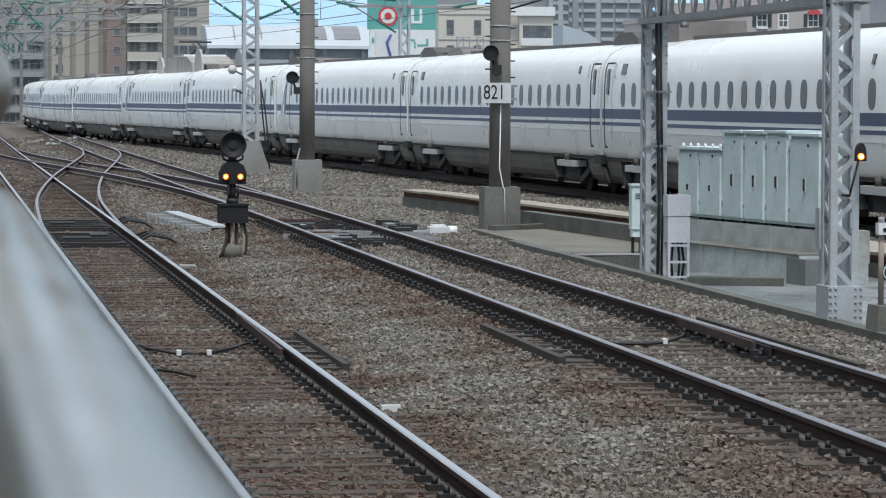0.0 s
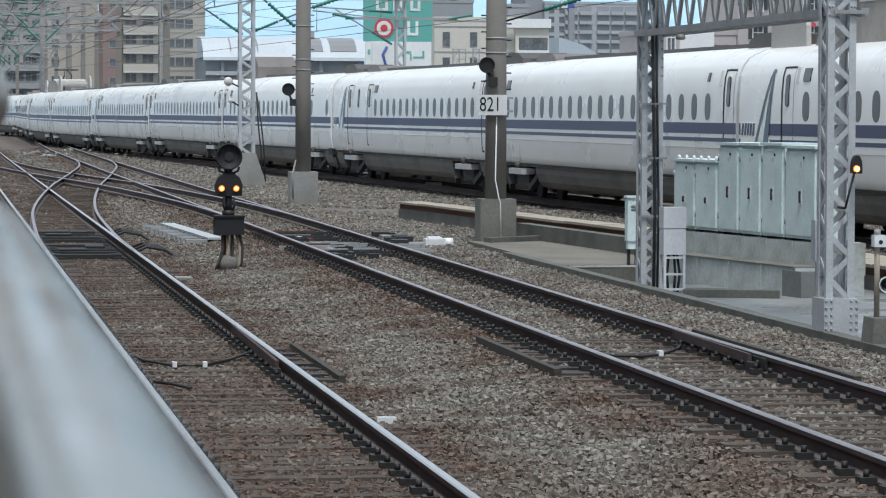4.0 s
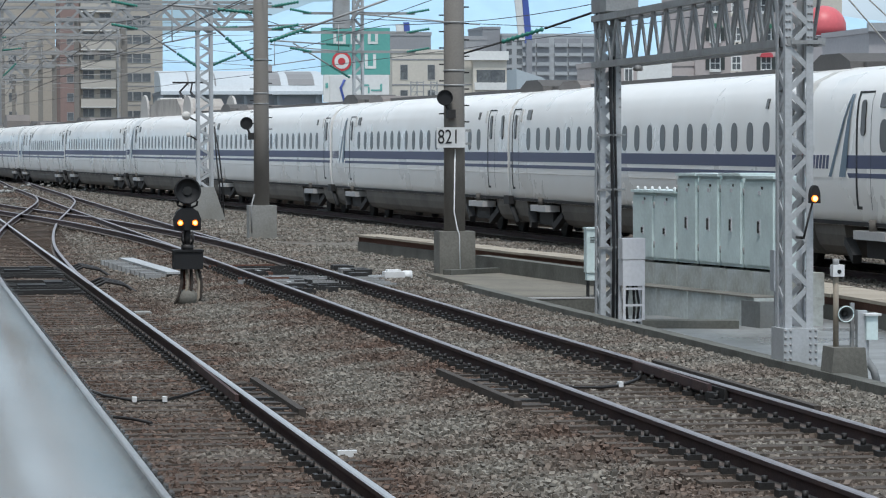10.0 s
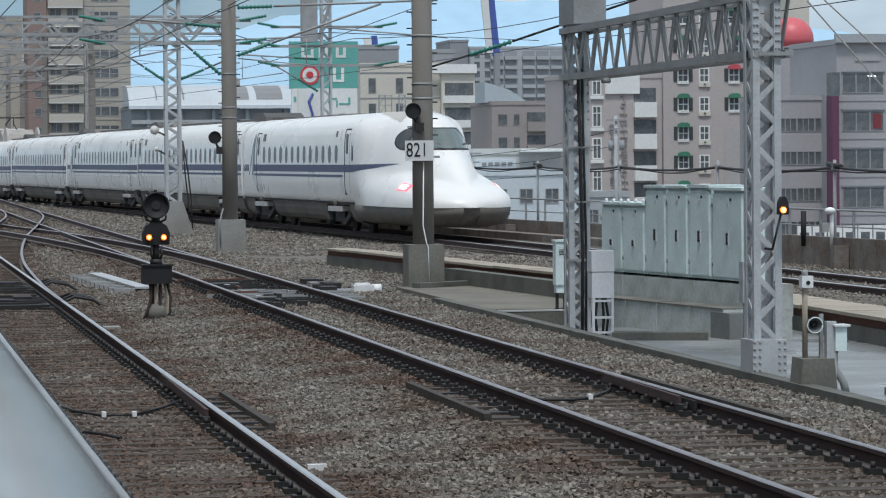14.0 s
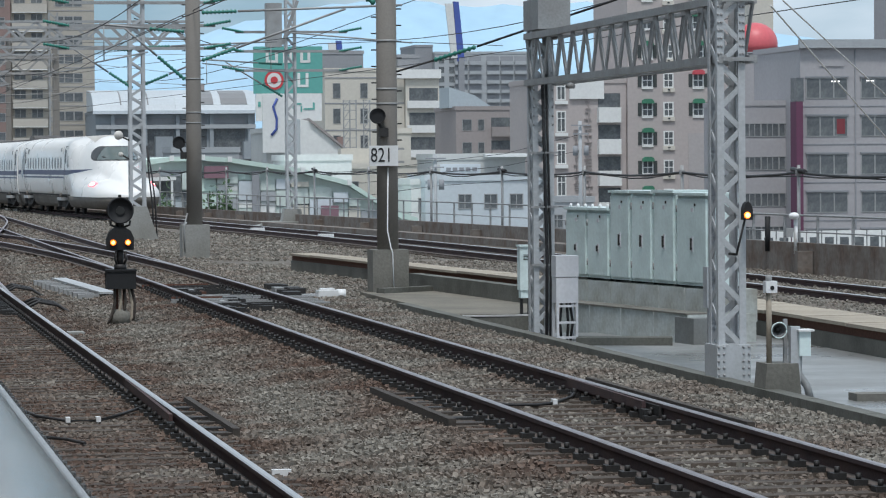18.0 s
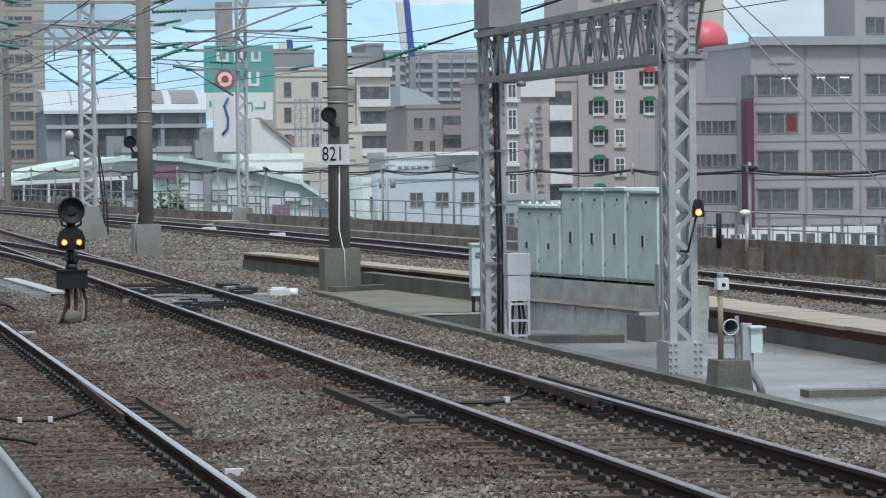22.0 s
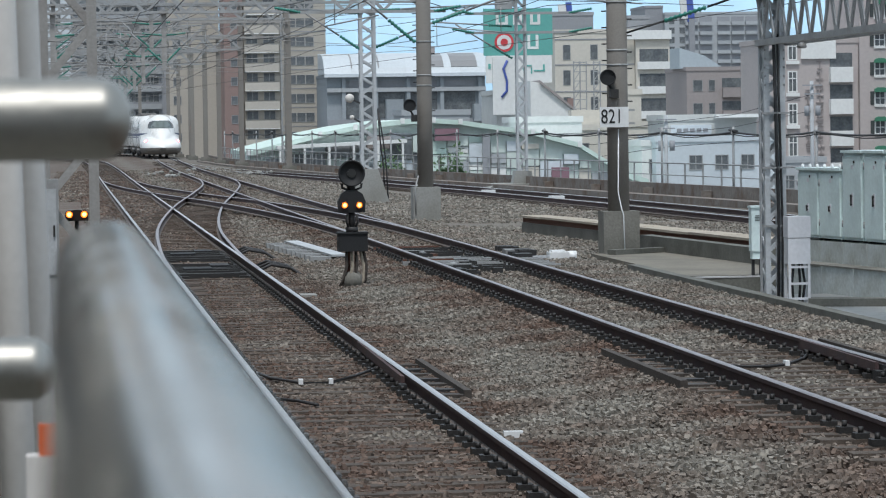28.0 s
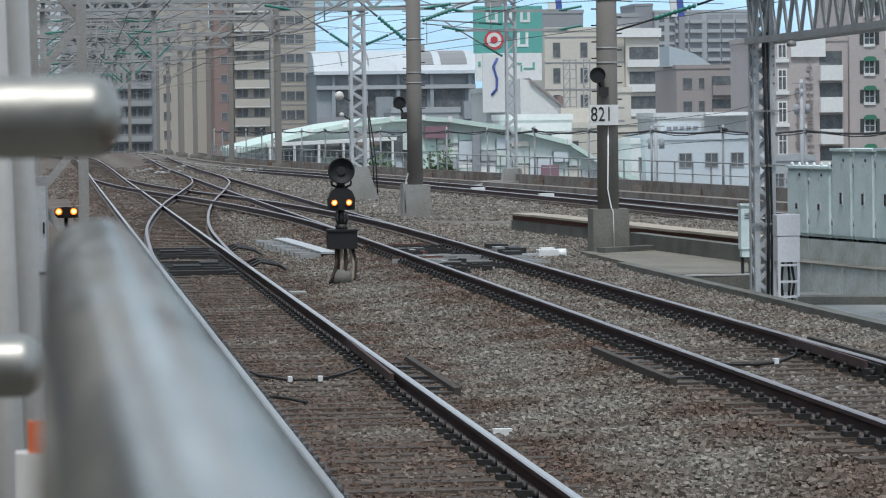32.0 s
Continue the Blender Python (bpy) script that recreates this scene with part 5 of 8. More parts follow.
def rounded_pane(side, w, h, zc, r, proud):
    bm = bmesh.new()
    ring = []
    for cx, cz, a0 in ((w / 2 - r, h / 2 - r, 0), (-w / 2 + r, h / 2 - r, 90), (-w / 2 + r, -h / 2 + r, 180), (w / 2 - r, -h / 2 + r, 270)):
        for a in (0, 30, 60, 90):
            ring.append((cx + r * math.cos(radians(a0 + a)), cz + r * math.sin(radians(a0 + a))))
    f = [bm.verts.new((side * (side_x(zc + z) + proud), y, zc + z)) for y, z in ring]
    b = [bm.verts.new((side * (side_x(zc + z) - 0.03), y, zc + z)) for y, z in ring]
    bm.faces.new(f)
    n = len(ring)
    for i in range(n):
        bm.faces.new((f[i], f[(i + 1) % n], b[(i + 1) % n], b[i]))
    return bm


def frame_ring(side, y0, y1, z0, z1, t, proud):
    bm = bmesh.new()
    # one side of the leaf shuts with a broad dark gap that turns in at its foot; the other is a hairline
    for a0, a1, c0, c1 in ((y1 - t * 1.9, y1, z0, z1), (y0, y0 + t * 0.4, z0, z1), (y1 - 0.30, y1 - t * 1.9, z0, z0 + t), (y0 + t * 0.4, y1 - t * 1.9, z1 - t * 0.7, z1)):
        zs = levels(c0, c1)
        g = [[bm.verts.new((side * (side_x(z) + proud), y, z)) for z in zs] for y in (a0, a1)]
        for i in range(len(zs) - 1):
            bm.faces.new((g[0][i], g[0][i + 1], g[1][i + 1], g[1][i]))
    return bm


PANES = {s: mesh_of("window", rounded_pane(s, 0.44, 0.56, PANE_Z, 0.19, 0.006), M_GLASS) for s in (-1, 1)}
DOORPANES = {s: mesh_of("door_window", rounded_pane(s, 0.23, 0.62, 2.74, 0.10, 0.024), M_GLASS) for s in (-1, 1)}
DISPLAYS = {s: mesh_of("destination_display", rounded_pane(s, 0.46, 0.25, 3.03, 0.03, 0.022), M_GLASS) for s in (-1, 1)}
SMALLBOX = {s: mesh_of("side_lamp", rounded_pane(s, 0.17, 0.19, 3.05, 0.02, 0.022), M_GLASS) for s in (-1, 1)}
GRABS = {s: mesh_of("number_panel", rounded_pane(s, 0.15, 0.32, 3.02, 0.02, 0.02), M_ROOF) for s in (-1, 1)}
SEAMS = {s: mesh_of("door", frame_ring(s, -0.42, 0.42, 1.17, 3.20, 0.055, 0.004), M_BLACK) for s in (-1, 1)}


def bogie(parent, y):
    """A bogie in its dark opening, with a pale box under the sill on either side."""
    bm = bmesh.new()
    for s in (-1, 1):
        bar(bm, (s * 1.05, y - 1.6, 0.55), (s * 1.05, y + 1.6, 0.55), 0.22, 0.3)
        for k in (-1.25, 1.25):
            bar(bm, (s * 0.68, y + k, 0.43), (s * 0.82, y + k, 0.43), 0.86, seg=18)
    box(bm, -1.0, 1.0, y - 0.5, y + 0.5, 0.4, 0.75)
    part("bogie", bm, M_UNDER, parent, "near-black bogie with steel wheels")
    for s in (-1, 1):
        bm = bmesh.new()
        box(bm, min(s * 1.40, s * 1.76), max(s * 1.40, s * 1.76), y - 0.85, y + 0.85, 0.66, 0.81)
        bevel(bm, 0.03)
        cover = part("axle_box_cover", bm, M_BOXPALE, parent, "pale grey box under the sill")
        bm = bmesh.new()
        bar(bm, (s * 1.68, y, 0.81), (s * 1.68, y, 1.0), 0.15, seg=10)
        part("plug", bm, M_SKIRT, cover)
        bm = bmesh.new()
        box(bm, s * 1.50 - 0.04, s * 1.50 + 0.04, y - 0.75, y + 0.75, 0.34, 0.658)
        part("damper", bm, M_UNDER, parent, "dark damper below the box")
        for k in (-1.9, 1.9):
            bm = bmesh.new()
            bar(bm, (s * 1.50, y + k, 0.62), (s * 1.58, y + k * 0.62, 0.30), 0.16)
            part("guard", bm, M_UNDER, parent, "slanting dark guard at the bogie opening")


def side_fittings(car, panes, doors, displays, y0, y1):
    for s in (-1, 1):
        part("blue_stripe", band(s, y0, y1, 1.87, 2.10, 0.004), M_BLUE, car, "broad deep blue stripe")
        part("thin_stripe", band(s, y0, y1, 1.71, 1.79, 0.004), M_BLUE, car, "thin dark blue stripe")
        # a grey strip drawn in place of the crease's shade
        part("crease", band(s, y0, y1, 1.560, 1.580, 0.006), M_ROOF, car, "grey strip painted for the shade of a crease")
        part("sill_line", band(s, y0, y1, 0.885, 0.955, 0.022), M_UNDER, car, "black seam above the skirt")
        for y in panes:
            part("window", PANES[s], None, car, loc=(0, y, 0))
        for y in doors:
            d = part("door", SEAMS[s], None, car, "white sliding door with dark seams", loc=(0, y, 0))
            part("door_window", DOORPANES[s], None, d)
            part("number_panel", GRABS[s], None, car, loc=(0, y - 0.62 if y > 0 else y + 0.68, 0))
        for y in displays:
            part("destination_display", DISPLAYS[s], None, car, loc=(0, y, 0))


def emblem(car, s, y):
    """A slanting two-legged logo shape and a short row of leaning dark bars over the stripe; y is its front."""
    def patch(name, m, pts, proud, label):
        bm = bmesh.new()
        f = [bm.verts.new((s * (side_x(z) + proud), y - q, z)) for q, z in pts]
        b = [bm.verts.new((s * (side_x(z) - 0.02), y - q, z)) for q, z in pts]
        bm.faces.new(f)
        for i in range(len(pts)):
            bm.faces.new((f[i], f[(i + 1) % len(pts)], b[(i + 1) % len(pts)], b[i]))
        part(name, bm, m, car, label)
    def leg(q0, q1, p0, p1, z0=1.72, z1=3.16):
        """A stroke that leans from q0..q1 at its foot to p0..p1 at its head and follows the side's bulge."""
        bm = bmesh.new()
        rows = []
        for z in levels(z0, z1):
            k = (z - z0) / (z1 - z0)
            rows.append([bm.verts.new((s * (side_x(z) + 0.014), y - (a + (b - a) * k), z)) for a, b in ((q0, p0), (q1, p1))])
        for a, b in zip(rows, rows[1:]):
            bm.faces.new((a[0], a[1], b[1], b[0]))
        part("logo_leg", bm, M_LOGO, car, "plain logo stroke in blue-grey")
    patch("logo_field", M_TRAIN, [(0.15, 1.70), (0.15, 2.11), (1.9, 2.11), (2.32, 1.70)], 0.008, "white field of the logo")
    leg(1.20, 1.38, 2.36, 2.43)
    leg(1.80, 2.18, 2.45, 2.52)
    for k in range(5):
        q = 0.22 + 0.20 * k
        patch("logo_bar", M_BLUE, [(q, 1.86), (q + 0.13, 1.86), (q + 0.20, 2.10), (q + 0.07, 2.10)], 0.014, "dark blue logo bar")


def roof_cover(car, y, l, h, w=0.75, mat_=None, label="rounded brown-grey cover on the roof", taper=0.5):
    bm = bmesh.new()
    prism(bm, [(-l / 2, 3.52), (l / 2, 3.52), (l / 2 - 0.10, 3.60 + h * 0.55), (l / 2 - taper, 3.60 + h), (-l / 2 + taper, 3.60 + h), (-l / 2 + 0.10, 3.60 + h * 0.55)], -w, w, "x")
    bevel(bm, min(0.12, h * 0.35), 3)
    part("roof_cover", bm, mat_ or M_LUMP, car, label, loc=(0, y, 0))


def pantograph(car, k):
    """Tall side shields before and behind a long hood; k turns the set round."""
    p = thing("pantograph", "", "")
    p.parent = car
    for y, h in ((11.6, 1.22), (-2.4, 1.0)):
        for s in (-1, 1):
            bm = bmesh.new()
            ring = [(-1.25, 3.45), (1.25, 3.45)] + [(1.0 * math.cos(radians(a)) + 0.25 * math.cos(radians(a)), 3.45 + h * (0.35 + 0.65 * math.sin(radians(a)))) for a in range(10, 171, 20)]
            prism(bm, [(k * y + q, z) for q, z in ring], s * 0.95 - 0.05, s * 0.95 + 0.05, "x")
            part("shield", bm, M_SHIELD, p, "tall rounded grey side shield")
    bm = bmesh.new()
    prism(bm, [(k * q, z) for q, z in ((9.8, 3.5), (9.4, 4.05), (7.6, 4.36), (6.6, 4.40), (0.8, 4.36), (-0.6, 3.9), (-0.9, 3.5))], -1.0, 1.0, "x")
    bevel(bm, 0.10, 2)
    part("hood", bm, M_HOOD2, p, "long beige-grey hood round the pantograph")
    bm = bmesh.new()
    prism(bm, [(k * q, z) for q, z in ((7.0, 4.36), (6.7, 4.47), (5.9, 4.47), (5.4, 4.36))], -1.02, 1.02, "x")
    part("hood_rib", bm, M_ROOF, p, "paler rib over the hood")
    bm = bmesh.new()
    for s in (-1, 1):
        bar(bm, (s * 0.3, k * 3.0, 4.3), (s * 0.25, k * 5.0, 4.72), 0.07)
        bar(bm, (s * 0.25, k * 5.0, 4.72), (s * 0.1, k * 3.4, 5.1), 0.06)
    bar(bm, (-0.8, k * 3.4, 5.12), (0.8, k * 3.4, 5.12), 0.08)
    part("contact_arm", bm, M_DARK, p, "dark folding contact arm")


def middle_car(kind, panto=0, lump=False):
    car = thing("train_car", "white high-speed train car with a blue window stripe", "train car", "cars of the train")
    part("body", shell(-END, END, SECTION), M_TRAIN, car, "glossy white car body")
    for a, b in ((-7.3, 7.3), (-END + 0.05, -11.1), (11.1, END - 0.05)):
        part("skirt", shell(a, b, LOWER[::-1], smooth=False), M_SKIRT, car, "dusty grey skirt")
    bm = bmesh.new()
    box(bm, -0.45, 0.45, -END, END, 3.66, 3.775)
    part("roof_duct", bm, M_DUSK, car, "dark narrow duct along the roof")
    # a low cable head on each end of the roof
    roof_cover(car, END - 2.4, 2.6, 0.26, 0.7)
    roof_cover(car, -END + 1.5, 2.6, 0.36, 0.7, M_DUSK, "low dark cable cover on the roof", 0.7)
    if lump:
        roof_cover(car, 10.2, 2.9, 0.95, 0.8, taper=0.9)
        roof_cover(car, 12.2, 0.5, 0.62, 0.25, M_COVER, "small cream insulator on the roof", 0.1)
    for s in (-1, 1):
        bm = bmesh.new()
        box(bm, min(s * 1.55, s * 1.77), max(s * 1.55, s * 1.77), END - 0.15, END + 0.5, 0.78, 1.0)
        bar(bm, (s * 1.66, END + 0.1, 0.8), (s * 1.60, END - 0.5, 0.30), 0.14, seg=8)
        part("coupling_box", bm, M_UNDER, car, "dark coupling box and hose below the gangway")
    # low and wide: a dark backing that stands in for shade behind the bogies
    bm = bmesh.new()
    box(bm, -1.35, 1.35, -11.6, 11.6, 0.36, 0.87)
    part("underframe", bm, M_UNDER, car)
    bm = bmesh.new()
    prism(bm, [(-1.68, 0.98), (1.68, 0.98), (1.69, 1.9), (1.675, 2.72), (1.62, 3.05), (1.43, 3.40), (1.08, 3.57), (0.0, 3.67), (-1.08, 3.57), (-1.43, 3.40), (-1.62, 3.05), (-1.675, 2.72), (-1.69, 1.9)], END + 0.05, END + 0.29)
    part("gangway_cover", bm, M_GANG, car, "pale grey rubber-edged gangway cover between cars")
    front, rear = 12.1, -12.05
    hi, lo = 10.55, -10.4
    if kind in ("logo", "both_inset"):
        front, hi = 9.25, 8.0
    if kind == "both_inset":
        rear, lo = -10.8, -9.3
    doors, displays = [front, rear], [hi]
    if kind == "vestibule":
        doors, displays, hi = [9.4, 5.75, rear], [4.65], 4.65
    if kind == "blind_end":
        doors, lo = [front], -8.8
    n = round((hi - lo) / PITCH)
    side_fittings(car, [lo + (hi - lo) * i / n for i in range(n + 1)] + ([-11.9] if kind == "blind_end" else []), doors, displays, -END + 0.01, END - 0.01)
    for s in (-1, 1):
        part("side_lamp", SMALLBOX[s], None, car, loc=(0, lo, 0))
        for y in {"both_inset": [-12.1], "vestibule": [7.75]}.get(kind, []):
            part("small_window", DOORPANES[s], None, car, loc=(0, y, 0))
        if kind in ("logo", "both_inset", "vestibule"):
            emblem(car, s, END)
    for y in (-9.2, 9.2):
        bogie(car, y)
    if panto:
        pantograph(car, panto)
    return car


NOSE_LEN = 8.4


def smooth_knots(u, knots):
    """Cubic through knots, flat where the knots are flat."""
    xs, ys = np.array([k[0] for k in knots]), np.array([k[1] for k in knots])
    m = np.gradient(ys, xs)
    i = int(np.clip(np.searchsorted(xs, u) - 1, 0, len(xs) - 2))
    h = xs[i + 1] - xs[i]
    t = (u - xs[i]) / h
    return float((2 * t**3 - 3 * t**2 + 1) * ys[i] + (t**3 - 2 * t**2 + t) * h * m[i] + (-2 * t**3 + 3 * t**2) * ys[i + 1] + (t**3 - t**2) * h * m[i + 1])


# nose, by distance u from its root (m): low broad hull and, on it, the narrow cab
HULL_W = [(0, 1.70), (2, 1.70), (4, 1.69), (5.0, 1.66), (5.8, 1.60), (6.4, 1.53), (7.6, 1.3)]
HULL_Z = [(0, 2.25), (1.0, 2.15), (2, 2.10), (3.5, 2.05), (4.8, 1.96), (5.8, 1.80), (6.4, 1.67), (7.6, 1.4)]
CAB_W = [(0, 1.68), (1.0, 1.56), (2.0, 1.44), (3.0, 1.33), (4.0, 1.19), (4.8, 1.04), (5.6, 0.90), (6.4, 0.72), (7.2, 0.48), (8.4, 0.02)]
CAB_Z = [(0, 3.70), (1.4, 3.70), (2.6, 3.66), (3.4, 3.52), (4.1, 3.26), (4.7, 2.95), (5.3, 2.63), (5.9, 2.36), (6.5, 2.09), (7.2, 1.74), (8.4, 0.9)]
Z_BASE = 0.88


def nose_radius(u, a):
    """Distance of the nose's skin from its axis, at u metres from the root, in the direction a (0 sideways, 90 up)."""
    c, s = abs(math.cos(a)), max(math.sin(a), 0.0)
    def oval(w, h, n):
        return 1.0 / max(((c / max(w, 1e-3)) ** n + (s / max(h, 1e-3)) ** n) ** (1 / n), 1e-6)
    k = min(u / 3.5, 1.0)
    # the last two metres round off to the tip
    q = min(max((u - 6.4) / (NOSE_LEN - 6.4), 0.0), 1.0)
    w = smooth_knots(min(u, 6.4), HULL_W) * (1 - q ** 2.3) ** 0.55
    h = (smooth_knots(min(u, 6.4), HULL_Z) - Z_BASE) * (1 - q ** 1.7) ** 0.55
    hull = oval(w, h, 3.4 - 0.9 * k)
    cab = oval(smooth_knots(u, CAB_W), smooth_knots(u, CAB_Z) - Z_BASE, 3.3 - 1.0 * k)
    p = 18.0
    both = (hull**p + cab**p) ** (1 / p)
    both = min(both, max(hull, cab) * 1.06)
    if u < 2.2:
        lo, hi = 0.0, 4.0
        for _ in range(26):
            r = (lo + hi) / 2
            inside = r * s <= 2.8 and r * c < side_x(Z_BASE + r * s) if r * s < 2.8 else False
            lo, hi = (r, hi) if inside else (lo, r)
        w = u / 2.2
        w = w * w * (3 - 2 * w)
        both = lo * (1 - w) + both * w
    return both


NOSE_ROOT = -END_CAR / 2 + NOSE_LEN


def nose_point(u, a, proud=0.0):
    r = nose_radius(u, a) + proud
    return (r * math.cos(a), NOSE_ROOT - u, Z_BASE + r * math.sin(a))


def nose_patch(u0, u1, a0, a1, nu, na, proud):
    bm = bmesh.new()
    g = [[bm.verts.new(nose_point(u0 + (u1 - u0) * i / nu, a0 + (a1 - a0) * j / na, proud)) for j in range(na + 1)] for i in range(nu + 1)]
    for i in range(nu):
        for j in range(na):
            bm.faces.new((g[i][j], g[i][j + 1], g[i + 1][j + 1], g[i + 1][j])).smooth = True
    return bm


def nose_region(inside, u0, u1, a0, a1, proud, nu=90, na=90):
    """The part of the nose's skin where inside(point, u) holds."""
    bm = bmesh.new()
    def at(i, j):
        return u0 + (u1 - u0) * i / nu, radians(a0 + (a1 - a0) * j / na)
    ok = {}
    for i in range(nu + 1):
        for j in range(na + 1):
            u, a = at(i, j)
            ok[i, j] = inside(nose_point(u, a), u)
    verts = {}
    def vert(c, corners):
        # a corner that lies outside is drawn back onto the outline
        if c not in verts:
            u, a = at(*c)
            if not ok[c]:
                iu, ia = at(*min((k for k in corners if ok[k]), key=lambda k: abs(k[0] - c[0]) + abs(k[1] - c[1])))
                for _ in range(12):
                    mu, ma = (u + iu) / 2, (a + ia) / 2
                    if inside(nose_point(mu, ma), mu):
                        iu, ia = mu, ma
                    else:
                        u, a = mu, ma
            verts[c] = bm.verts.new(nose_point(u, a, proud))
        return verts[c]
    for i in range(nu):
        for j in range(na):
            corners = ((i, j), (i, j + 1), (i + 1, j + 1), (i + 1, j))
            if any(ok[c] for c in corners):
                bm.faces.new([vert(c, corners) for c in corners]).smooth = True
    return bm


def in_screen(p, u, grow=0.0):
    """A band across the front of the cab, rounded where it ends on the sides."""
    return ((p[2] - 2.86) / (0.31 + grow)) ** 2 + (max(0.0, 3.95 - u) / (0.85 + grow * 1.6)) ** 2 < 1.0 and p[2] < 3.13 + grow


def end_car():
    car = thing("train_end_car", "white high-speed train end car with a long duck-bill nose", "train car", "cars of the train")
    tail = END_CAR / 2 - 0.17
    part("body", shell(NOSE_ROOT + 0.005, tail, SECTION), M_TRAIN, car, "glossy white car body")
    part("nose", nose_patch(0, NOSE_LEN - 0.0005, 0, math.pi, 130, 52, 0), M_TRAIN, car, "smooth white duck-bill nose")
    part("windscreen_frame", nose_region(lambda p, u: in_screen(p, u, 0.04), 2.7, 6.3, 32, 148, 0.006), M_BLACK, car, "black rubber frame round the windscreen")
    part("windscreen", nose_region(lambda p, u: in_screen(p, u) and u > 4.02, 2.7, 6.3, 32, 148, 0.012), M_SCREEN, car, "grey-green wraparound windscreen")
    part("quarter_window", nose_region(lambda p, u: in_screen(p, u) and u < 3.96, 2.7, 4.2, 32, 148, 0.012), M_GLASS, car, "dark rounded side part of the windscreen")
    part("roof_patch", nose_patch(0.3, 2.7, radians(72), radians(108), 12, 16, 0.006), M_BEIGE, car, "beige-grey roof panel behind the cab")
    bm = bmesh.new()
    for s in (-1, 1):
        bar(bm, Vector(nose_point(5.55, radians(90 + s * 4), 0.03)), Vector(nose_point(4.5, radians(90 + s * 22), 0.05)), 0.035)
    part("wiper", bm, M_DARK, car)
    first, last = END_CAR / 2 - 4.4, -END_CAR / 2 + 11.0
    for s in (-1, 1):
        mid = radians(90 - s * 67)
        lamp = part("tail_lamp", nose_patch(5.42, 6.22, mid - 0.085, mid + 0.085, 6, 5, 0.012), M_TAIL, car, "glowing red tail lamp")
        part("lamp_core", nose_patch(5.52, 6.02, mid - 0.055, mid + 0.055, 6, 5, 0.022), M_HOT, lamp, "white-hot middle of the tail lamp")
        for i in range(13):
            part("window", PANES[s], None, car, loc=(0, first + (last - first) * i / 12, 0))
        for y in (END_CAR / 2 - 3.3, -END_CAR / 2 + 9.3):
            d = part("door", SEAMS[s], None, car, "white sliding door with dark seams", loc=(0, y, 0))
            part("door_window", DOORPANES[s], None, d)
        part("small_window", DOORPANES[s], None, car, loc=(0, -END_CAR / 2 + 8.5, -0.22))
        part("destination_display", DISPLAYS[s], None, car, loc=(0, first, 0))
        part("side_lamp", SMALLBOX[s], None, car, loc=(0, last, 0))
        part("number_panel", GRABS[s], None, car, loc=(0, last - 0.75, 0))
        part("blue_stripe", band(s, NOSE_ROOT + 0.03, tail, 1.87, 2.10, 0.004), M_BLUE, car, "broad deep blue stripe")
        part("thin_stripe", band(s, NOSE_ROOT + 1.6, tail, 1.71, 1.79, 0.004), M_BLUE, car, "thin dark blue stripe")
        part("sill_line", band(s, NOSE_ROOT + 0.03, tail, 0.885, 0.955, 0.022), M_UNDER, car, "black seam above the skirt")
        emblem(car, s, tail)
        bm = bmesh.new()
        n = 14
        top, low = [], []
        for i in range(n + 1):
            u = 3.9 * i / n
            k = i / n
            for lst, z0, z1 in ((top, 2.10, 2.13), (low, 1.87, 2.12)):
                z = z0 + (z1 - z0) * k
                a = math.atan2(z - Z_BASE, 1.6)
                for _ in range(12):
                    a = math.asin(min((z - Z_BASE) / nose_radius(u, a), 0.99))
                q = nose_point(u, a, 0.006)
                lst.append(bm.verts.new((s * q[0], q[1], q[2])))
        for i in range(n):
            bm.faces.new((top[i], top[i + 1], low[i + 1], low[i]))
        part("stripe_tip", bm, M_BLUE, car, "blue stripe tapering to a point on the nose")
    bm = bmesh.new()
    rows = []
    for i in range(61):
        u = -0.01 + (NOSE_LEN - 0.02) * (1 - (1 - i / 60) ** 1.6)
        q = min(max((u - 6.4) / (NOSE_LEN - 6.4), 0.0), 1.0)
        w = smooth_knots(min(u, 6.4), HULL_W) * (1 - q ** 2.3) ** 0.55
        rows.append([bm.verts.new((s * w * k, NOSE_ROOT - u * b, z)) for s, k, z, b in ((-1, 0.985, 0.89, 1.0), (-1, 0.975, 0.66, 0.99), (-1, 0.90, 0.42, 0.965), (-1, 0.6, 0.32, 0.93), (1, 0.6, 0.32, 0.93), (1, 0.90, 0.42, 0.965), (1, 0.975, 0.66, 0.99), (1, 0.985, 0.89, 1.0))])
    for a, b in zip(rows, rows[1:]):
        for j in range(8):
            bm.faces.new((a[j], a[(j + 1) % 8], b[(j + 1) % 8], b[j])).smooth = j != 7
    bm.faces.new(rows[0])
    bm.faces.new(rows[-1][::-1])
    part("nose_skirt", bm, M_SKIRT, car, "grey snow plough under the nose")
    for a, b in ((NOSE_ROOT + 0.02, NOSE_ROOT + 1.0), (NOSE_ROOT + 4.6, tail - 5.6), (tail - 1.8, tail - 0.05)):
        part("skirt", shell(a, b, LOWER[::-1], smooth=False), M_SKIRT, car, "dusty grey skirt")
    bm = bmesh.new()
    box(bm, -1.2, 1.2, NOSE_ROOT + 0.1, tail - 1.0, 0.45, 0.87)
    part("underframe", bm, M_UNDER, car)
    bogie(car, NOSE_ROOT + 2.8)
    bogie(car, tail - 3.6)
    bm = bmesh.new()
    box(bm, -0.22, 0.22, NOSE_ROOT + 7.0, tail, 3.68, 3.745)
    part("roof_duct", bm, M_LUMP, car, "dark narrow duct along the roof")
    bm = bmesh.new()
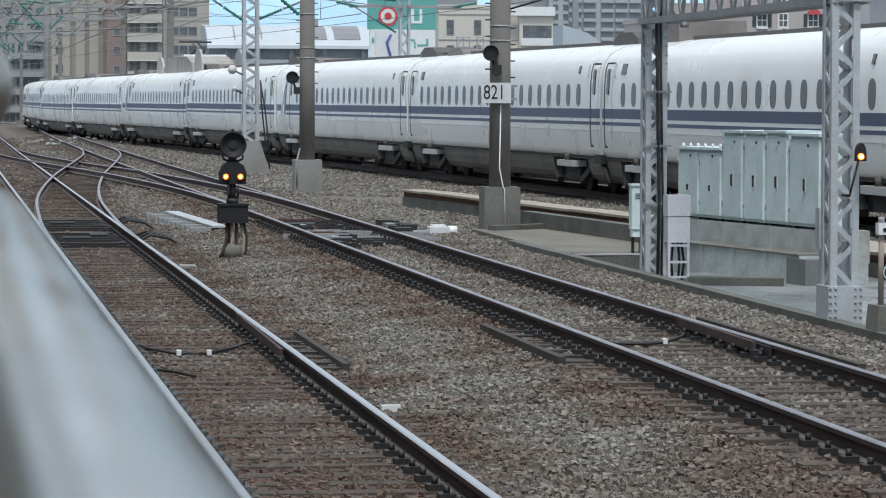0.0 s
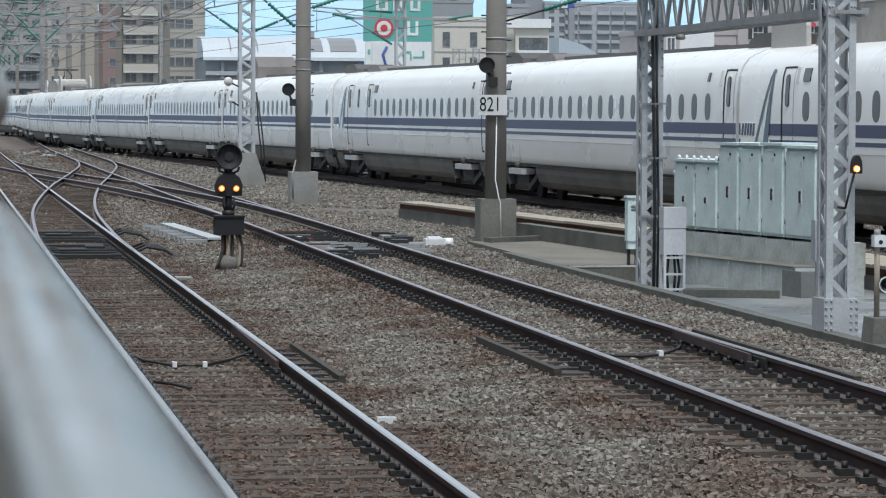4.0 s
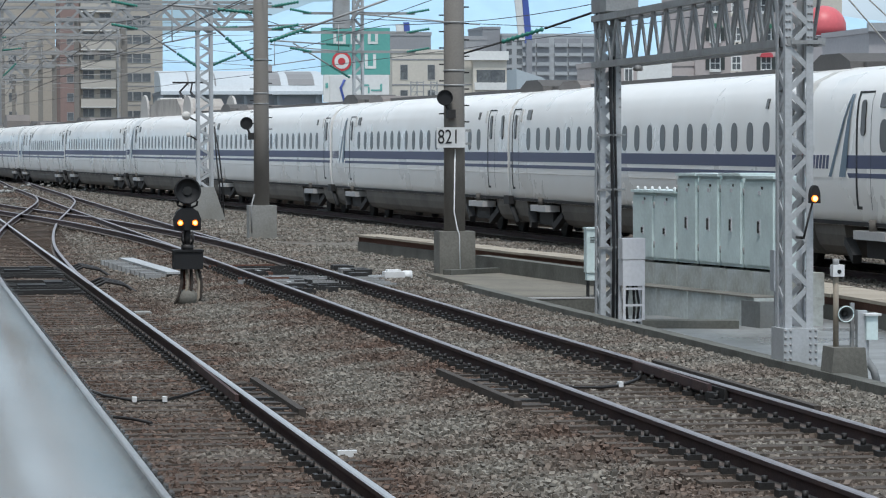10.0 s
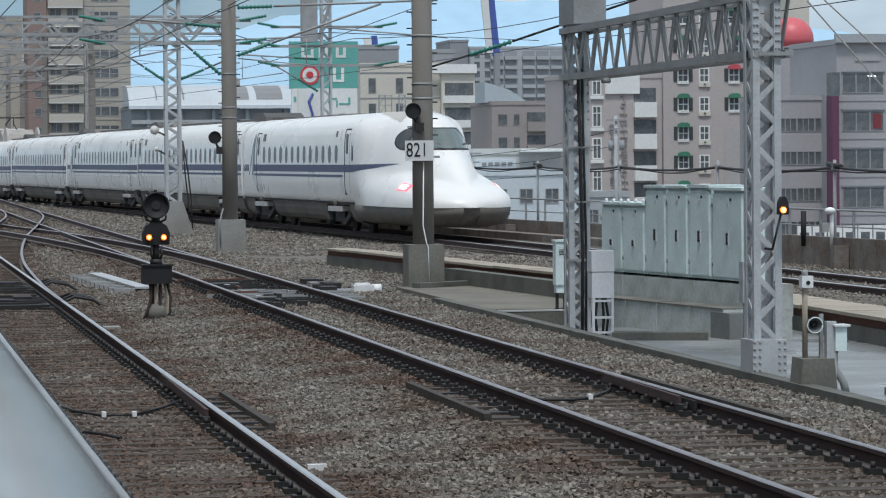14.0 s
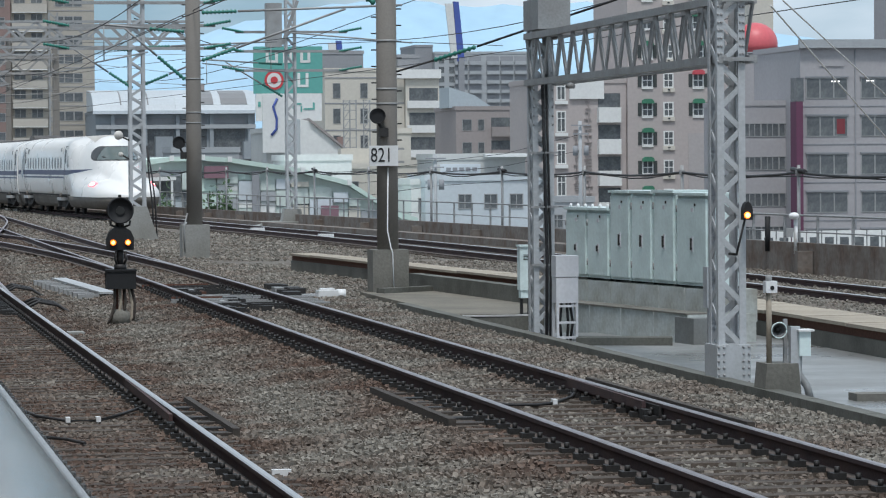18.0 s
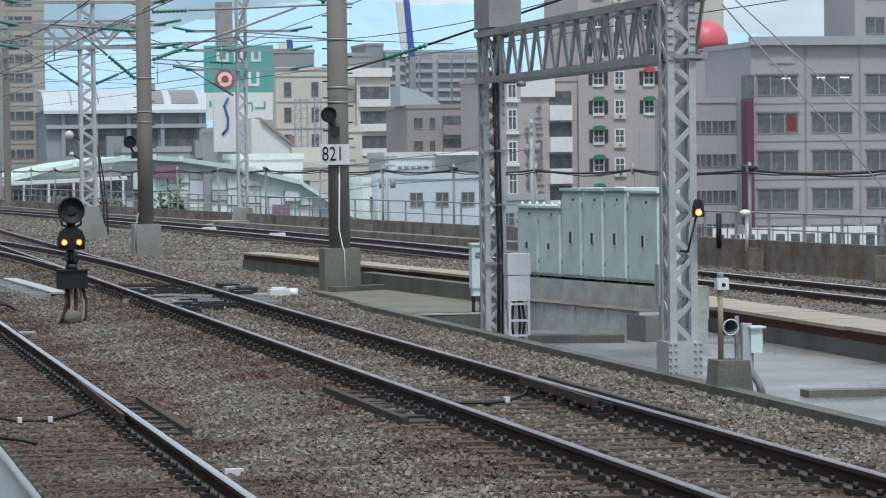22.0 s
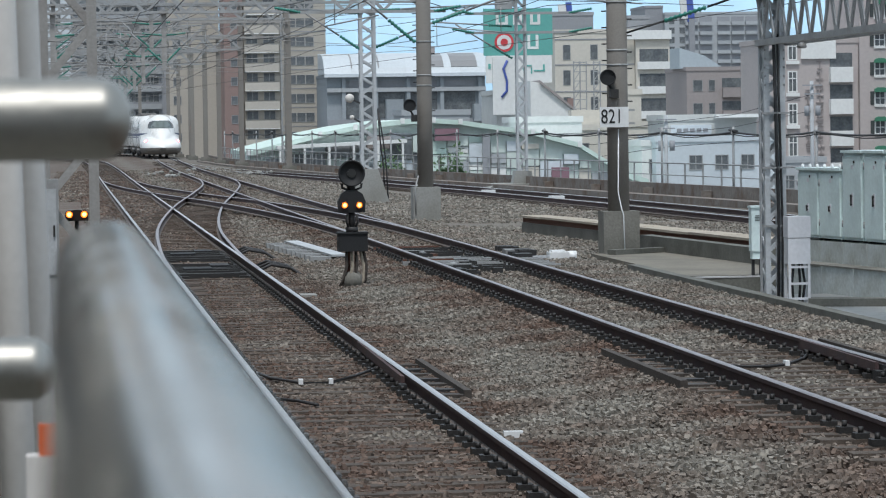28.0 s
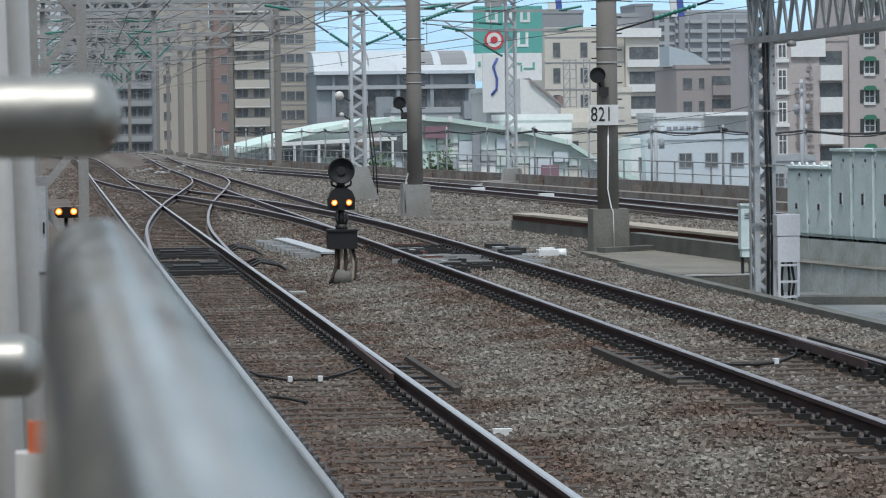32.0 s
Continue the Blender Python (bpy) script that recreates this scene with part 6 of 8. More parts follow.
    prism(bm, [(-1.68, 0.98), (1.68, 0.98), (1.69, 1.9), (1.675, 2.72), (1.62, 3.05), (1.43, 3.40), (1.08, 3.57), (0.0, 3.67), (-1.08, 3.57), (-1.43, 3.40), (-1.62, 3.05), (-1.675, 2.72), (-1.69, 1.9)], tail + 0.05, tail + 0.29)
    part("gangway_cover", bm, M_GANG, car, "pale grey gangway cover between cars")
    return car


TAIL = end_car()
# the cars behind the tail, by kind
KINDS = ("plain", "both_inset", "plain", "logo", "plain", "vestibule", "blind_end", "plain", "logo", "plain", "logo", "plain", "plain", "logo")
MIDDLE, FIRST = [], {}
for i, kind in enumerate(KINDS):
    key = (kind, {3: 1, 10: -1}.get(i, 0), i == 6)
    if key not in FIRST:
        FIRST[key] = middle_car(*key)
        MIDDLE.append(FIRST[key])
    else:
        MIDDLE.append(copy_thing(FIRST[key], Matrix()))
HEAD = copy_thing(TAIL, Matrix())

# where the tail's tip is on the line, in metres from the camera's abreast, by the second
TIP = [(0, -128.7), (3, -80.3), (6, -32.8), (9, 14.9), (11.5, 55.0), (12, 62.7), (13, 78.2), (14, 93.4), (14.5, 100.8), (16.5, 129.2), (18, 150.3), (21, 193.4), (23, 221.7), (25.5, 253.8), (28, 284.8), (30, 309.5), (32, 334.1)]
LINE = np.concatenate(([0.0], np.cumsum(np.hypot(*np.diff(MAIN_PATH, axis=0).T))))
LINE += 80.0 - float(np.interp(80.0, MAIN_PATH[:, 1], LINE))


def on_line(s):
    x, y = float(np.interp(s, LINE, MAIN_PATH[:, 0])), float(np.interp(s, LINE, MAIN_PATH[:, 1]))
    return Vector((x, y, main_height(y)))


def tip_at(t):
    return smooth_knots(t, TIP)


def car_pose(mid, turned=False, back=8.75, ahead=8.75):
    a, b = on_line(mid - back), on_line(mid + ahead)
    d = (b - a).normalized()
    c = a + d * back
    yaw = math.degrees(math.atan2(-d.x, d.y)) + (180 if turned else 0)
    return pose(c.x, c.y, c.z, 0, 0, yaw)


# ---- far buildings ----
def tone(name, col, rough=0.85, spread=0.06, tint=None, scale=0.25, fine=3.0):
    return material(name, col, rough, 0, spread, scale, fine, 0.05, tint, 0.6)


B_TAN = tone("tan_tile_facade", (0.40, 0.37, 0.325))
B_BALC = tone("pale_tan_balcony", (0.46, 0.43, 0.385))
B_BROWN = tone("red_brown_brick_facade", (0.24, 0.17, 0.155))
B_GREY = tone("blue_grey_facade", (0.36, 0.38, 0.40))
# wall colour, also painted on slabs in place of shade
B_GREYD = tone("dark_grey_facade_and_shade", (0.27, 0.28, 0.30))
B_CREAM = tone("cream_rendered_facade", (0.58, 0.55, 0.49))
B_PINK = tone("rose_beige_facade", (0.44, 0.395, 0.385))
B_HOTELG = tone("grey_hotel_render", (0.405, 0.38, 0.38))
B_SHUT = tone("dark_green_black_shutter", (0.05, 0.06, 0.06))
B_OFFICE = tone("mauve_grey_office_facade", (0.355, 0.345, 0.36))
B_WHITE = tone("white_rendered_facade", (0.70, 0.71, 0.70))
B_PALE = tone("pale_grey_render", (0.50, 0.51, 0.50), tint=(0.40, 0.40, 0.385))
B_TAUPE = tone("taupe_tile_facade", (0.30, 0.27, 0.265))
B_PALEG = tone("pale_green_roof_sheet", (0.52, 0.64, 0.59), 0.6)
B_MINT = tone("pale_mint_wall", (0.56, 0.63, 0.60))
B_STAD = tone("grey_stadium_concrete", (0.27, 0.30, 0.325))
B_ROOFP = tone("pale_grey_roof_sheet", (0.46, 0.50, 0.53), 0.55)
B_DOMEROOF = tone("blue_grey_roof_sheet", (0.40, 0.46, 0.50), 0.55)
B_VAULT = tone("brown_grey_vault_glazing", (0.22, 0.22, 0.225), 0.4)
B_SHELL = tone("pale_blue_roof_shell", (0.55, 0.60, 0.64), 0.5)
# glass paled in its colour for haze; also painted on shaded recesses
B_PANE = material("hazed_glass_and_recess_shade", (0.095, 0.105, 0.115), 0.25, 0, 0.25, 0.8, 4, 0.0, (0.175, 0.19, 0.195), 0.7)
B_PURPLE = tone("plum_painted_pier", (0.125, 0.045, 0.085))
B_PLUM = tone("faded_plum_hoarding", (0.24, 0.14, 0.17))
B_REDDOME = tone("coral_red_dome", (0.66, 0.13, 0.15), 0.45)
# haze is mixed into this green, which is paler than the paint
B_GREENSIGN = tone("sea_green_billboard", (0.12, 0.39, 0.35), 0.5)
B_AWNG = tone("green_awning_cloth", (0.05, 0.19, 0.12))
B_AWNR = tone("red_awning_cloth", (0.50, 0.08, 0.10))
B_SIGNRED = tone("red_sign_paint", (0.55, 0.05, 0.06), 0.5)
B_DIMRED = tone("dull_red_panel", (0.20, 0.035, 0.045), 0.4)
B_SIGNBLUE = tone("blue_sign_paint", (0.06, 0.10, 0.35), 0.5)
# the blue of distance haze is put into the hills' base colour
B_HILL = tone("haze_toned_hill", (0.36, 0.53, 0.66), 1.0, 0.06, (0.31, 0.48, 0.62), 0.004, 0.03)
# leaf green lightened in the colour itself to stand in for haze
B_TREE = material("haze_paled_leaves", (0.10, 0.16, 0.085), 0.9, 0, 0.3, 0.8, 8, 0.2, island=0.4)
GROUND_Z = -8.0


def building(name, label, x0, x1, y, depth, top, mat_, z0=GROUND_Z):
    """A block of wall with a parapet, its front at y; children are given in world metres from its base."""
    t = thing(name, label, "building", "", ((x0 + x1) / 2, y, z0))
    w, h = (x1 - x0) / 2, top - z0
    bm = bmesh.new()
    box(bm, -w, w, 0, depth, 0, h)
    part("wall", bm, mat_, t)
    bm = bmesh.new()
    for a, b, c, d in ((-w - 0.1, w + 0.1, -0.1, 0.25), (-w - 0.1, w + 0.1, depth - 0.25, depth + 0.1), (-w - 0.1, -w + 0.25, 0.25, depth - 0.25), (w - 0.25, w + 0.1, 0.25, depth - 0.25)):
        box(bm, a, b, c, d, h - 0.05, h + 0.45)
    part("roof_parapet", bm, mat_, t)
    t["origin"] = ((x0 + x1) / 2, y, z0)
    return t


FRAMES = {}


def ring_frame(w, h, f, proud):
    """A window frame as one connected ring."""
    bm = bmesh.new()
    loops = []
    for k, y in ((f, 0.0), (f, -proud), (0.0, -proud), (0.0, 0.0)):
        loops.append([bm.verts.new((sx * (w / 2 + k), y, sz * (h / 2 + k))) for sx, sz in ((-1, -1), (1, -1), (1, 1), (-1, 1))])
    for a, b in zip(loops, loops[1:]):
        for i in range(4):
            bm.faces.new((a[i], a[(i + 1) % 4], b[(i + 1) % 4], b[i]))
    return bm


def window(t, x, z, w, h, frame_mat=None, panes=2, name="window", proud=0.06):
    """One window at world x and z on the front of t: frame, pane and glazing bars."""
    ox, oy, oz = t["origin"]
    key = (round(w, 2), round(h, 2), frame_mat.name if frame_mat else "", panes, proud)
    if key not in FRAMES:
        pane = bmesh.new()
        box(pane, -w / 2, w / 2, -0.02, 0.0, -h / 2, h / 2)
        bars = bmesh.new()
        box(bars, -0.04, 0.04, -proud * 0.8, -0.02, -h / 2, h / 2)
        FRAMES[key] = (mesh_of(name, ring_frame(w, h, 0.14 if frame_mat else 0.07, proud), frame_mat or M_GALVD), mesh_of("pane", pane, B_PANE), mesh_of("mullion", bars, frame_mat or M_GALVD))
    a, b, c = FRAMES[key]
    ob = part(name, a, None, t, loc=(x - ox, 0, z - oz))
    part("pane", b, None, ob)
    for i in range(1, panes):
        part("mullion", c, None, ob, loc=(-w / 2 + w * i / panes, 0, 0))
    return ob


def block(t, name, x0, x1, z0, z1, out, mat_, back=0.0, label=""):
    """A slab on the front of t that stands out by out metres."""
    ox, oy, oz = t["origin"]
    bm = bmesh.new()
    box(bm, x0 - ox, x1 - ox, -out, back, z0 - oz, z1 - oz)
    return part(name, bm, mat_, t, label)


def hotel():
    t = building("hotel", "rose-beige hotel with white windows and small awnings", 83.4, 95.3, 350, 16, 23.0, B_PINK)
    ox, oy, oz = t["origin"]
    # a plainer, greyer face below the outer windows
    block(t, "grey_render", 90.0, 95.3, GROUND_Z, 5.2, 0.06, B_HOTELG, label="plain grey rendered face")
    for r in range(-2, 7):
        z = 1.62 + 3.07 * r
        for x in (85.55, 91.1) if r > 1 else (85.55,):
            window(t, x, z, 0.95, 1.25, B_WHITE)
            block(t, "transom", x - 0.47, x + 0.47, z - 0.05, z + 0.05, 0.05, B_WHITE)
            block(t, "window_sill", x - 0.62, x + 0.62, z - 0.92, z - 0.78, 0.14, B_WHITE)
            for s in (-1, 1):
                block(t, "shutter", x + s * 0.84 - 0.2, x + s * 0.84 + 0.2, z - 0.7, z + 0.7, 0.07, B_SHUT, label="dark shutter")
            bm = bmesh.new()
            ring = [(-0.66 * math.cos(radians(a)), 0.50 * min(1.0, 1.4 * math.sin(radians(a)))) for a in range(0, 181, 30)]
            prism(bm, [(x - ox + p, z - oz + 0.62 + q) for p, q in ring], -0.6, 0.0)
            part("awning", bm, B_AWNR if r in (3, 6) else B_AWNG, t, "red cloth awning" if r in (3, 6) else "green cloth awning")
        window(t, 87.85, z, 0.85, 1.3, B_WHITE)
        block(t, "transom", 87.43, 88.27, z - 0.05, z + 0.05, 0.05, B_WHITE)
        block(t, "sill_box", 87.2, 88.5, z - 1.25, z - 0.80, 0.2, B_CREAM, label="stone sill box")
        block(t, "bracket", 87.75, 87.98, z - 1.05, z - 0.9, 0.28, B_SHUT)
    t = building("hotel_wing", "rose-beige hotel wing with white balconies", 73.6, 83.35, 350.5, 14, 10.6, B_PINK)
    ox, oy, oz = t["origin"]
    block(t, "cornice", 77.2, 80.9, 8.9, 10.9, 0.3, B_WHITE, label="white cornice")
    for r in range(5):
        z = 8.55 - 3.35 * r
        # no hollow here: the recess's shade is a dark slab on the wall
        block(t, "balcony_recess", 80.3, 82.7, z - 0.55, z + 0.95, 0.05, B_PANE, label="dark slab painted for the shaded recess behind the balcony")
        block(t, "balcony", 80.2, 82.6, z - 2.15, z - 0.55, 0.95, B_WHITE, label="white balcony front")
        zw = 9.9 - 3.38 * r
        window(t, 76.3, zw, 0.75, 2.0, B_WHITE)
        block(t, "transom", 75.93, 76.67, zw + 0.3, zw + 0.4, 0.05, B_WHITE)
        block(t, "window_sill", 75.6, 77.0, zw - 1.55, zw - 1.18, 0.25, B_WHITE)
    # relief lettering that cannot be read, a few bars for each character
    rng = random.Random(4)
    for x, top, low, size in ((79.2, 8.6, -2.6, 0.9), (77.9, 5.4, -0.6, 0.62)):
        z = top
        while z > low:
            bm = bmesh.new()
            for k in (0.38, 0.0, -0.38):
                w = rng.uniform(0.25, 0.46) * size
                c = rng.uniform(-0.1, 0.1) * size
                if rng.random() < 0.65:
                    box(bm, x + c - w - ox, x + c + w - ox, -0.14, 0, z + k * size - 0.07 * size - oz, z + k * size + 0.07 * size - oz)
                else:
                    box(bm, x + c - 0.08 * size - ox, x + c + 0.08 * size - ox, -0.14, 0, z + k * size - 0.34 * size - oz, z + k * size + 0.30 * size - oz)
            part("sign_character", bm, B_TAUPE, t, "bars of relief lettering")
            z -= 1.2 * size


def offices():
    t = building("office_block", "mauve-grey office block with long window bands", 84.9, 90.4, 310, 14, 7.5, B_OFFICE)
    for z in (5.15, 2.0, -1.45, -4.6):
        for i in range(3):
            window(t, 85.9 + 1.75 * i, z, 1.60, 1.15, None, 3, "window")
    t = building("office_tower", "grey office building with grouped windows", 89.2, 107.0, 305, 16, 12.6, B_OFFICE)
    block(t, "roof_slab", 89.0, 107.2, 12.7, 13.5, 0.6, B_GREY, label="projecting roof slab")
    block(t, "sign_board", 91.0, 93.4, 11.0, 11.9, 0.1, B_OFFICE, label="faded blank sign board")
    for z in (8.95, 5.40, 1.85, -1.7, -5.2):
        for x in (91.75, 97.05, 102.35):
            for k in range(3):
                window(t, x - 1.33 + 1.33 * k, z, 1.2, 1.75, None, 1)
            block(t, "lintel", x - 2.1, x + 2.1, z + 1.0, z + 1.15, 0.15, B_GREYD)
        block(t, "floor_band", 89.2, 107.0, z - 1.7, z - 1.62, 0.05, B_GREYD)
    ox, oy, oz = t["origin"]
    for x, z in ((92.6, 9.55), (96.0, 9.6), (98.3, 9.6)):
        bm = bmesh.new()
        box(bm, x - 0.4 - ox, x + 0.4 - ox, -0.05, -0.022, z - oz, z + 0.10 - oz)
        part("strip_light", bm, glow("cool_strip_light", (1, 1, 1), 1.6), t, "lit ceiling strip light seen through the window")
    block(t, "red_panel", 92.7, 93.5, 4.7, 6.1, 0.03, B_DIMRED, label="red panel in a window")
    for x in (94.5, 99.8):
        block(t, "down_pipe", x - 0.06, x + 0.06, -8, 12.6, 0.12, B_GREYD)
    p = thing("plum_pier", "plum-red pier between two office buildings", "pier", "", (88.55, 303, GROUND_Z))
    bm = bmesh.new()
    box(bm, -0.32, 0.32, 0, 2, 0, 15.7)
    part("shaft", bm, B_PURPLE, p)
    bm = bmesh.new()
    box(bm, -0.32, 0.42, 0.1, 1.9, 15.71, 17.9)
    part("glass_top", bm, B_PANE, p, "dark glazed box on the pier")
    t = building("stair_tower", "grey stair tower over the office building", 104.9, 114.0, 322, 10, 22.0, B_OFFICE)
    for z in (11.8, 15.2, 18.6):
        for k in range(3):
            window(t, 107.0 + 2.2 * k, z, 1.9, 1.6, None, 2)


def dome_turret():
    t = thing("dome_turret", "coral-red dome on a square grey turret", "turret", "", (98.1, 352.5, 7.35))
    bm = bmesh.new()
    box(bm, -2.0, 2.0, -2, 2, -16.1, 6.4)
    part("turret", bm, B_OFFICE, t)
    bm = bmesh.new()
    lathe(bm, [(2.4, 6.5), (2.4, 7.4)] + [(2.4 * math.cos(radians(a)), 7.4 + 2.3 * math.sin(radians(a))) for a in range(9, 90, 9)] + [(0.05, 9.72)], 24)
    part("dome", bm, B_REDDOME, t, "ribbed coral-red dome")
    bm = bmesh.new()
    lathe(bm, [(2.45, 6.3), (2.45, 6.5)], 24)
    part("rim", bm, B_GREYD, t)
    for x, z in ((0.4, 4.2), (0.9, 0.6)):
        bm = bmesh.new()
        box(bm, x, x + 0.8, -2.06, -2, z, z + 1.2)
        part("window", bm, B_PANE, t)
    t = building("pale_tower", "pale rose slab tower behind the dome", 107.3, 110.2, 388, 8, 32, B_CREAM)


hotel()
offices()
dome_turret()


def apartments():
    t = building("apartment_tower", "grey apartment tower with stacked balconies", 125.4, 145.5, 700, 20, 25.0, B_GREY)
    for r in range(12):
        z = 23.6 - 1.98 * r
        for k in range(5):
            x = 129.6 + 3.0 * k + (0.8 if k > 1 else 0)
            block(t, "balcony", x, x + 2.7, z - 0.95, z - 0.22, 0.8, B_GREY)
            # a flat dark slab painted for the shade over the balcony
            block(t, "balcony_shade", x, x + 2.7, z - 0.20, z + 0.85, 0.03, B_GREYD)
        for k in range(2):
            window(t, 126.8 + 2.2 * k, z, 1.1, 1.2, None, 1)
    t = building("apartment_wing", "dark grey wing of the apartment tower", 121.5, 125.3, 702, 18, 26.5, B_GREYD)
    t = building("taupe_flats", "taupe block of flats with wide balconies", 77.9, 87.2, 420, 15, 8.9, B_TAUPE)
    for r in range(5):
        z = 7.0 - 2.9 * r
        block(t, "balcony", 82.4, 87.0, z - 1.5, z - 0.3, 0.7, B_TAUPE)
        # dark slab in place of the shade over the balcony
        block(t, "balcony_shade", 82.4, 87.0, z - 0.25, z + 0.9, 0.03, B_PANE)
        window(t, 79.3, z, 1.1, 1.3, None, 1)
        window(t, 81.1, z, 0.7, 1.3, None, 1)
    ox, oy, oz = t["origin"]
    bm = bmesh.new()
    prism(bm, [(77.4 - ox, 9.2 - oz), (83.0 - ox, 9.2 - oz), (80.6 - ox, 10.8 - oz), (77.4 - ox, 11.8 - oz)], 2.0, 9.0)
    part("glazed_roof", bm, B_DOMEROOF, t, "sloping glazed roof")
    t = building("cream_block", "cream office building with strip balconies", 65.6, 76.4, 450, 16, 14.6, B_CREAM)
    for z in (12.0, 8.6, 5.0, 1.4):
        for x in (67.2, 70.9, 73.2):
            window(t, x, z, 0.9, 1.9, None, 1)
        block(t, "floor_line", 65.6, 76.4, z + 1.65, z + 1.8, 0.06, B_GREYD)
    t = building("cream_wing", "cream office wing with glazed balcony bands", 76.45, 81.0, 449, 14, 13.6, B_CREAM)
    block(t, "cornice", 75.0, 81.2, 13.6, 14.8, 0.5, B_WHITE)
    for z in (11.2, 7.9, 4.6, 1.3):
        block(t, "balcony_glazing", 76.9, 80.8, z - 0.6, z + 1.1, 0.05, B_PANE)
        block(t, "balcony_band", 76.6, 81.0, z - 1.6, z - 0.6, 0.5, B_WHITE, label="white balcony band")
    t = building("roof_house", "dark plant house on the roof", 76.6, 79.5, 456, 5, 16.6, B_GREYD, 13.6)
    t = building("roof_room", "grey roof room behind the billboard", 67.0, 74.0, 470, 6, 17.6, B_GREYD, 14.6)
    # the left side of the view, beyond the station throat
    # the towers' unseen upper storeys are added to darken the handrail's reflections
    t = building("tan_apartments", "tan apartment tower with rows of dark windows", 33.2, 40.3, 520, 18, 46.0, B_TAN)
    for r in range(11):
        z = 27.2 - 2.9 * r
        for x in (35.0, 36.4, 37.8):
            window(t, x, z, 1.2, 1.3, None, 1)
        block(t, "floor_line", 33.2, 40.3, z - 1.4, z - 1.3, 0.05, B_GREYD)
    t = building("balcony_tower", "tan tower with white balconies beside brown brick", 27.6, 33.1, 519, 16, 46.0, B_TAN)
    for r in range(11):
        z = 27.0 - 2.9 * r
        block(t, "balcony", 27.7, 33.0, z - 1.4, z - 0.2, 1.0, B_BALC)
        block(t, "balcony_rim", 27.7, 33.0, z - 1.52, z - 1.41, 1.05, B_WHITE)
        for k in range(2):
            window(t, 28.9 + 2.6 * k, z + 0.6, 1.6, 1.2, None, 2)
    t = building("brick_tower", "red-brown brick apartment tower", 24.6, 27.5, 518, 14, 46.0, B_BROWN)
    for r in range(11):
        window(t, 26.1, 27.0 - 2.9 * r, 0.9, 1.2, None, 1)
    t = building("grey_slab", "grey slab block behind the masts", 16.5, 24.4, 530, 14, 24.0, B_TAN)
    for r in range(9):
        window(t, 17.8, 21.4 - 2.9 * r, 1.1, 1.3, None, 1)
    t = building("far_block", "pale block with dark window bands", 1.6, 18.2, 560, 14, 30.0, B_GREYD)
    for r in range(12):
        z = 27.6 - 2.9 * r
        block(t, "balcony", 1.8, 16.2, z - 1.5, z - 0.6, 0.7, B_GREY)
        for k in range(6):
            window(t, 4.4 + 2.1 * k, z + 0.4, 1.7, 1.3, None, 2)
    # its unseen height is added, too, for the handrail's reflections
    t = building("left_block", "grey building at the end of the line", -24.0, 1.5, 540, 14, 58.0, B_SHELL)
    for r in range(9):
        for k in range(9):
            window(t, -22.5 + 2.7 * k, 23.0 - 2.9 * r, 1.5, 1.3, None, 2)


apartments()


def billboard():
    t = building("billboard_building", "white building that carries a large billboard", 42.4, 47.9, 331, 12, 5.4, B_PALE)
    b = thing("billboard", "sea-green and white rooftop billboard", "billboard", "", (44.5, 330, 3.5))
    bm = bmesh.new()
    box(bm, -3.4, 3.4, 0, 0.4, 5.7, 10.3)
    part("green_panel", bm, B_GREENSIGN, b)
    bm = bmesh.new()
    box(bm, -3.2, 3.3, 0, 0.4, 3.0, 5.69)
    part("white_panel", bm, B_WHITE, b)
    bm = bmesh.new()
    box(bm, -2.6, -0.35, -0.3, -0.02, -0.1, 5.6)
    part("banner", bm, B_WHITE, b, "tall white banner with a blue curve")
    bm = bmesh.new()
    tube(bm, [(-1.15, -0.34, 5.2), (-1.55, -0.34, 4.4), (-1.2, -0.34, 3.2), (-1.25, -0.34, 2.2), (-1.75, -0.34, 1.6)], 0.13, 6)
    part("blue_curve", bm, B_SIGNBLUE, b)
    for x0, x1, z0, z1 in ((-2.2, -1.0, 8.7, 9.7), (-0.5, 0.4, 8.7, 9.7), (1.2, 2.2, 8.7, 9.7), (0.9, 2.0, 6.3, 7.7)):
        bm = bmesh.new()
        box(bm, x0, x1, -0.05, 0, z0, z0 + 0.25)
        box(bm, x0, x0 + 0.28, -0.05, 0, z0 + 0.26, z1)
        box(bm, x1 - 0.28, x1, -0.05, 0, z0 + 0.26, z1)
        part("logo_shape", bm, B_WHITE, b, "plain white logo shape")
    m = Matrix.Translation((-1.4, -0.02, 7.0)) @ Matrix.Rotation(radians(90), 4, "X")
    for r, mm, lab in ((0.95, B_SIGNRED, "red disc"), (0.72, B_WHITE, "white ring"), (0.36, B_SIGNRED, "red centre")):
        bm = bmesh.new()
        lathe(bm, [(r, 0), (r, 0.06 + (1 - r) * 0.1)], 24, m=m)
        part("logo_disc", bm, mm, b, lab)
    for x0, x1, z0, z1 in ((-3.0, -2.75, 4.4, 4.9), (0.4, 1.3, 4.6, 4.75), (0.4, 0.55, 4.2, 4.6), (1.5, 2.6, 4.1, 4.25), (2.4, 2.6, 4.25, 4.8), (1.2, 1.35, 3.9, 4.5), (-0.05, 0.1, 1.3, 1.45)):
        bm = bmesh.new()
        box(bm, x0, x1, -0.05, 0, z0, z1)
        part("lettering_bar", bm, B_GREENSIGN, b)
    for x in (-3.0, -1.0, 1.0, 3.0):
        bm = bmesh.new()
        bar(bm, (x, 0.9, 3.2), (x, 0.9, 10.2), 0.2)
        part("strut", bm, M_GALVD, b)


billboard()


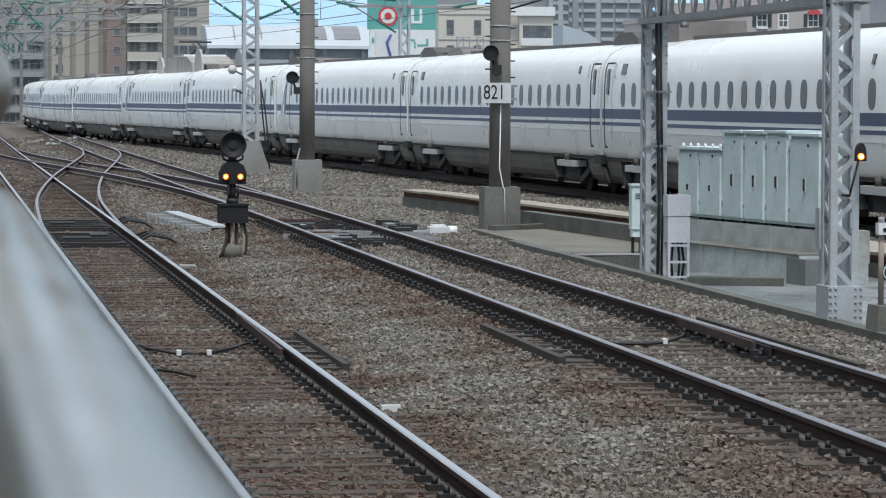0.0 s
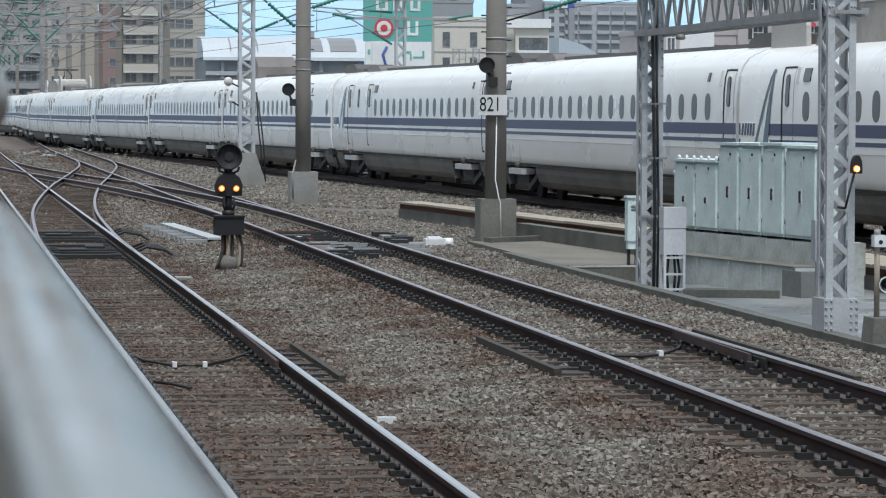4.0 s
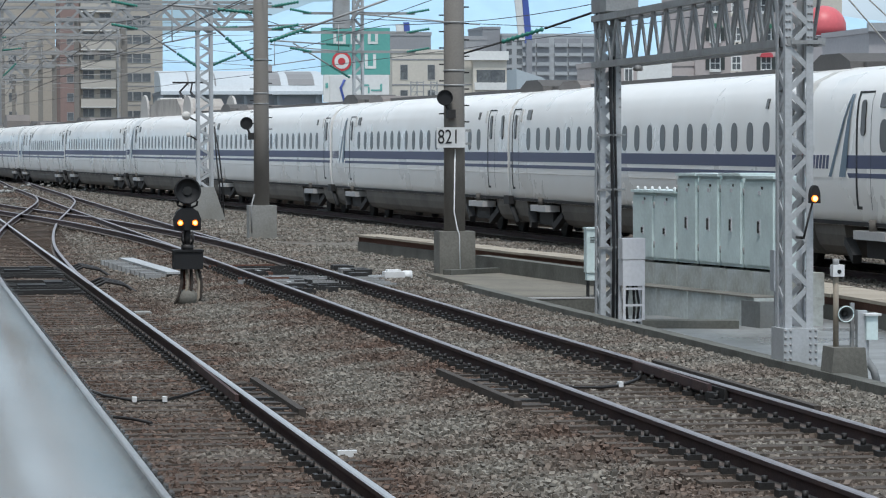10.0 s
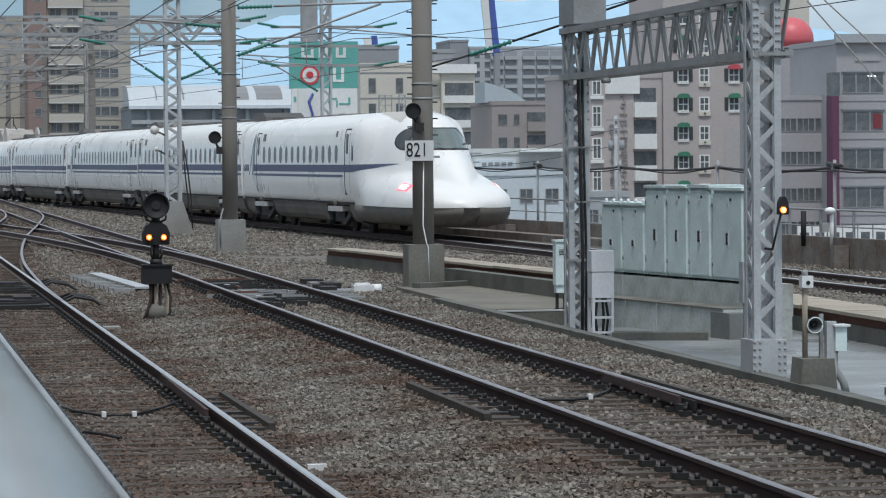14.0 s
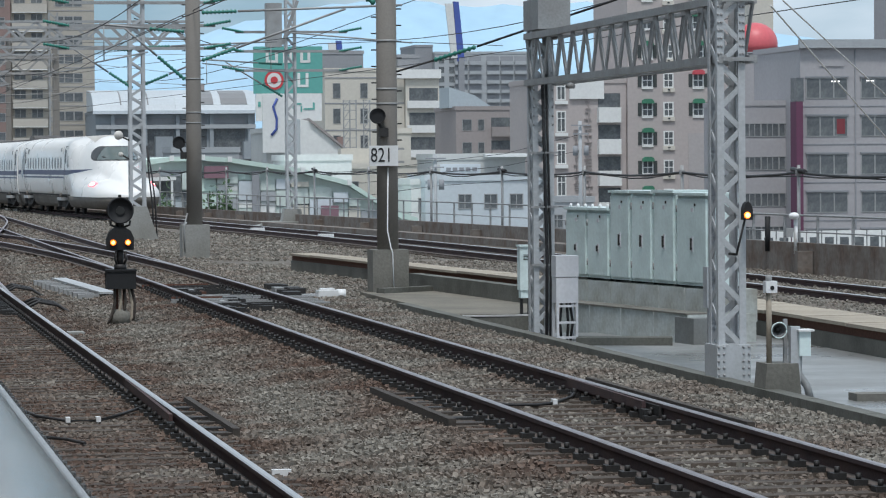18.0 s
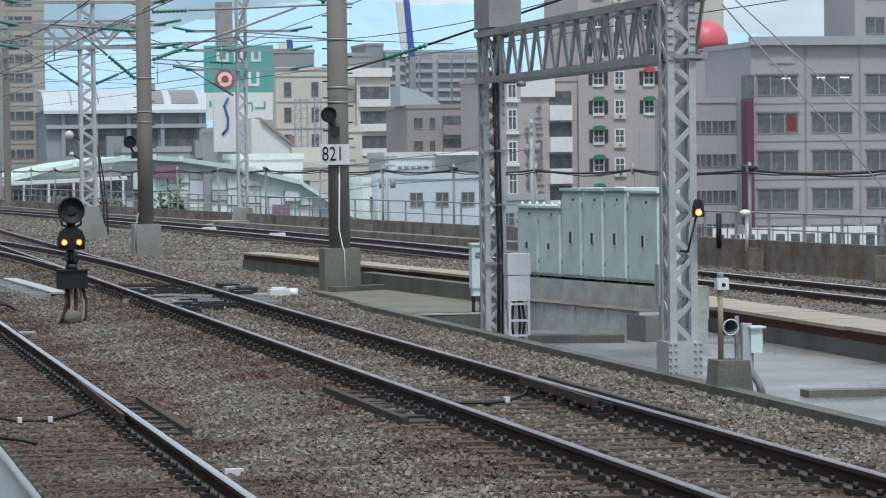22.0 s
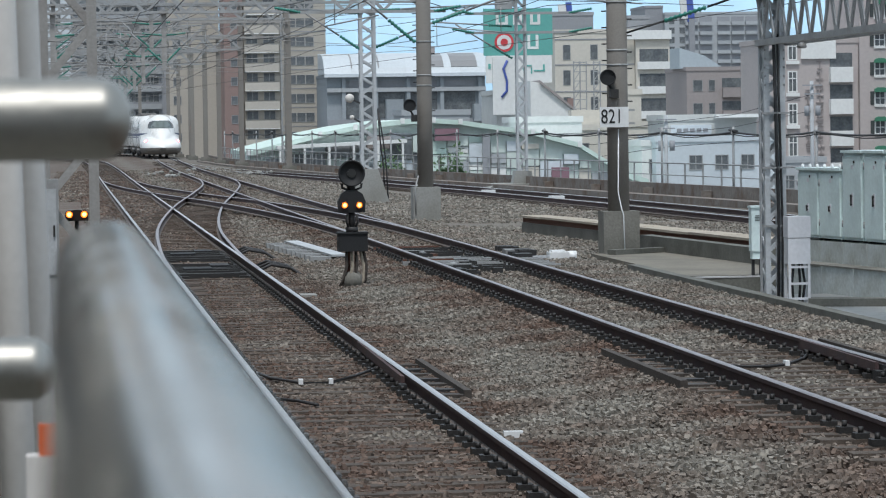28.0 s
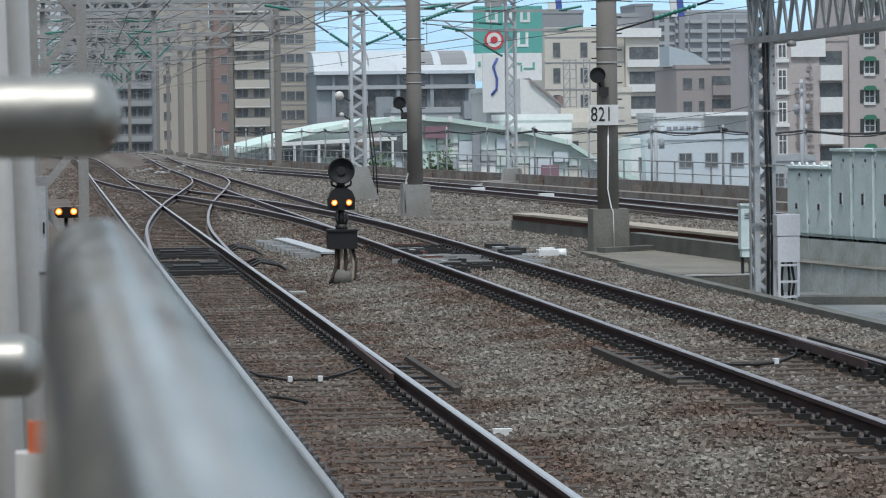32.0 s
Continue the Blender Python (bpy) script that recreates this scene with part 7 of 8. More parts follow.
def stadium():
    t = building("stadium", "grey stadium with a pale vaulted roof and dark openings", 38.8, 62.4, 500, 40, 9.8, B_STAD)
    # the bays are closed; their shade is painted as dark slabs
    for x0, x1 in ((41.6, 45.6), (46.4, 50.4), (51.2, 55.2), (56.0, 60.9)):
        block(t, "opening", x0, x1, 3.6, 7.5, 0.06, B_PANE, label="dark slab painted for a shaded open bay")
        block(t, "upper_opening", x0, x1, 8.2, 9.2, 0.06, B_GREYD, label="grey slab painted for a shaded upper bay")
    for x in (41.0, 45.8, 50.6, 55.6, 61.3):
        block(t, "column", x, x + 0.55, -8, 9.7, 0.7, B_STAD)
    block(t, "ring_beam", 38.4, 62.6, 9.75, 10.25, 1.4, B_SHELL, label="pale eaves beam")
    block(t, "floor_beam", 38.8, 62.4, 7.55, 8.15, 0.85, B_GREY, label="grey floor beam")
    block(t, "plinth_wall", 38.8, 62.4, -8, 3.5, 0.9, B_GREYD)
    block(t, "stair_house", 47.4, 49.9, 3.0, 6.4, 2.6, B_STAD, label="blue-grey stair house")
    block(t, "stair_house", 60.4, 63.0, 3.0, 5.6, 2.6, B_STAD, label="blue-grey stair house")
    ox, oy, oz = t["origin"]
    rim = [(-1.0, 10.25), (-0.4, 11.1), (0.8, 12.0), (2.6, 12.75), (5.0, 13.2), (12.0, 13.5), (12.0, 10.2)]
    for k in range(6):
        bm = bmesh.new()
        x = 38.4 + 4.05 * k - ox
        prism(bm, [(q, z - oz) for q, z in rim], x, x + 4.04, "x")
        part("roof_bay", bm, B_ROOFP, t, "pale vaulted roof bay")
    for x0, x1 in ((53.6, 56.2), (57.3, 61.2), (46.4, 46.6), (42.4, 42.6)):
        bm = bmesh.new()
        outer = [(q - 0.05, z - oz + 0.06) for q, z in rim[1:5]]
        inner = [(q + 0.05, z - oz - 0.02) for q, z in rim[1:5]]
        prism(bm, outer + inner[::-1], x0 - ox, x1 - ox, "x")
        part("roof_glazing", bm, B_VAULT, t, "brown-grey glazing on the vault")
    bm = bmesh.new()
    box(bm, 53.4 - ox, 55.8 - ox, 8, 12, 13.2 - oz, 14.4 - oz)
    part("plant_room", bm, B_TAUPE, t, "brown plant room on the roof")
    for x, z0, z1, dx, yb in ((96.4, 18.5, 27.3, -0.5, 520), (78.2, 13.0, 21.3, -0.5, 522)):
        f = thing("floodlight_tower", "leaning floodlight tower with a white lamp panel", "floodlight", "floodlight towers", (x, yb, GROUND_Z))
        bm = bmesh.new()
        prism(bm, [(-0.5 + 0.9, z0 - 0.5 + 8), (0.6 + 0.9, z0 - 0.5 + 8), (0.6, z1 + 8), (-0.25, z1 + 8)], 0, 0.8)
        part("frame", bm, B_SIGNBLUE, f, "dark blue frame")
        bm = bmesh.new()
        prism(bm, [(-1.5 + 0.9, z0 + 8), (-0.52 + 0.9, z0 + 8), (-0.3, z1 - 0.3 + 8), (-1.5, z1 - 0.3 + 8)], 0.1, 0.6)
        part("lamp_panel", bm, B_WHITE, f, "bright white lamp panel")
        bm = bmesh.new()
        bar(bm, (1.0, 0.4, 0), (1.0, 0.4, z0 + 8), 0.9)
        part("mast", bm, B_GREYD, f)


stadium()


def wire(label, pts, r=0.011, mat_=M_WIRE):
    bm = bmesh.new()
    tube(bm, pts, r, 5)
    t = thing("overhead_wire", label, "wire", "overhead wires")
    part("strand", bm, mat_, t)


def low_town():
    h = thing("market_hall", "low hall with a pale green vaulted roof", "hall", "", (27.0, 250, GROUND_Z))
    prof = [(-13.5, 8.7), (-8.2, 10.0), (-5.6, 10.5), (-2.1, 10.9), (0.2, 10.95), (2.2, 10.8), (6.4, 10.15), (7.6, 9.95), (11.1, 9.0), (15.2, 6.4)]
    for i, (a, b) in enumerate(zip(prof, prof[1:])):
        bm = bmesh.new()
        prism(bm, [a, b, (b[0], b[1] - 0.35), (a[0], a[1] - 0.35)], -0.8, 26)
        part("roof_panel", bm, B_PALEG, h, "pale green roof sheet")
        bm = bmesh.new()
        bar(bm, (a[0], -0.9, a[1] - 0.3), (a[0], -0.9, a[1] + 0.1), 0.3)
        part("roof_rib", bm, B_WHITE, h)
    bm = bmesh.new()
    prism(bm, [(p[0], p[1] - 0.36) for p in prof] + [(14.0, 0), (-13.0, 0)], 0.0, 24)
    part("hall_wall", bm, B_MINT, h, "pale mint hall wall")
    # flat panels, mostly dark, painted in place of shaded openings
    for x, w, z0, z1, m in ((-4.5, 4.5, 6.9, 7.6, B_SHELL), (-7.5, 2.0, 5.6, 7.0, B_PANE), (-2.2, 2.6, 5.4, 6.7, B_PANE), (7.2, 1.6, 6.0, 7.4, B_PANE), (9.4, 1.8, 5.2, 6.6, B_PANE)):
        bm = bmesh.new()
        box(bm, x, x + w, -0.12, 0, z0, z1)
        part("opening", bm, m, h)
    rng = random.Random(8)
    # shop fronts, hoardings and gaps along the hall's open side
    x = -12.2
    while x < 12.5:
        w = rng.uniform(0.7, 2.0)
        top = float(np.interp(x + w / 2, [p[0] for p in prof], [p[1] for p in prof])) - 0.9
        z = 5.0
        while z < top - 0.4:
            hgt = min(rng.uniform(0.5, 1.5), top - z)
            # darker picks on the left stand in for shadow below the roof
            m = rng.choice((B_PANE, B_GREY, B_SHELL, B_SHELL, B_CREAM, B_WHITE, B_PALEG, B_PALEG, B_MINT, B_MINT) if x > -2 else (B_PANE, B_GREYD, B_GREY, B_SHELL, B_TAUPE, B_MINT))
            bm = bmesh.new()
            box(bm, x, x + w - 0.08, rng.uniform(-0.5, -0.15), 0, z, z + hgt - 0.08)
            part("front_panel", bm, m, h, "shop front panel")
            z += hgt
        x += w
    for x0, x1, z0, z1, m in ((0.3, 2.1, 9.3, 10.2, B_PLUM), (3.85, 4.4, 6.0, 9.8, B_GREYD), (9.0, 10.3, 6.2, 7.2, B_PLUM)):
        bm = bmesh.new()
        box(bm, x0, x1, -0.8, -0.51, z0, z1)
        part("hoarding", bm, m, h, "dark hoarding on the hall")
    bm = bmesh.new()
    prism(bm, [(-11.5, 9.1), (-2.0, 9.45), (-2.0, 9.2), (-11.5, 8.85)], -3.0, -0.6)
    part("canopy", bm, B_WHITE, h, "white canopy before the hall")
    for k in range(6):
        bm = bmesh.new()
        bar(bm, (-11.3 + 1.8 * k, -2.9, 0), (-11.3 + 1.8 * k, -2.9, 8.86 + 0.06 * k), 0.16)
        part("canopy_post", bm, B_WHITE, h)
    # a white scaffold frame on a roof, and street poles with their boxes and lines
    t = thing("roof_frame", "weathered steel lattice frames on a low roof", "frame", "", (43.9, 290, 3.6))
    for x0, n in ((0.0, 3), (1.75, 2)):
        for k in range(n):
            bm = bmesh.new()
            bar(bm, (x0 + 0.55 * k, 0, 0), (x0 + 0.55 * k, 0, 4.2), 0.10)
            part("upright", bm, M_GALVD, t)
        for k in range(6):
            bm = bmesh.new()
            bar(bm, (x0, 0, 0.1 + 0.8 * k), (x0 + 0.55 * (n - 1), 0, 0.1 + 0.8 * k), 0.07)
            part("crossbar", bm, M_GALVD, t)
        for k in range(5):
            bm = bmesh.new()
            bar(bm, (x0, 0.05, 0.1 + 0.8 * k), (x0 + 0.55, 0.05, 0.9 + 0.8 * k), 0.06)
            part("diagonal", bm, M_GALVD, t)
    bm = bmesh.new()
    box(bm, -0.3, 3.2, -0.3, 1.5, -11.6, 0)
    part("tower_wall", bm, B_CREAM, t)
    # a house with a long sloping roof beside the billboard
    t = thing("sloping_house", "cream house with a long sloping roof beside the billboard", "house", "", (42.1, 300, GROUND_Z - 0.9))
    bm = bmesh.new()
    prism(bm, [(-0.6, 0), (4.6, 0), (4.6, 11.4), (4.2, 11.9), (0.2, 15.0), (-0.6, 15.2)], 0.0, 9.0)
    part("wall", bm, B_WHITE, t)
    bm = bmesh.new()
    prism(bm, [(4.9, 11.2), (4.9, 11.45), (0.2, 15.25), (0.2, 15.0)], -0.3, 9.2)
    part("roof_edge", bm, B_TAUPE, t, "dark edge of the sloping roof")
    bm = bmesh.new()
    box(bm, -0.6, 4.7, -0.12, 0, 11.15, 11.3)
    part("string_course", bm, B_GREYD, t)
    for x in (0.5, 2.2, 3.6):
        bm = bmesh.new()
        box(bm, x, x + 0.7, -0.05, 0, 9.1, 10.0)
        part("window", bm, B_PANE, t)
    bm = bmesh.new()
    box(bm, 2.9, 3.5, 1.0, 1.6, 12.4, 13.6)
    part("chimney", bm, B_BROWN, t, "small brick chimney")
    for px_, py_, top in ((46.9, 262, 3.0), (59.9, 268, 5.6), (35.0, 258, 2.2)):
        t = thing("utility_pole", "grey street pole with boxes and lines", "pole", "utility poles", (px_, py_, GROUND_Z))
        bm = bmesh.new()
        bar(bm, (0, 0, 0), (0, 0, top + 8), 0.30, seg=10)
        part("pole", bm, B_GREY, t)
        for z, w in ((top + 7.6, 1.6), (top + 6.9, 1.3)):
            bm = bmesh.new()
            box(bm, -w / 2, w / 2, -0.3, -0.2, z, z + 0.1)
            part("cross_arm", bm, B_GREYD, t)
        for s_ in (-1, 1):
            bm = bmesh.new()
            bar(bm, (s_ * 0.45, -0.2, top + 5.2), (s_ * 0.45, -0.2, top + 6.0), 0.42, seg=12)
            part("transformer", bm, B_GREYD, t)
    for z, dz in ((2.6, 1.9), (1.7, 1.5), (0.7, 0.5)):
        wire("street line behind the railing", [(35.0, 258, z - 1.0), (41, 260, z - 0.9), (46.9, 262, z - 0.2), (53, 265, z + dz * 0.2), (59.9, 268, z + dz)], 0.022)
    spec = [("white_house", B_WHITE, 36.4, 41.8, 272, 2.6), ("cream_house", B_CREAM, 42.6, 46.5, 284, 1.9), ("white_shop", B_PALE, 49.3, 57.0, 276, 2.6), ("cream_shop", B_CREAM, 43.4, 50.0, 288, 2.1),
            ("grey_house", B_GREY, 59.5, 66.0, 290, -1.2), ("mint_shop", B_SHELL, 46.8, 56.5, 266, 0.9), ("tall_cream_house", B_CREAM, 50.2, 51.5, 300, 5.0), ("white_annexe", B_WHITE, 46.0, 50.0, 268, 0.6), ("pale_store", B_GREY, 30.0, 36.0, 300, 3.4)]
    for n, m, x0, x1, y, top in spec:
        t = building(n, f"low {n.split('_')[-1]} with {'cream' if m is B_CREAM else 'white' if m is B_WHITE else 'grey'} walls behind the railing", x0, x1, y, 8, top, m)
        z = top - 1.7
        while z > -6:
            x = x0 + 1.1
            while x < x1 - 0.8:
                if rng.random() < 0.75:
                    window(t, x, z, 0.95, 1.05, None, 2)
                x += 2.1
            z -= 2.9
        if n == "white_shop":
            block(t, "sign_board", 49.8, 53.2, 1.0, 2.2, 0.15, B_SHELL, label="pale sign board with dark bars")
            for k in range(5):
                block(t, "lettering_bar", 50.3 + 0.55 * k, 50.68 + 0.55 * k, 1.6, 1.9, 0.2, B_GREYD)
                block(t, "lettering_bar", 50.1 + 0.6 * k, 50.5 + 0.6 * k, 1.2, 1.36, 0.2, B_GREYD)
            block(t, "awning_roof", 53.4, 57.2, 2.75, 3.0, 1.2, B_WHITE, 2.0)
        if n == "tall_cream_house":
            for k in range(5):
                block(t, "vertical_sign", 50.15, 50.6, 1.0 - 1.0 * k, 1.9 - 1.0 * k, 0.35, B_WHITE if k % 2 else B_DIMRED, label="red and white vertical sign")
    t = thing("lean_to_roof", "pale green sloping roof of a shed", "roof", "", (36.0, 262, GROUND_Z))
    bm = bmesh.new()
    prism(bm, [(-3.0, 10.0), (9.5, 6.0), (9.5, 5.6), (-3.0, 9.6)], 0, 14)
    part("roof_sheet", bm, B_PALEG, t)
    bm = bmesh.new()
    prism(bm, [(-2.8, 9.5), (9.2, 5.6), (9.2, 0), (-2.8, 0)], 0.4, 13)
    part("shed_wall", bm, B_WHITE, t)
    w = thing("yard_fence", "white panelled site fence below the offices", "fence", "", (70.0, 250, GROUND_Z))
    for k in range(11):
        bm = bmesh.new()
        box(bm, 1.2 * k, 1.2 * k + 1.1, 0, 0.06, 2.6, 4.9)
        part("panel", bm, B_WHITE, w)
        bm = bmesh.new()
        box(bm, 1.2 * k + 0.2, 1.2 * k + 0.9, -0.02, 0.0, 3.0, 4.4)
        part("glazing", bm, B_PANE, w)
    bm = bmesh.new()
    box(bm, 0, 13.2, 0, 0.3, 0, 2.59)
    part("plinth", bm, B_GREY, w)


low_town()


def shrub(x, y, z, w, h, seed):
    """A trimmed tree seen over the railing: trunk, limbs and a ragged crown of leaf clumps."""
    t = thing("tree", "small dark green tree behind the railing", "tree", "trees", (x, y, z))
    bm = bmesh.new()
    tube(bm, [(0, 0, 0), (0.1, 0, h * 0.4), (0, 0.1, h * 0.8)], 0.16, 8, radii=[0.18, 0.13, 0.05])
    for k in range(5):
        a = k * 1.3
        tube(bm, [(0.05, 0, h * (0.3 + 0.08 * k)), (math.cos(a) * w * 0.35, math.sin(a) * w * 0.3, h * (0.5 + 0.08 * k))], 0.05, 5)
    part("trunk", bm, M_TIMBER, t)
    rng = np.random.default_rng(seed)
    n = 4200
    c = rng.normal(0, 0.36, (n, 3)) * (w * 0.55, w * 0.5, h * 0.42) + (0, 0, h * 0.62)
    c += (np.sin(c[:, :1] * 4), np.cos(c[:, 2:] * 5) * 0.2, 0)[0] * 0.15
    v, f = [], []
    for i, p in enumerate(c):
        a, b = rng.normal(0, 0.085, 3), rng.normal(0, 0.085, 3)
        v += [p - a, p + b, p + a, p - b]
        f.append((4 * i, 4 * i + 1, 4 * i + 2, 4 * i + 3))
    me = bpy.data.meshes.new("crown")
    me.from_pydata([tuple(q) for q in v], [], f)
    part("crown", me, None, t, "ragged crown of small leaves")
    me.materials.append(B_TREE)


shrub(23.6, 244, -8, 2.6, 8.1, 1)
shrub(27.9, 244, -8, 2.4, 8.3, 2)


def hills():
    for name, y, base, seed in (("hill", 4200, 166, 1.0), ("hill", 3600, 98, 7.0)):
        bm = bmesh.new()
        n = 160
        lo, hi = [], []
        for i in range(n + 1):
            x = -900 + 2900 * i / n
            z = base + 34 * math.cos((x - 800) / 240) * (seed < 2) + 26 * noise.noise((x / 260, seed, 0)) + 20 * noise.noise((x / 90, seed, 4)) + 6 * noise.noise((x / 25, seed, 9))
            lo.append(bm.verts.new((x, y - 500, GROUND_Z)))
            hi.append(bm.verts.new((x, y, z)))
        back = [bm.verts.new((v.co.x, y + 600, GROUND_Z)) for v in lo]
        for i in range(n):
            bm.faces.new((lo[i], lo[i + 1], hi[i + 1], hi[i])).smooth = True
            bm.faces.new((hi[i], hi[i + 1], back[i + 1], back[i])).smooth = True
        tagged(part(name, bm, B_HILL), "mountain ridge toned blue for haze on the horizon", "mountain", kind="structure")


hills()


# ---- overhead line: gantries, arms, insulators and wires ----
def insulator(parent, a, b, r=0.075):
    """A ribbed green rod insulator between two points."""
    a, b = Vector(a), Vector(b)
    d = b - a
    q = d.to_track_quat("Z", "Y").to_matrix().to_4x4()
    prof, n = [], 9
    for i in range(n):
        z = d.length * i / n
        prof += [(r * 0.55, z), (r, z + d.length * 0.35 / n), (r * 0.55, z + d.length * 0.7 / n)]
    bm = bmesh.new()
    lathe(bm, prof, 8, m=Matrix.Translation(a) @ q)
    return part("insulator", bm, M_GREEN, parent, "ribbed green insulator")


def cantilever(x, y, z, reach, group="cantilever arms"):
    """A hinged arm on a mast: two tubes with green insulators at the mast, a steady arm and hanger."""
    s = 1 if reach > 0 else -1
    L = abs(reach)
    t = thing("cantilever_arm", "overhead line arm with green insulators", "cantilever", group, (x, y, z))
    top, low, tip = Vector((0.08 * s, 0, 1.25)), Vector((0.08 * s, 0, 0.0)), Vector((s * L, 0, 1.45))
    for a, b in ((top, tip), (low, Vector((s * L * 0.72, 0, 1.35)))):
        d = (b - a).normalized()
        insulator(t, a, a + d * 0.95, 0.062)
        bm = bmesh.new()
        bar(bm, a + d * 0.95, b, 0.06, seg=8)
        part("tube", bm, M_GALVD, t)
    bm = bmesh.new()
    bar(bm, Vector((s * L * 0.45, 0, 0.72)), Vector((s * L * 1.05, 0, 0.45)), 0.045, seg=6)
    bar(bm, Vector((s * L * 0.95, 0, 1.44)), Vector((s * L * 0.95, 0, 0.5)), 0.03, seg=6)
    part("steady_arm", bm, M_GALVD, t)
    return t


def gantry(y, xl, xr, z, posts=True, arms=()):
    g = truss_beam("dull brown-grey lattice gantry beam over the tracks", (xl, y), (xr, y), z, z + 0.9, 0.6, int((xr - xl) / 0.9), 0.11, M_GALVD if int(y) % 3 else M_OLDSTEEL, y < 200)
    for x in (xl, xr):
        t = thing("gantry_post", "grey-brown steel post of the gantry", "post", "gantry posts", (x, y, -0.3))
        bm = bmesh.new()
        prism(bm, [(-0.16, -0.2), (0.16, -0.2), (0.16, 0.2), (-0.16, 0.2)], 0, z + 1.4, "z")
        part("column", bm, M_POLE, t)
        bm = bmesh.new()
        box(bm, -0.4, 0.4, -0.4, 0.4, 0, 0.5)
        part("footing", bm, M_CONC, t)
    for x in {a[0] for a in arms}:
        d = thing("drop_post", "steel drop post hung from the gantry", "post", "drop posts", (x, y, z))
        bm = bmesh.new()
        bar(bm, (0, 0, 0), (0, 0, -2.6), 0.22)
        box(bm, -0.2, 0.2, -0.42, 0.42, -0.06, 0.04)
        part("hanger", bm, M_OLDSTEEL, d)
    for x, reach in arms:
        cantilever(x, y, z - 2.3, reach)


GANTRIES = ((157, -4.4, 16.73, 7.8), (198, -4.3, 13.12, 7.7), (223, -4.3, 11.66, 7.6), (241, -4.5, 11.02, 7.9), (257, -4.5, 10.7, 7.3), (280, -4.8, 10.6, 7.8), (307, -5.4, 10.4, 7.5), (337, -8.6, 7.6, 7.8), (369, -15.0, 3.21, 8.0), (179, -3.8, 19.04, 9.0), (211, -2.8, 13.9, 9.2), (231, -3.6, 12.09, 9.9), (269, -3.2, 11.24, 9.7), (294, -2.6, 10.95, 10.3), (321, -5.9, 9.9, 9.5))
for y, xl, xr, z in GANTRIES:
    gantry(y, xl, xr, z, True, ((4.7, -2.1), (4.7, 2.0), (-0.4, 2.6)) if y < 320 else ((0.2, -2.0),))
for x, y, z, reach in ((9.3, 88.6, 4.6, -2.3), (10.0, 112.0, 4.9, -2.9), (10.2, 112.3, 5.0, 4.6), (17.6, 131.7, 5.0, -3.2), (9.95, 61.3, 5.3, -2.9), (9.6, 88.6, 5.1, 5.4)):
    cantilever(x, y, z, reach)
for mast, z, L in ((mast_c, 6.2, 2.6), (mast_d, 6.0, 2.2)):
    for k in (0.0, 0.75, 1.5):
        bm = bmesh.new()
        bar(bm, (-L, -0.3, z + k), (L, -0.3, z + k), 0.10)
        part("cross_arm", bm, M_GALVD, mast, "steel cross arm")
        for s in (-1, 1):
            insulator(mast, (s * L * 0.85, -0.3, z + k), (s * L * 0.85 + s * 0.9, -0.6, z + k + 0.15), 0.065)
t = thing("transformer_frame", "grey steel frame with plates hung on the mast", "frame", "", (17.55, 131.0, 6.9))
bm = bmesh.new()
box(bm, -0.75, -0.15, -0.3, 0.3, 0, 1.7)
bevel(bm, 0.03)
part("case", bm, M_GALVD, t)
bm = bmesh.new()
bar(bm, (-0.1, 0, 0.1), (0.5, 0, 1.8), 0.12)
part("strut", bm, M_GALVD, t)


for path, z in ((NEAR_PATH, 5.1), (SIDE_PATH, 5.25), (MAIN_PATH, 5.2)):
    ys = np.arange(20, min(330, path[-1][1]), 5.0)
    xs = np.interp(ys, path[:, 1], path[:, 0])
    wire("contact wire over a track", [(x, y, z) for x, y in zip(xs, ys)], 0.010)
    wire("messenger wire over a track", [(x, y, z + 1.15 - 0.5 * math.sin(math.pi * ((y - 12) % 50) / 50)) for x, y in zip(xs, ys)], 0.012)
# feeders and stays that cross the view
wire("slack feeder wire between poles", [(10.1, 61.3, 5.5), (12.5, 50, 5.0), (14.5, 42, 4.9), (17, 30, 5.2)], 0.009)
wire("feeder wire to the far mast", [(10.0, 112, 7.2), (14, 122, 6.6), (17.85, 131.7, 7.3), (30, 150, 7.6)], 0.016)
wire("pale stay wire over the yard", [(10.48, 37.0, 4.13), (16.44, 50.0, 2.21), (19.0, 55.6, 1.4)], 0.011, M_WIREL)
wire("pale stay wire over the yard", [(10.62, 37.0, 4.19), (16.45, 50.0, 2.95), (20.2, 58.4, 2.15)], 0.010, M_WIREL)
wire("long feeder wire beside the line", [(9.2, 20, 7.0), (9.44, 88.6, 6.4), (10.0, 112, 6.6), (11.5, 160, 6.8), (10.6, 208, 7.2), (9.7, 262, 7.6)], 0.014)
wire("long feeder wire beside the line", [(18.5, 60, 8.2), (17.85, 131.7, 7.0), (14.1, 215, 8.0), (11, 262, 8.2)], 0.014)
wire("cross wire between gantries", [(-4.0, 150, 6.6), (4, 150, 6.0), (10.5, 150, 6.5)], 0.014)
wire("cross wire between gantries", [(-4.0, 186, 6.3), (4, 186, 5.9), (10.5, 186, 6.2)], 0.014)
rng = random.Random(31)
spans = sorted(GANTRIES)
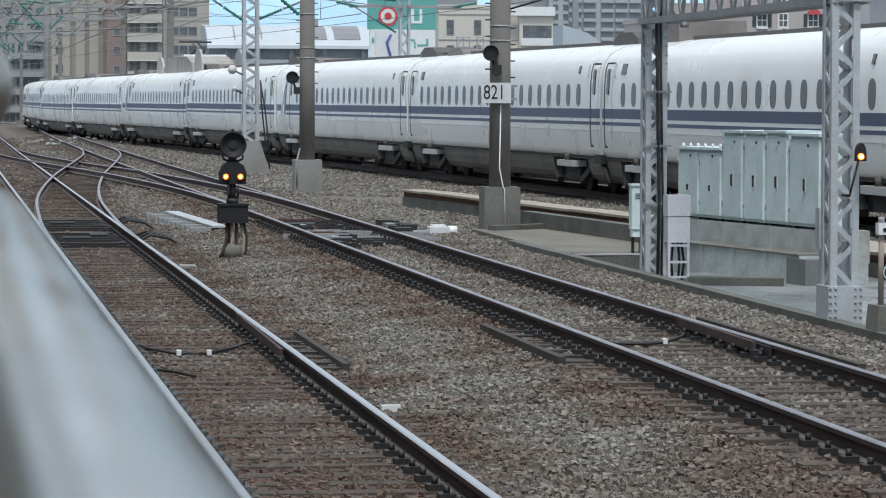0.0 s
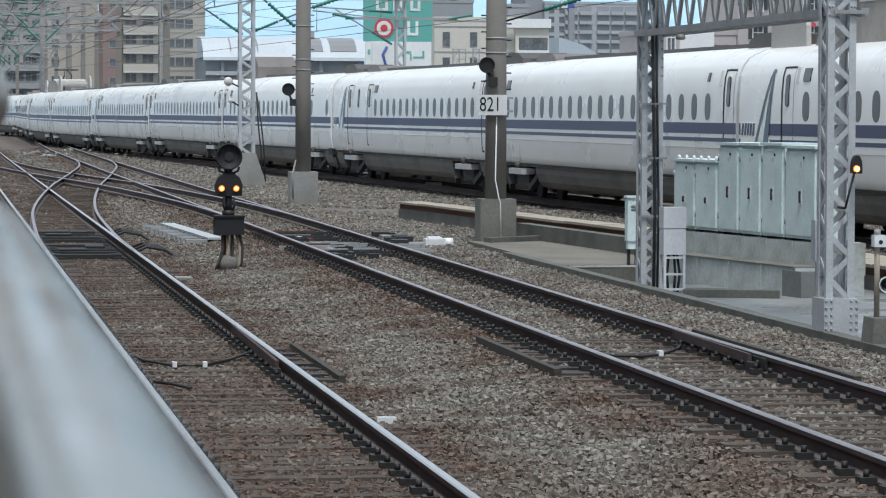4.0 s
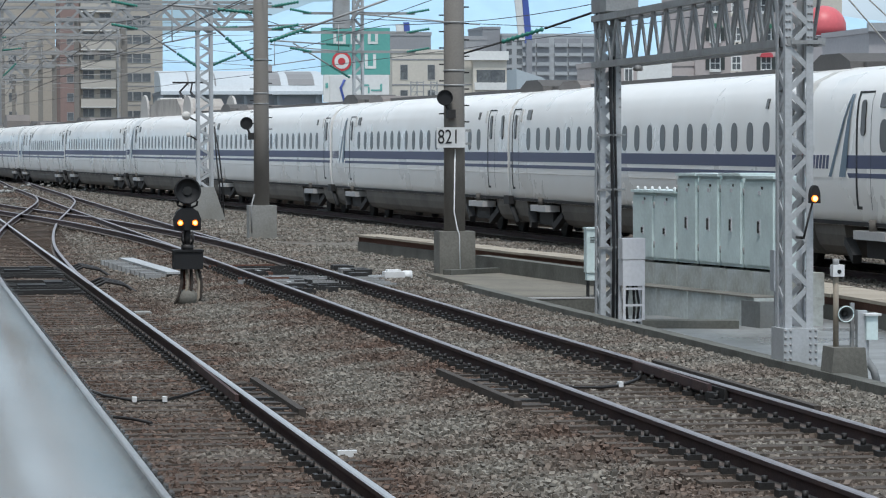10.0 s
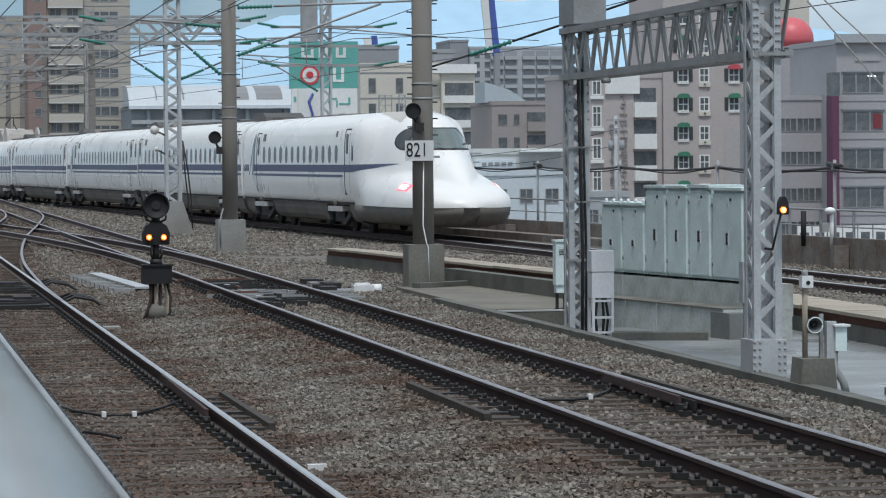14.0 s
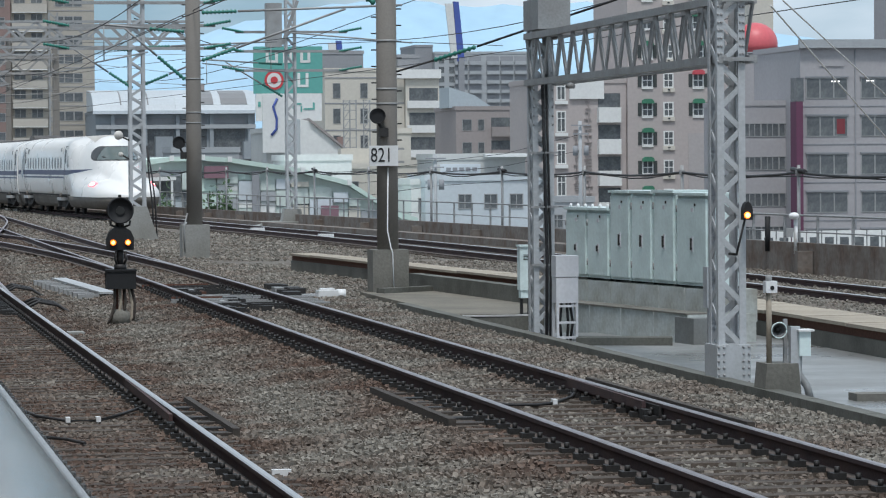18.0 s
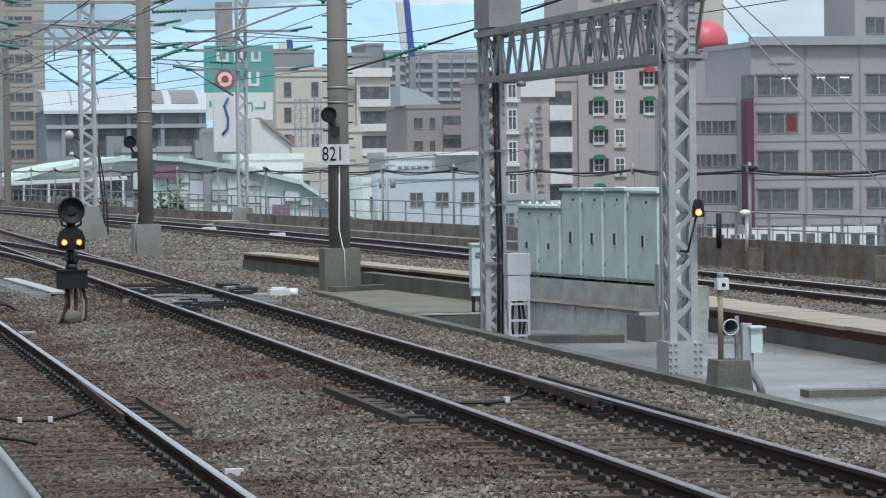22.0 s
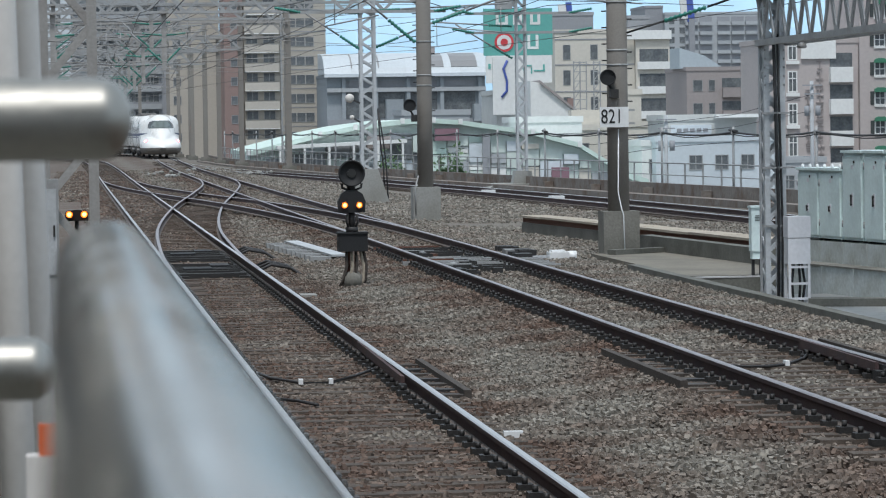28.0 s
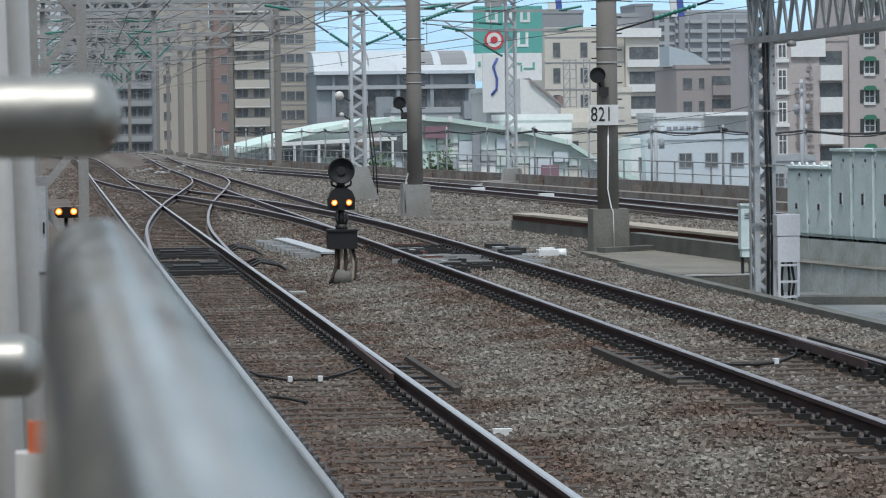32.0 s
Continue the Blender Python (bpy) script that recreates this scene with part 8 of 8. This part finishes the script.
for y, xl, xr, z in spans:
    for k in range(3):
        a, b, sag = rng.uniform(-2.2, 0.9), rng.uniform(-2.2, 0.9), rng.uniform(0.1, 0.45)
        wire("thin span wire between gantry posts", [(xl, y - 0.2, z + a)] + [(xl + (xr - xl) * q, y - 0.2, z + a + (b - a) * q - 4 * sag * q * (1 - q)) for q in (0.25, 0.5, 0.75)] + [(xr, y - 0.2, z + b)], 0.013, M_OLDSTEEL)
for (y, xl, xr, z), (y2, xl2, xr2, z2) in zip(spans, spans[1:]):
    for k in range(2):
        x, x2, sag = rng.uniform(xl + 1, xr - 1), rng.uniform(xl2 + 1, xr2 - 1), rng.uniform(0.3, 0.9)
        wire("slack jumper wire between gantries", [(x, y, z), ((x + x2) / 2, (y + y2) / 2, (z + z2) / 2 - sag), (x2, y2, z2)], 0.014)
for y in (109.0, 120.8, 134.5):
    x = float(np.interp(y, MAIN_PATH[:, 1], MAIN_PATH[:, 0]))
    bm = bmesh.new()
    box(bm, x - 0.24, x + 0.24, y - 0.18, y + 0.18, -0.12, 0.08)
    tagged(part("white_balise", bm, M_WHITEPAINT), "white flat balise plate between the rails", "balise", "balises")
arm = thing("tensioner", "long green insulator on a slanting tension wire", "tensioner", "tensioners")
insulator(arm, (10.9, 60.9, 4.25), (11.6, 60.4, 4.48), 0.05)
bm = bmesh.new()
tube(bm, [(10.25, 61.2, 4.05), (10.9, 60.9, 4.25)], 0.02, 6)
tube(bm, [(11.6, 60.4, 4.48), (14.5, 58.0, 5.5), (17, 56, 6.4)], 0.022, 6)
part("tension_wire", bm, M_WIRE, arm)

left_lattice = lattice_mast("grey-beige lattice mast beside the platform end", 0.06, 36.2, 0.62, 0.40, -0.2, 6.0, 0.62, 0.105, M_OLDSTEEL)
second_signal(0.13, 36.75, 1.50, 0.16, -0.2)
bm = bmesh.new()
prism(bm, [(-0.30, -0.2), (-0.06, -0.2), (-0.06, 1.9), (-0.30, 1.9)], 35.6, 35.9)
bevel(bm, 0.02)
t = thing("mast_cabinet", "grey steel case at the foot of the mast", "case")
part("case", bm, M_GALVD, t)
bm = bmesh.new()
box(bm, -0.275, -0.085, 35.585, 35.598, 0.9, 1.8)
bevel(bm, 0.004)
door = part("door", bm, M_GALV, t, "paler door of the case")
bm = bmesh.new()
box(bm, -0.12, -0.10, 35.565, 35.584, 1.3, 1.42)
part("handle", bm, M_DARK, door)


# ---- the platform end: slab, handrails and pipes ----
bm = bmesh.new()
box(bm, -9.0, 0.75, -46, 7.4, -0.4, 1.15)
bevel(bm, 0.03)
tagged(part("platform", bm, M_CONC), "pale concrete platform end", "platform", kind="structure")


# roof and back wall are added out of view, to darken the rails' reflections
bm = bmesh.new()
box(bm, -9.0, 1.6, -46, -1.2, 4.3, 4.55)
tagged(part("platform_roof", bm, M_GALVD), "plain grey roof added unseen behind the railing to darken reflections", "roof", kind="structure")
bm = bmesh.new()
box(bm, -9.0, 1.6, -46.2, -46.0, 1.1, 4.3)
tagged(part("wall_south", bm, M_CONC), "plain grey wall added unseen behind the lens to darken reflections", "wall", kind="structure")
# added out of view: this wall darkens the handrail's left side
bm = bmesh.new()
box(bm, -4.2, -4.0, -46.0, 95.0, -0.4, 9.5)
tagged(part("wall_west", bm, M_CONC), "plain grey wall added unseen beside the line to darken reflections", "wall", kind="structure")


def round_tube(bm, start, axis, length, r, seg=48):
    """A straight tube whose far end is rounded over."""
    q = Vector(axis).to_track_quat("Z", "Y").to_matrix().to_4x4()
    prof = [(r, 0.0), (r, length * 0.5), (r, length - 0.05)] + [(r * math.cos(radians(a)), length + r * 0.75 * math.sin(radians(a))) for a in range(0, 90, 9)] + [(0.0004, length + r * 0.75)]
    lathe(bm, prof, seg, m=Matrix.Translation(start) @ q)


def handrails():
    r = 0.0213
    t = thing("handrail", "thick stainless steel handrail along the platform edge", "handrail", "handrails", (0.0173, 0, 1.15))
    z = EYE - 0.0593 - 1.15
    bm = bmesh.new()
    round_tube(bm, (0, -1.2, z), (0, 1, 0), 2.64, r)
    part("top_tube", bm, M_STAINLESS, t, "brushed stainless tube with a rounded end")
    for y in (-1.0, 1.36):
        bm = bmesh.new()
        bar(bm, (0, y, 0), (0, y, z - 0.01), 0.034, seg=20)
        part("post", bm, M_STAINLESS, t)
    t = thing("cross_rail", "dull steel cross rail with a domed end", "handrail", "handrails", (-0.6, 1.74, 1.15))
    z = EYE + 0.0058 - 1.15
    bm = bmesh.new()
    round_tube(bm, (-0.4, 0, z), (1, 0, 0), 1.0195, r)
    part("top_tube", bm, M_CAPSTEEL, t, "worn steel tube with a domed end")
    for x in (-0.35, 0.25):
        bm = bmesh.new()
        bar(bm, (x, 0, 0), (x, 0, z - 0.01), 0.034, seg=20)
        part("post", bm, M_CAPSTEEL, t)
    t = thing("short_rail", "short dull steel rail behind the handrail", "handrail", "handrails", (-0.55, 2.3, 1.15))
    z = EYE - 0.160 - 1.15
    bm = bmesh.new()
    round_tube(bm, (-0.4, 0, z), (1, 0, 0), 0.926, 0.0215)
    part("tube", bm, M_CAPSTEEL, t)
    bm = bmesh.new()
    bar(bm, (-0.3, 0, 0), (-0.3, 0, z - 0.01), 0.034, seg=20)
    part("post", bm, M_CAPSTEEL, t)
    for x, d, y in ((-0.087, 0.052, 5.0), (-0.052, 0.044, 5.25)):
        t = thing("white_pipe", "ivory white upright pipe at the platform end", "pipe", "white pipes", (x, y, 1.15))
        bm = bmesh.new()
        tube(bm, [(0.03, 0, 0), (0, 0, 1.25), (-0.045, 0, 3.2)], d / 2, 24)
        part("tube", bm, M_PIPE, t)
    t = thing("orange_sign", "small orange sign on a white stand", "sign", "", (-0.04, 3.2, 1.15))
    bm = bmesh.new()
    box(bm, 0.012, 0.034, 0.0, 0.01, 0.922, 0.975)
    bevel(bm, 0.004)
    part("plate", bm, M_ORANGE, t)
    bm = bmesh.new()
    box(bm, 0.000, 0.036, -0.004, 0.03, 0.0, 0.945)
    part("stand", bm, M_PIPE, t)


handrails()


# ---- what moves: the train leaves along its line, each car turned by the curve ----
def motions():
    times = [0.5 * i for i in range(65)]
    half = END_CAR / 2
    walk(TAIL, [(t, car_pose(tip_at(t) + half)) for t in times])
    for i, car in enumerate(MIDDLE):
        walk(car, [(t, car_pose(tip_at(t) + END_CAR + CAR * (i + 0.5))) for t in times])
    walk(HEAD, [(t, car_pose(tip_at(t) + END_CAR + CAR * len(MIDDLE) + half, True)) for t in times])


motions()
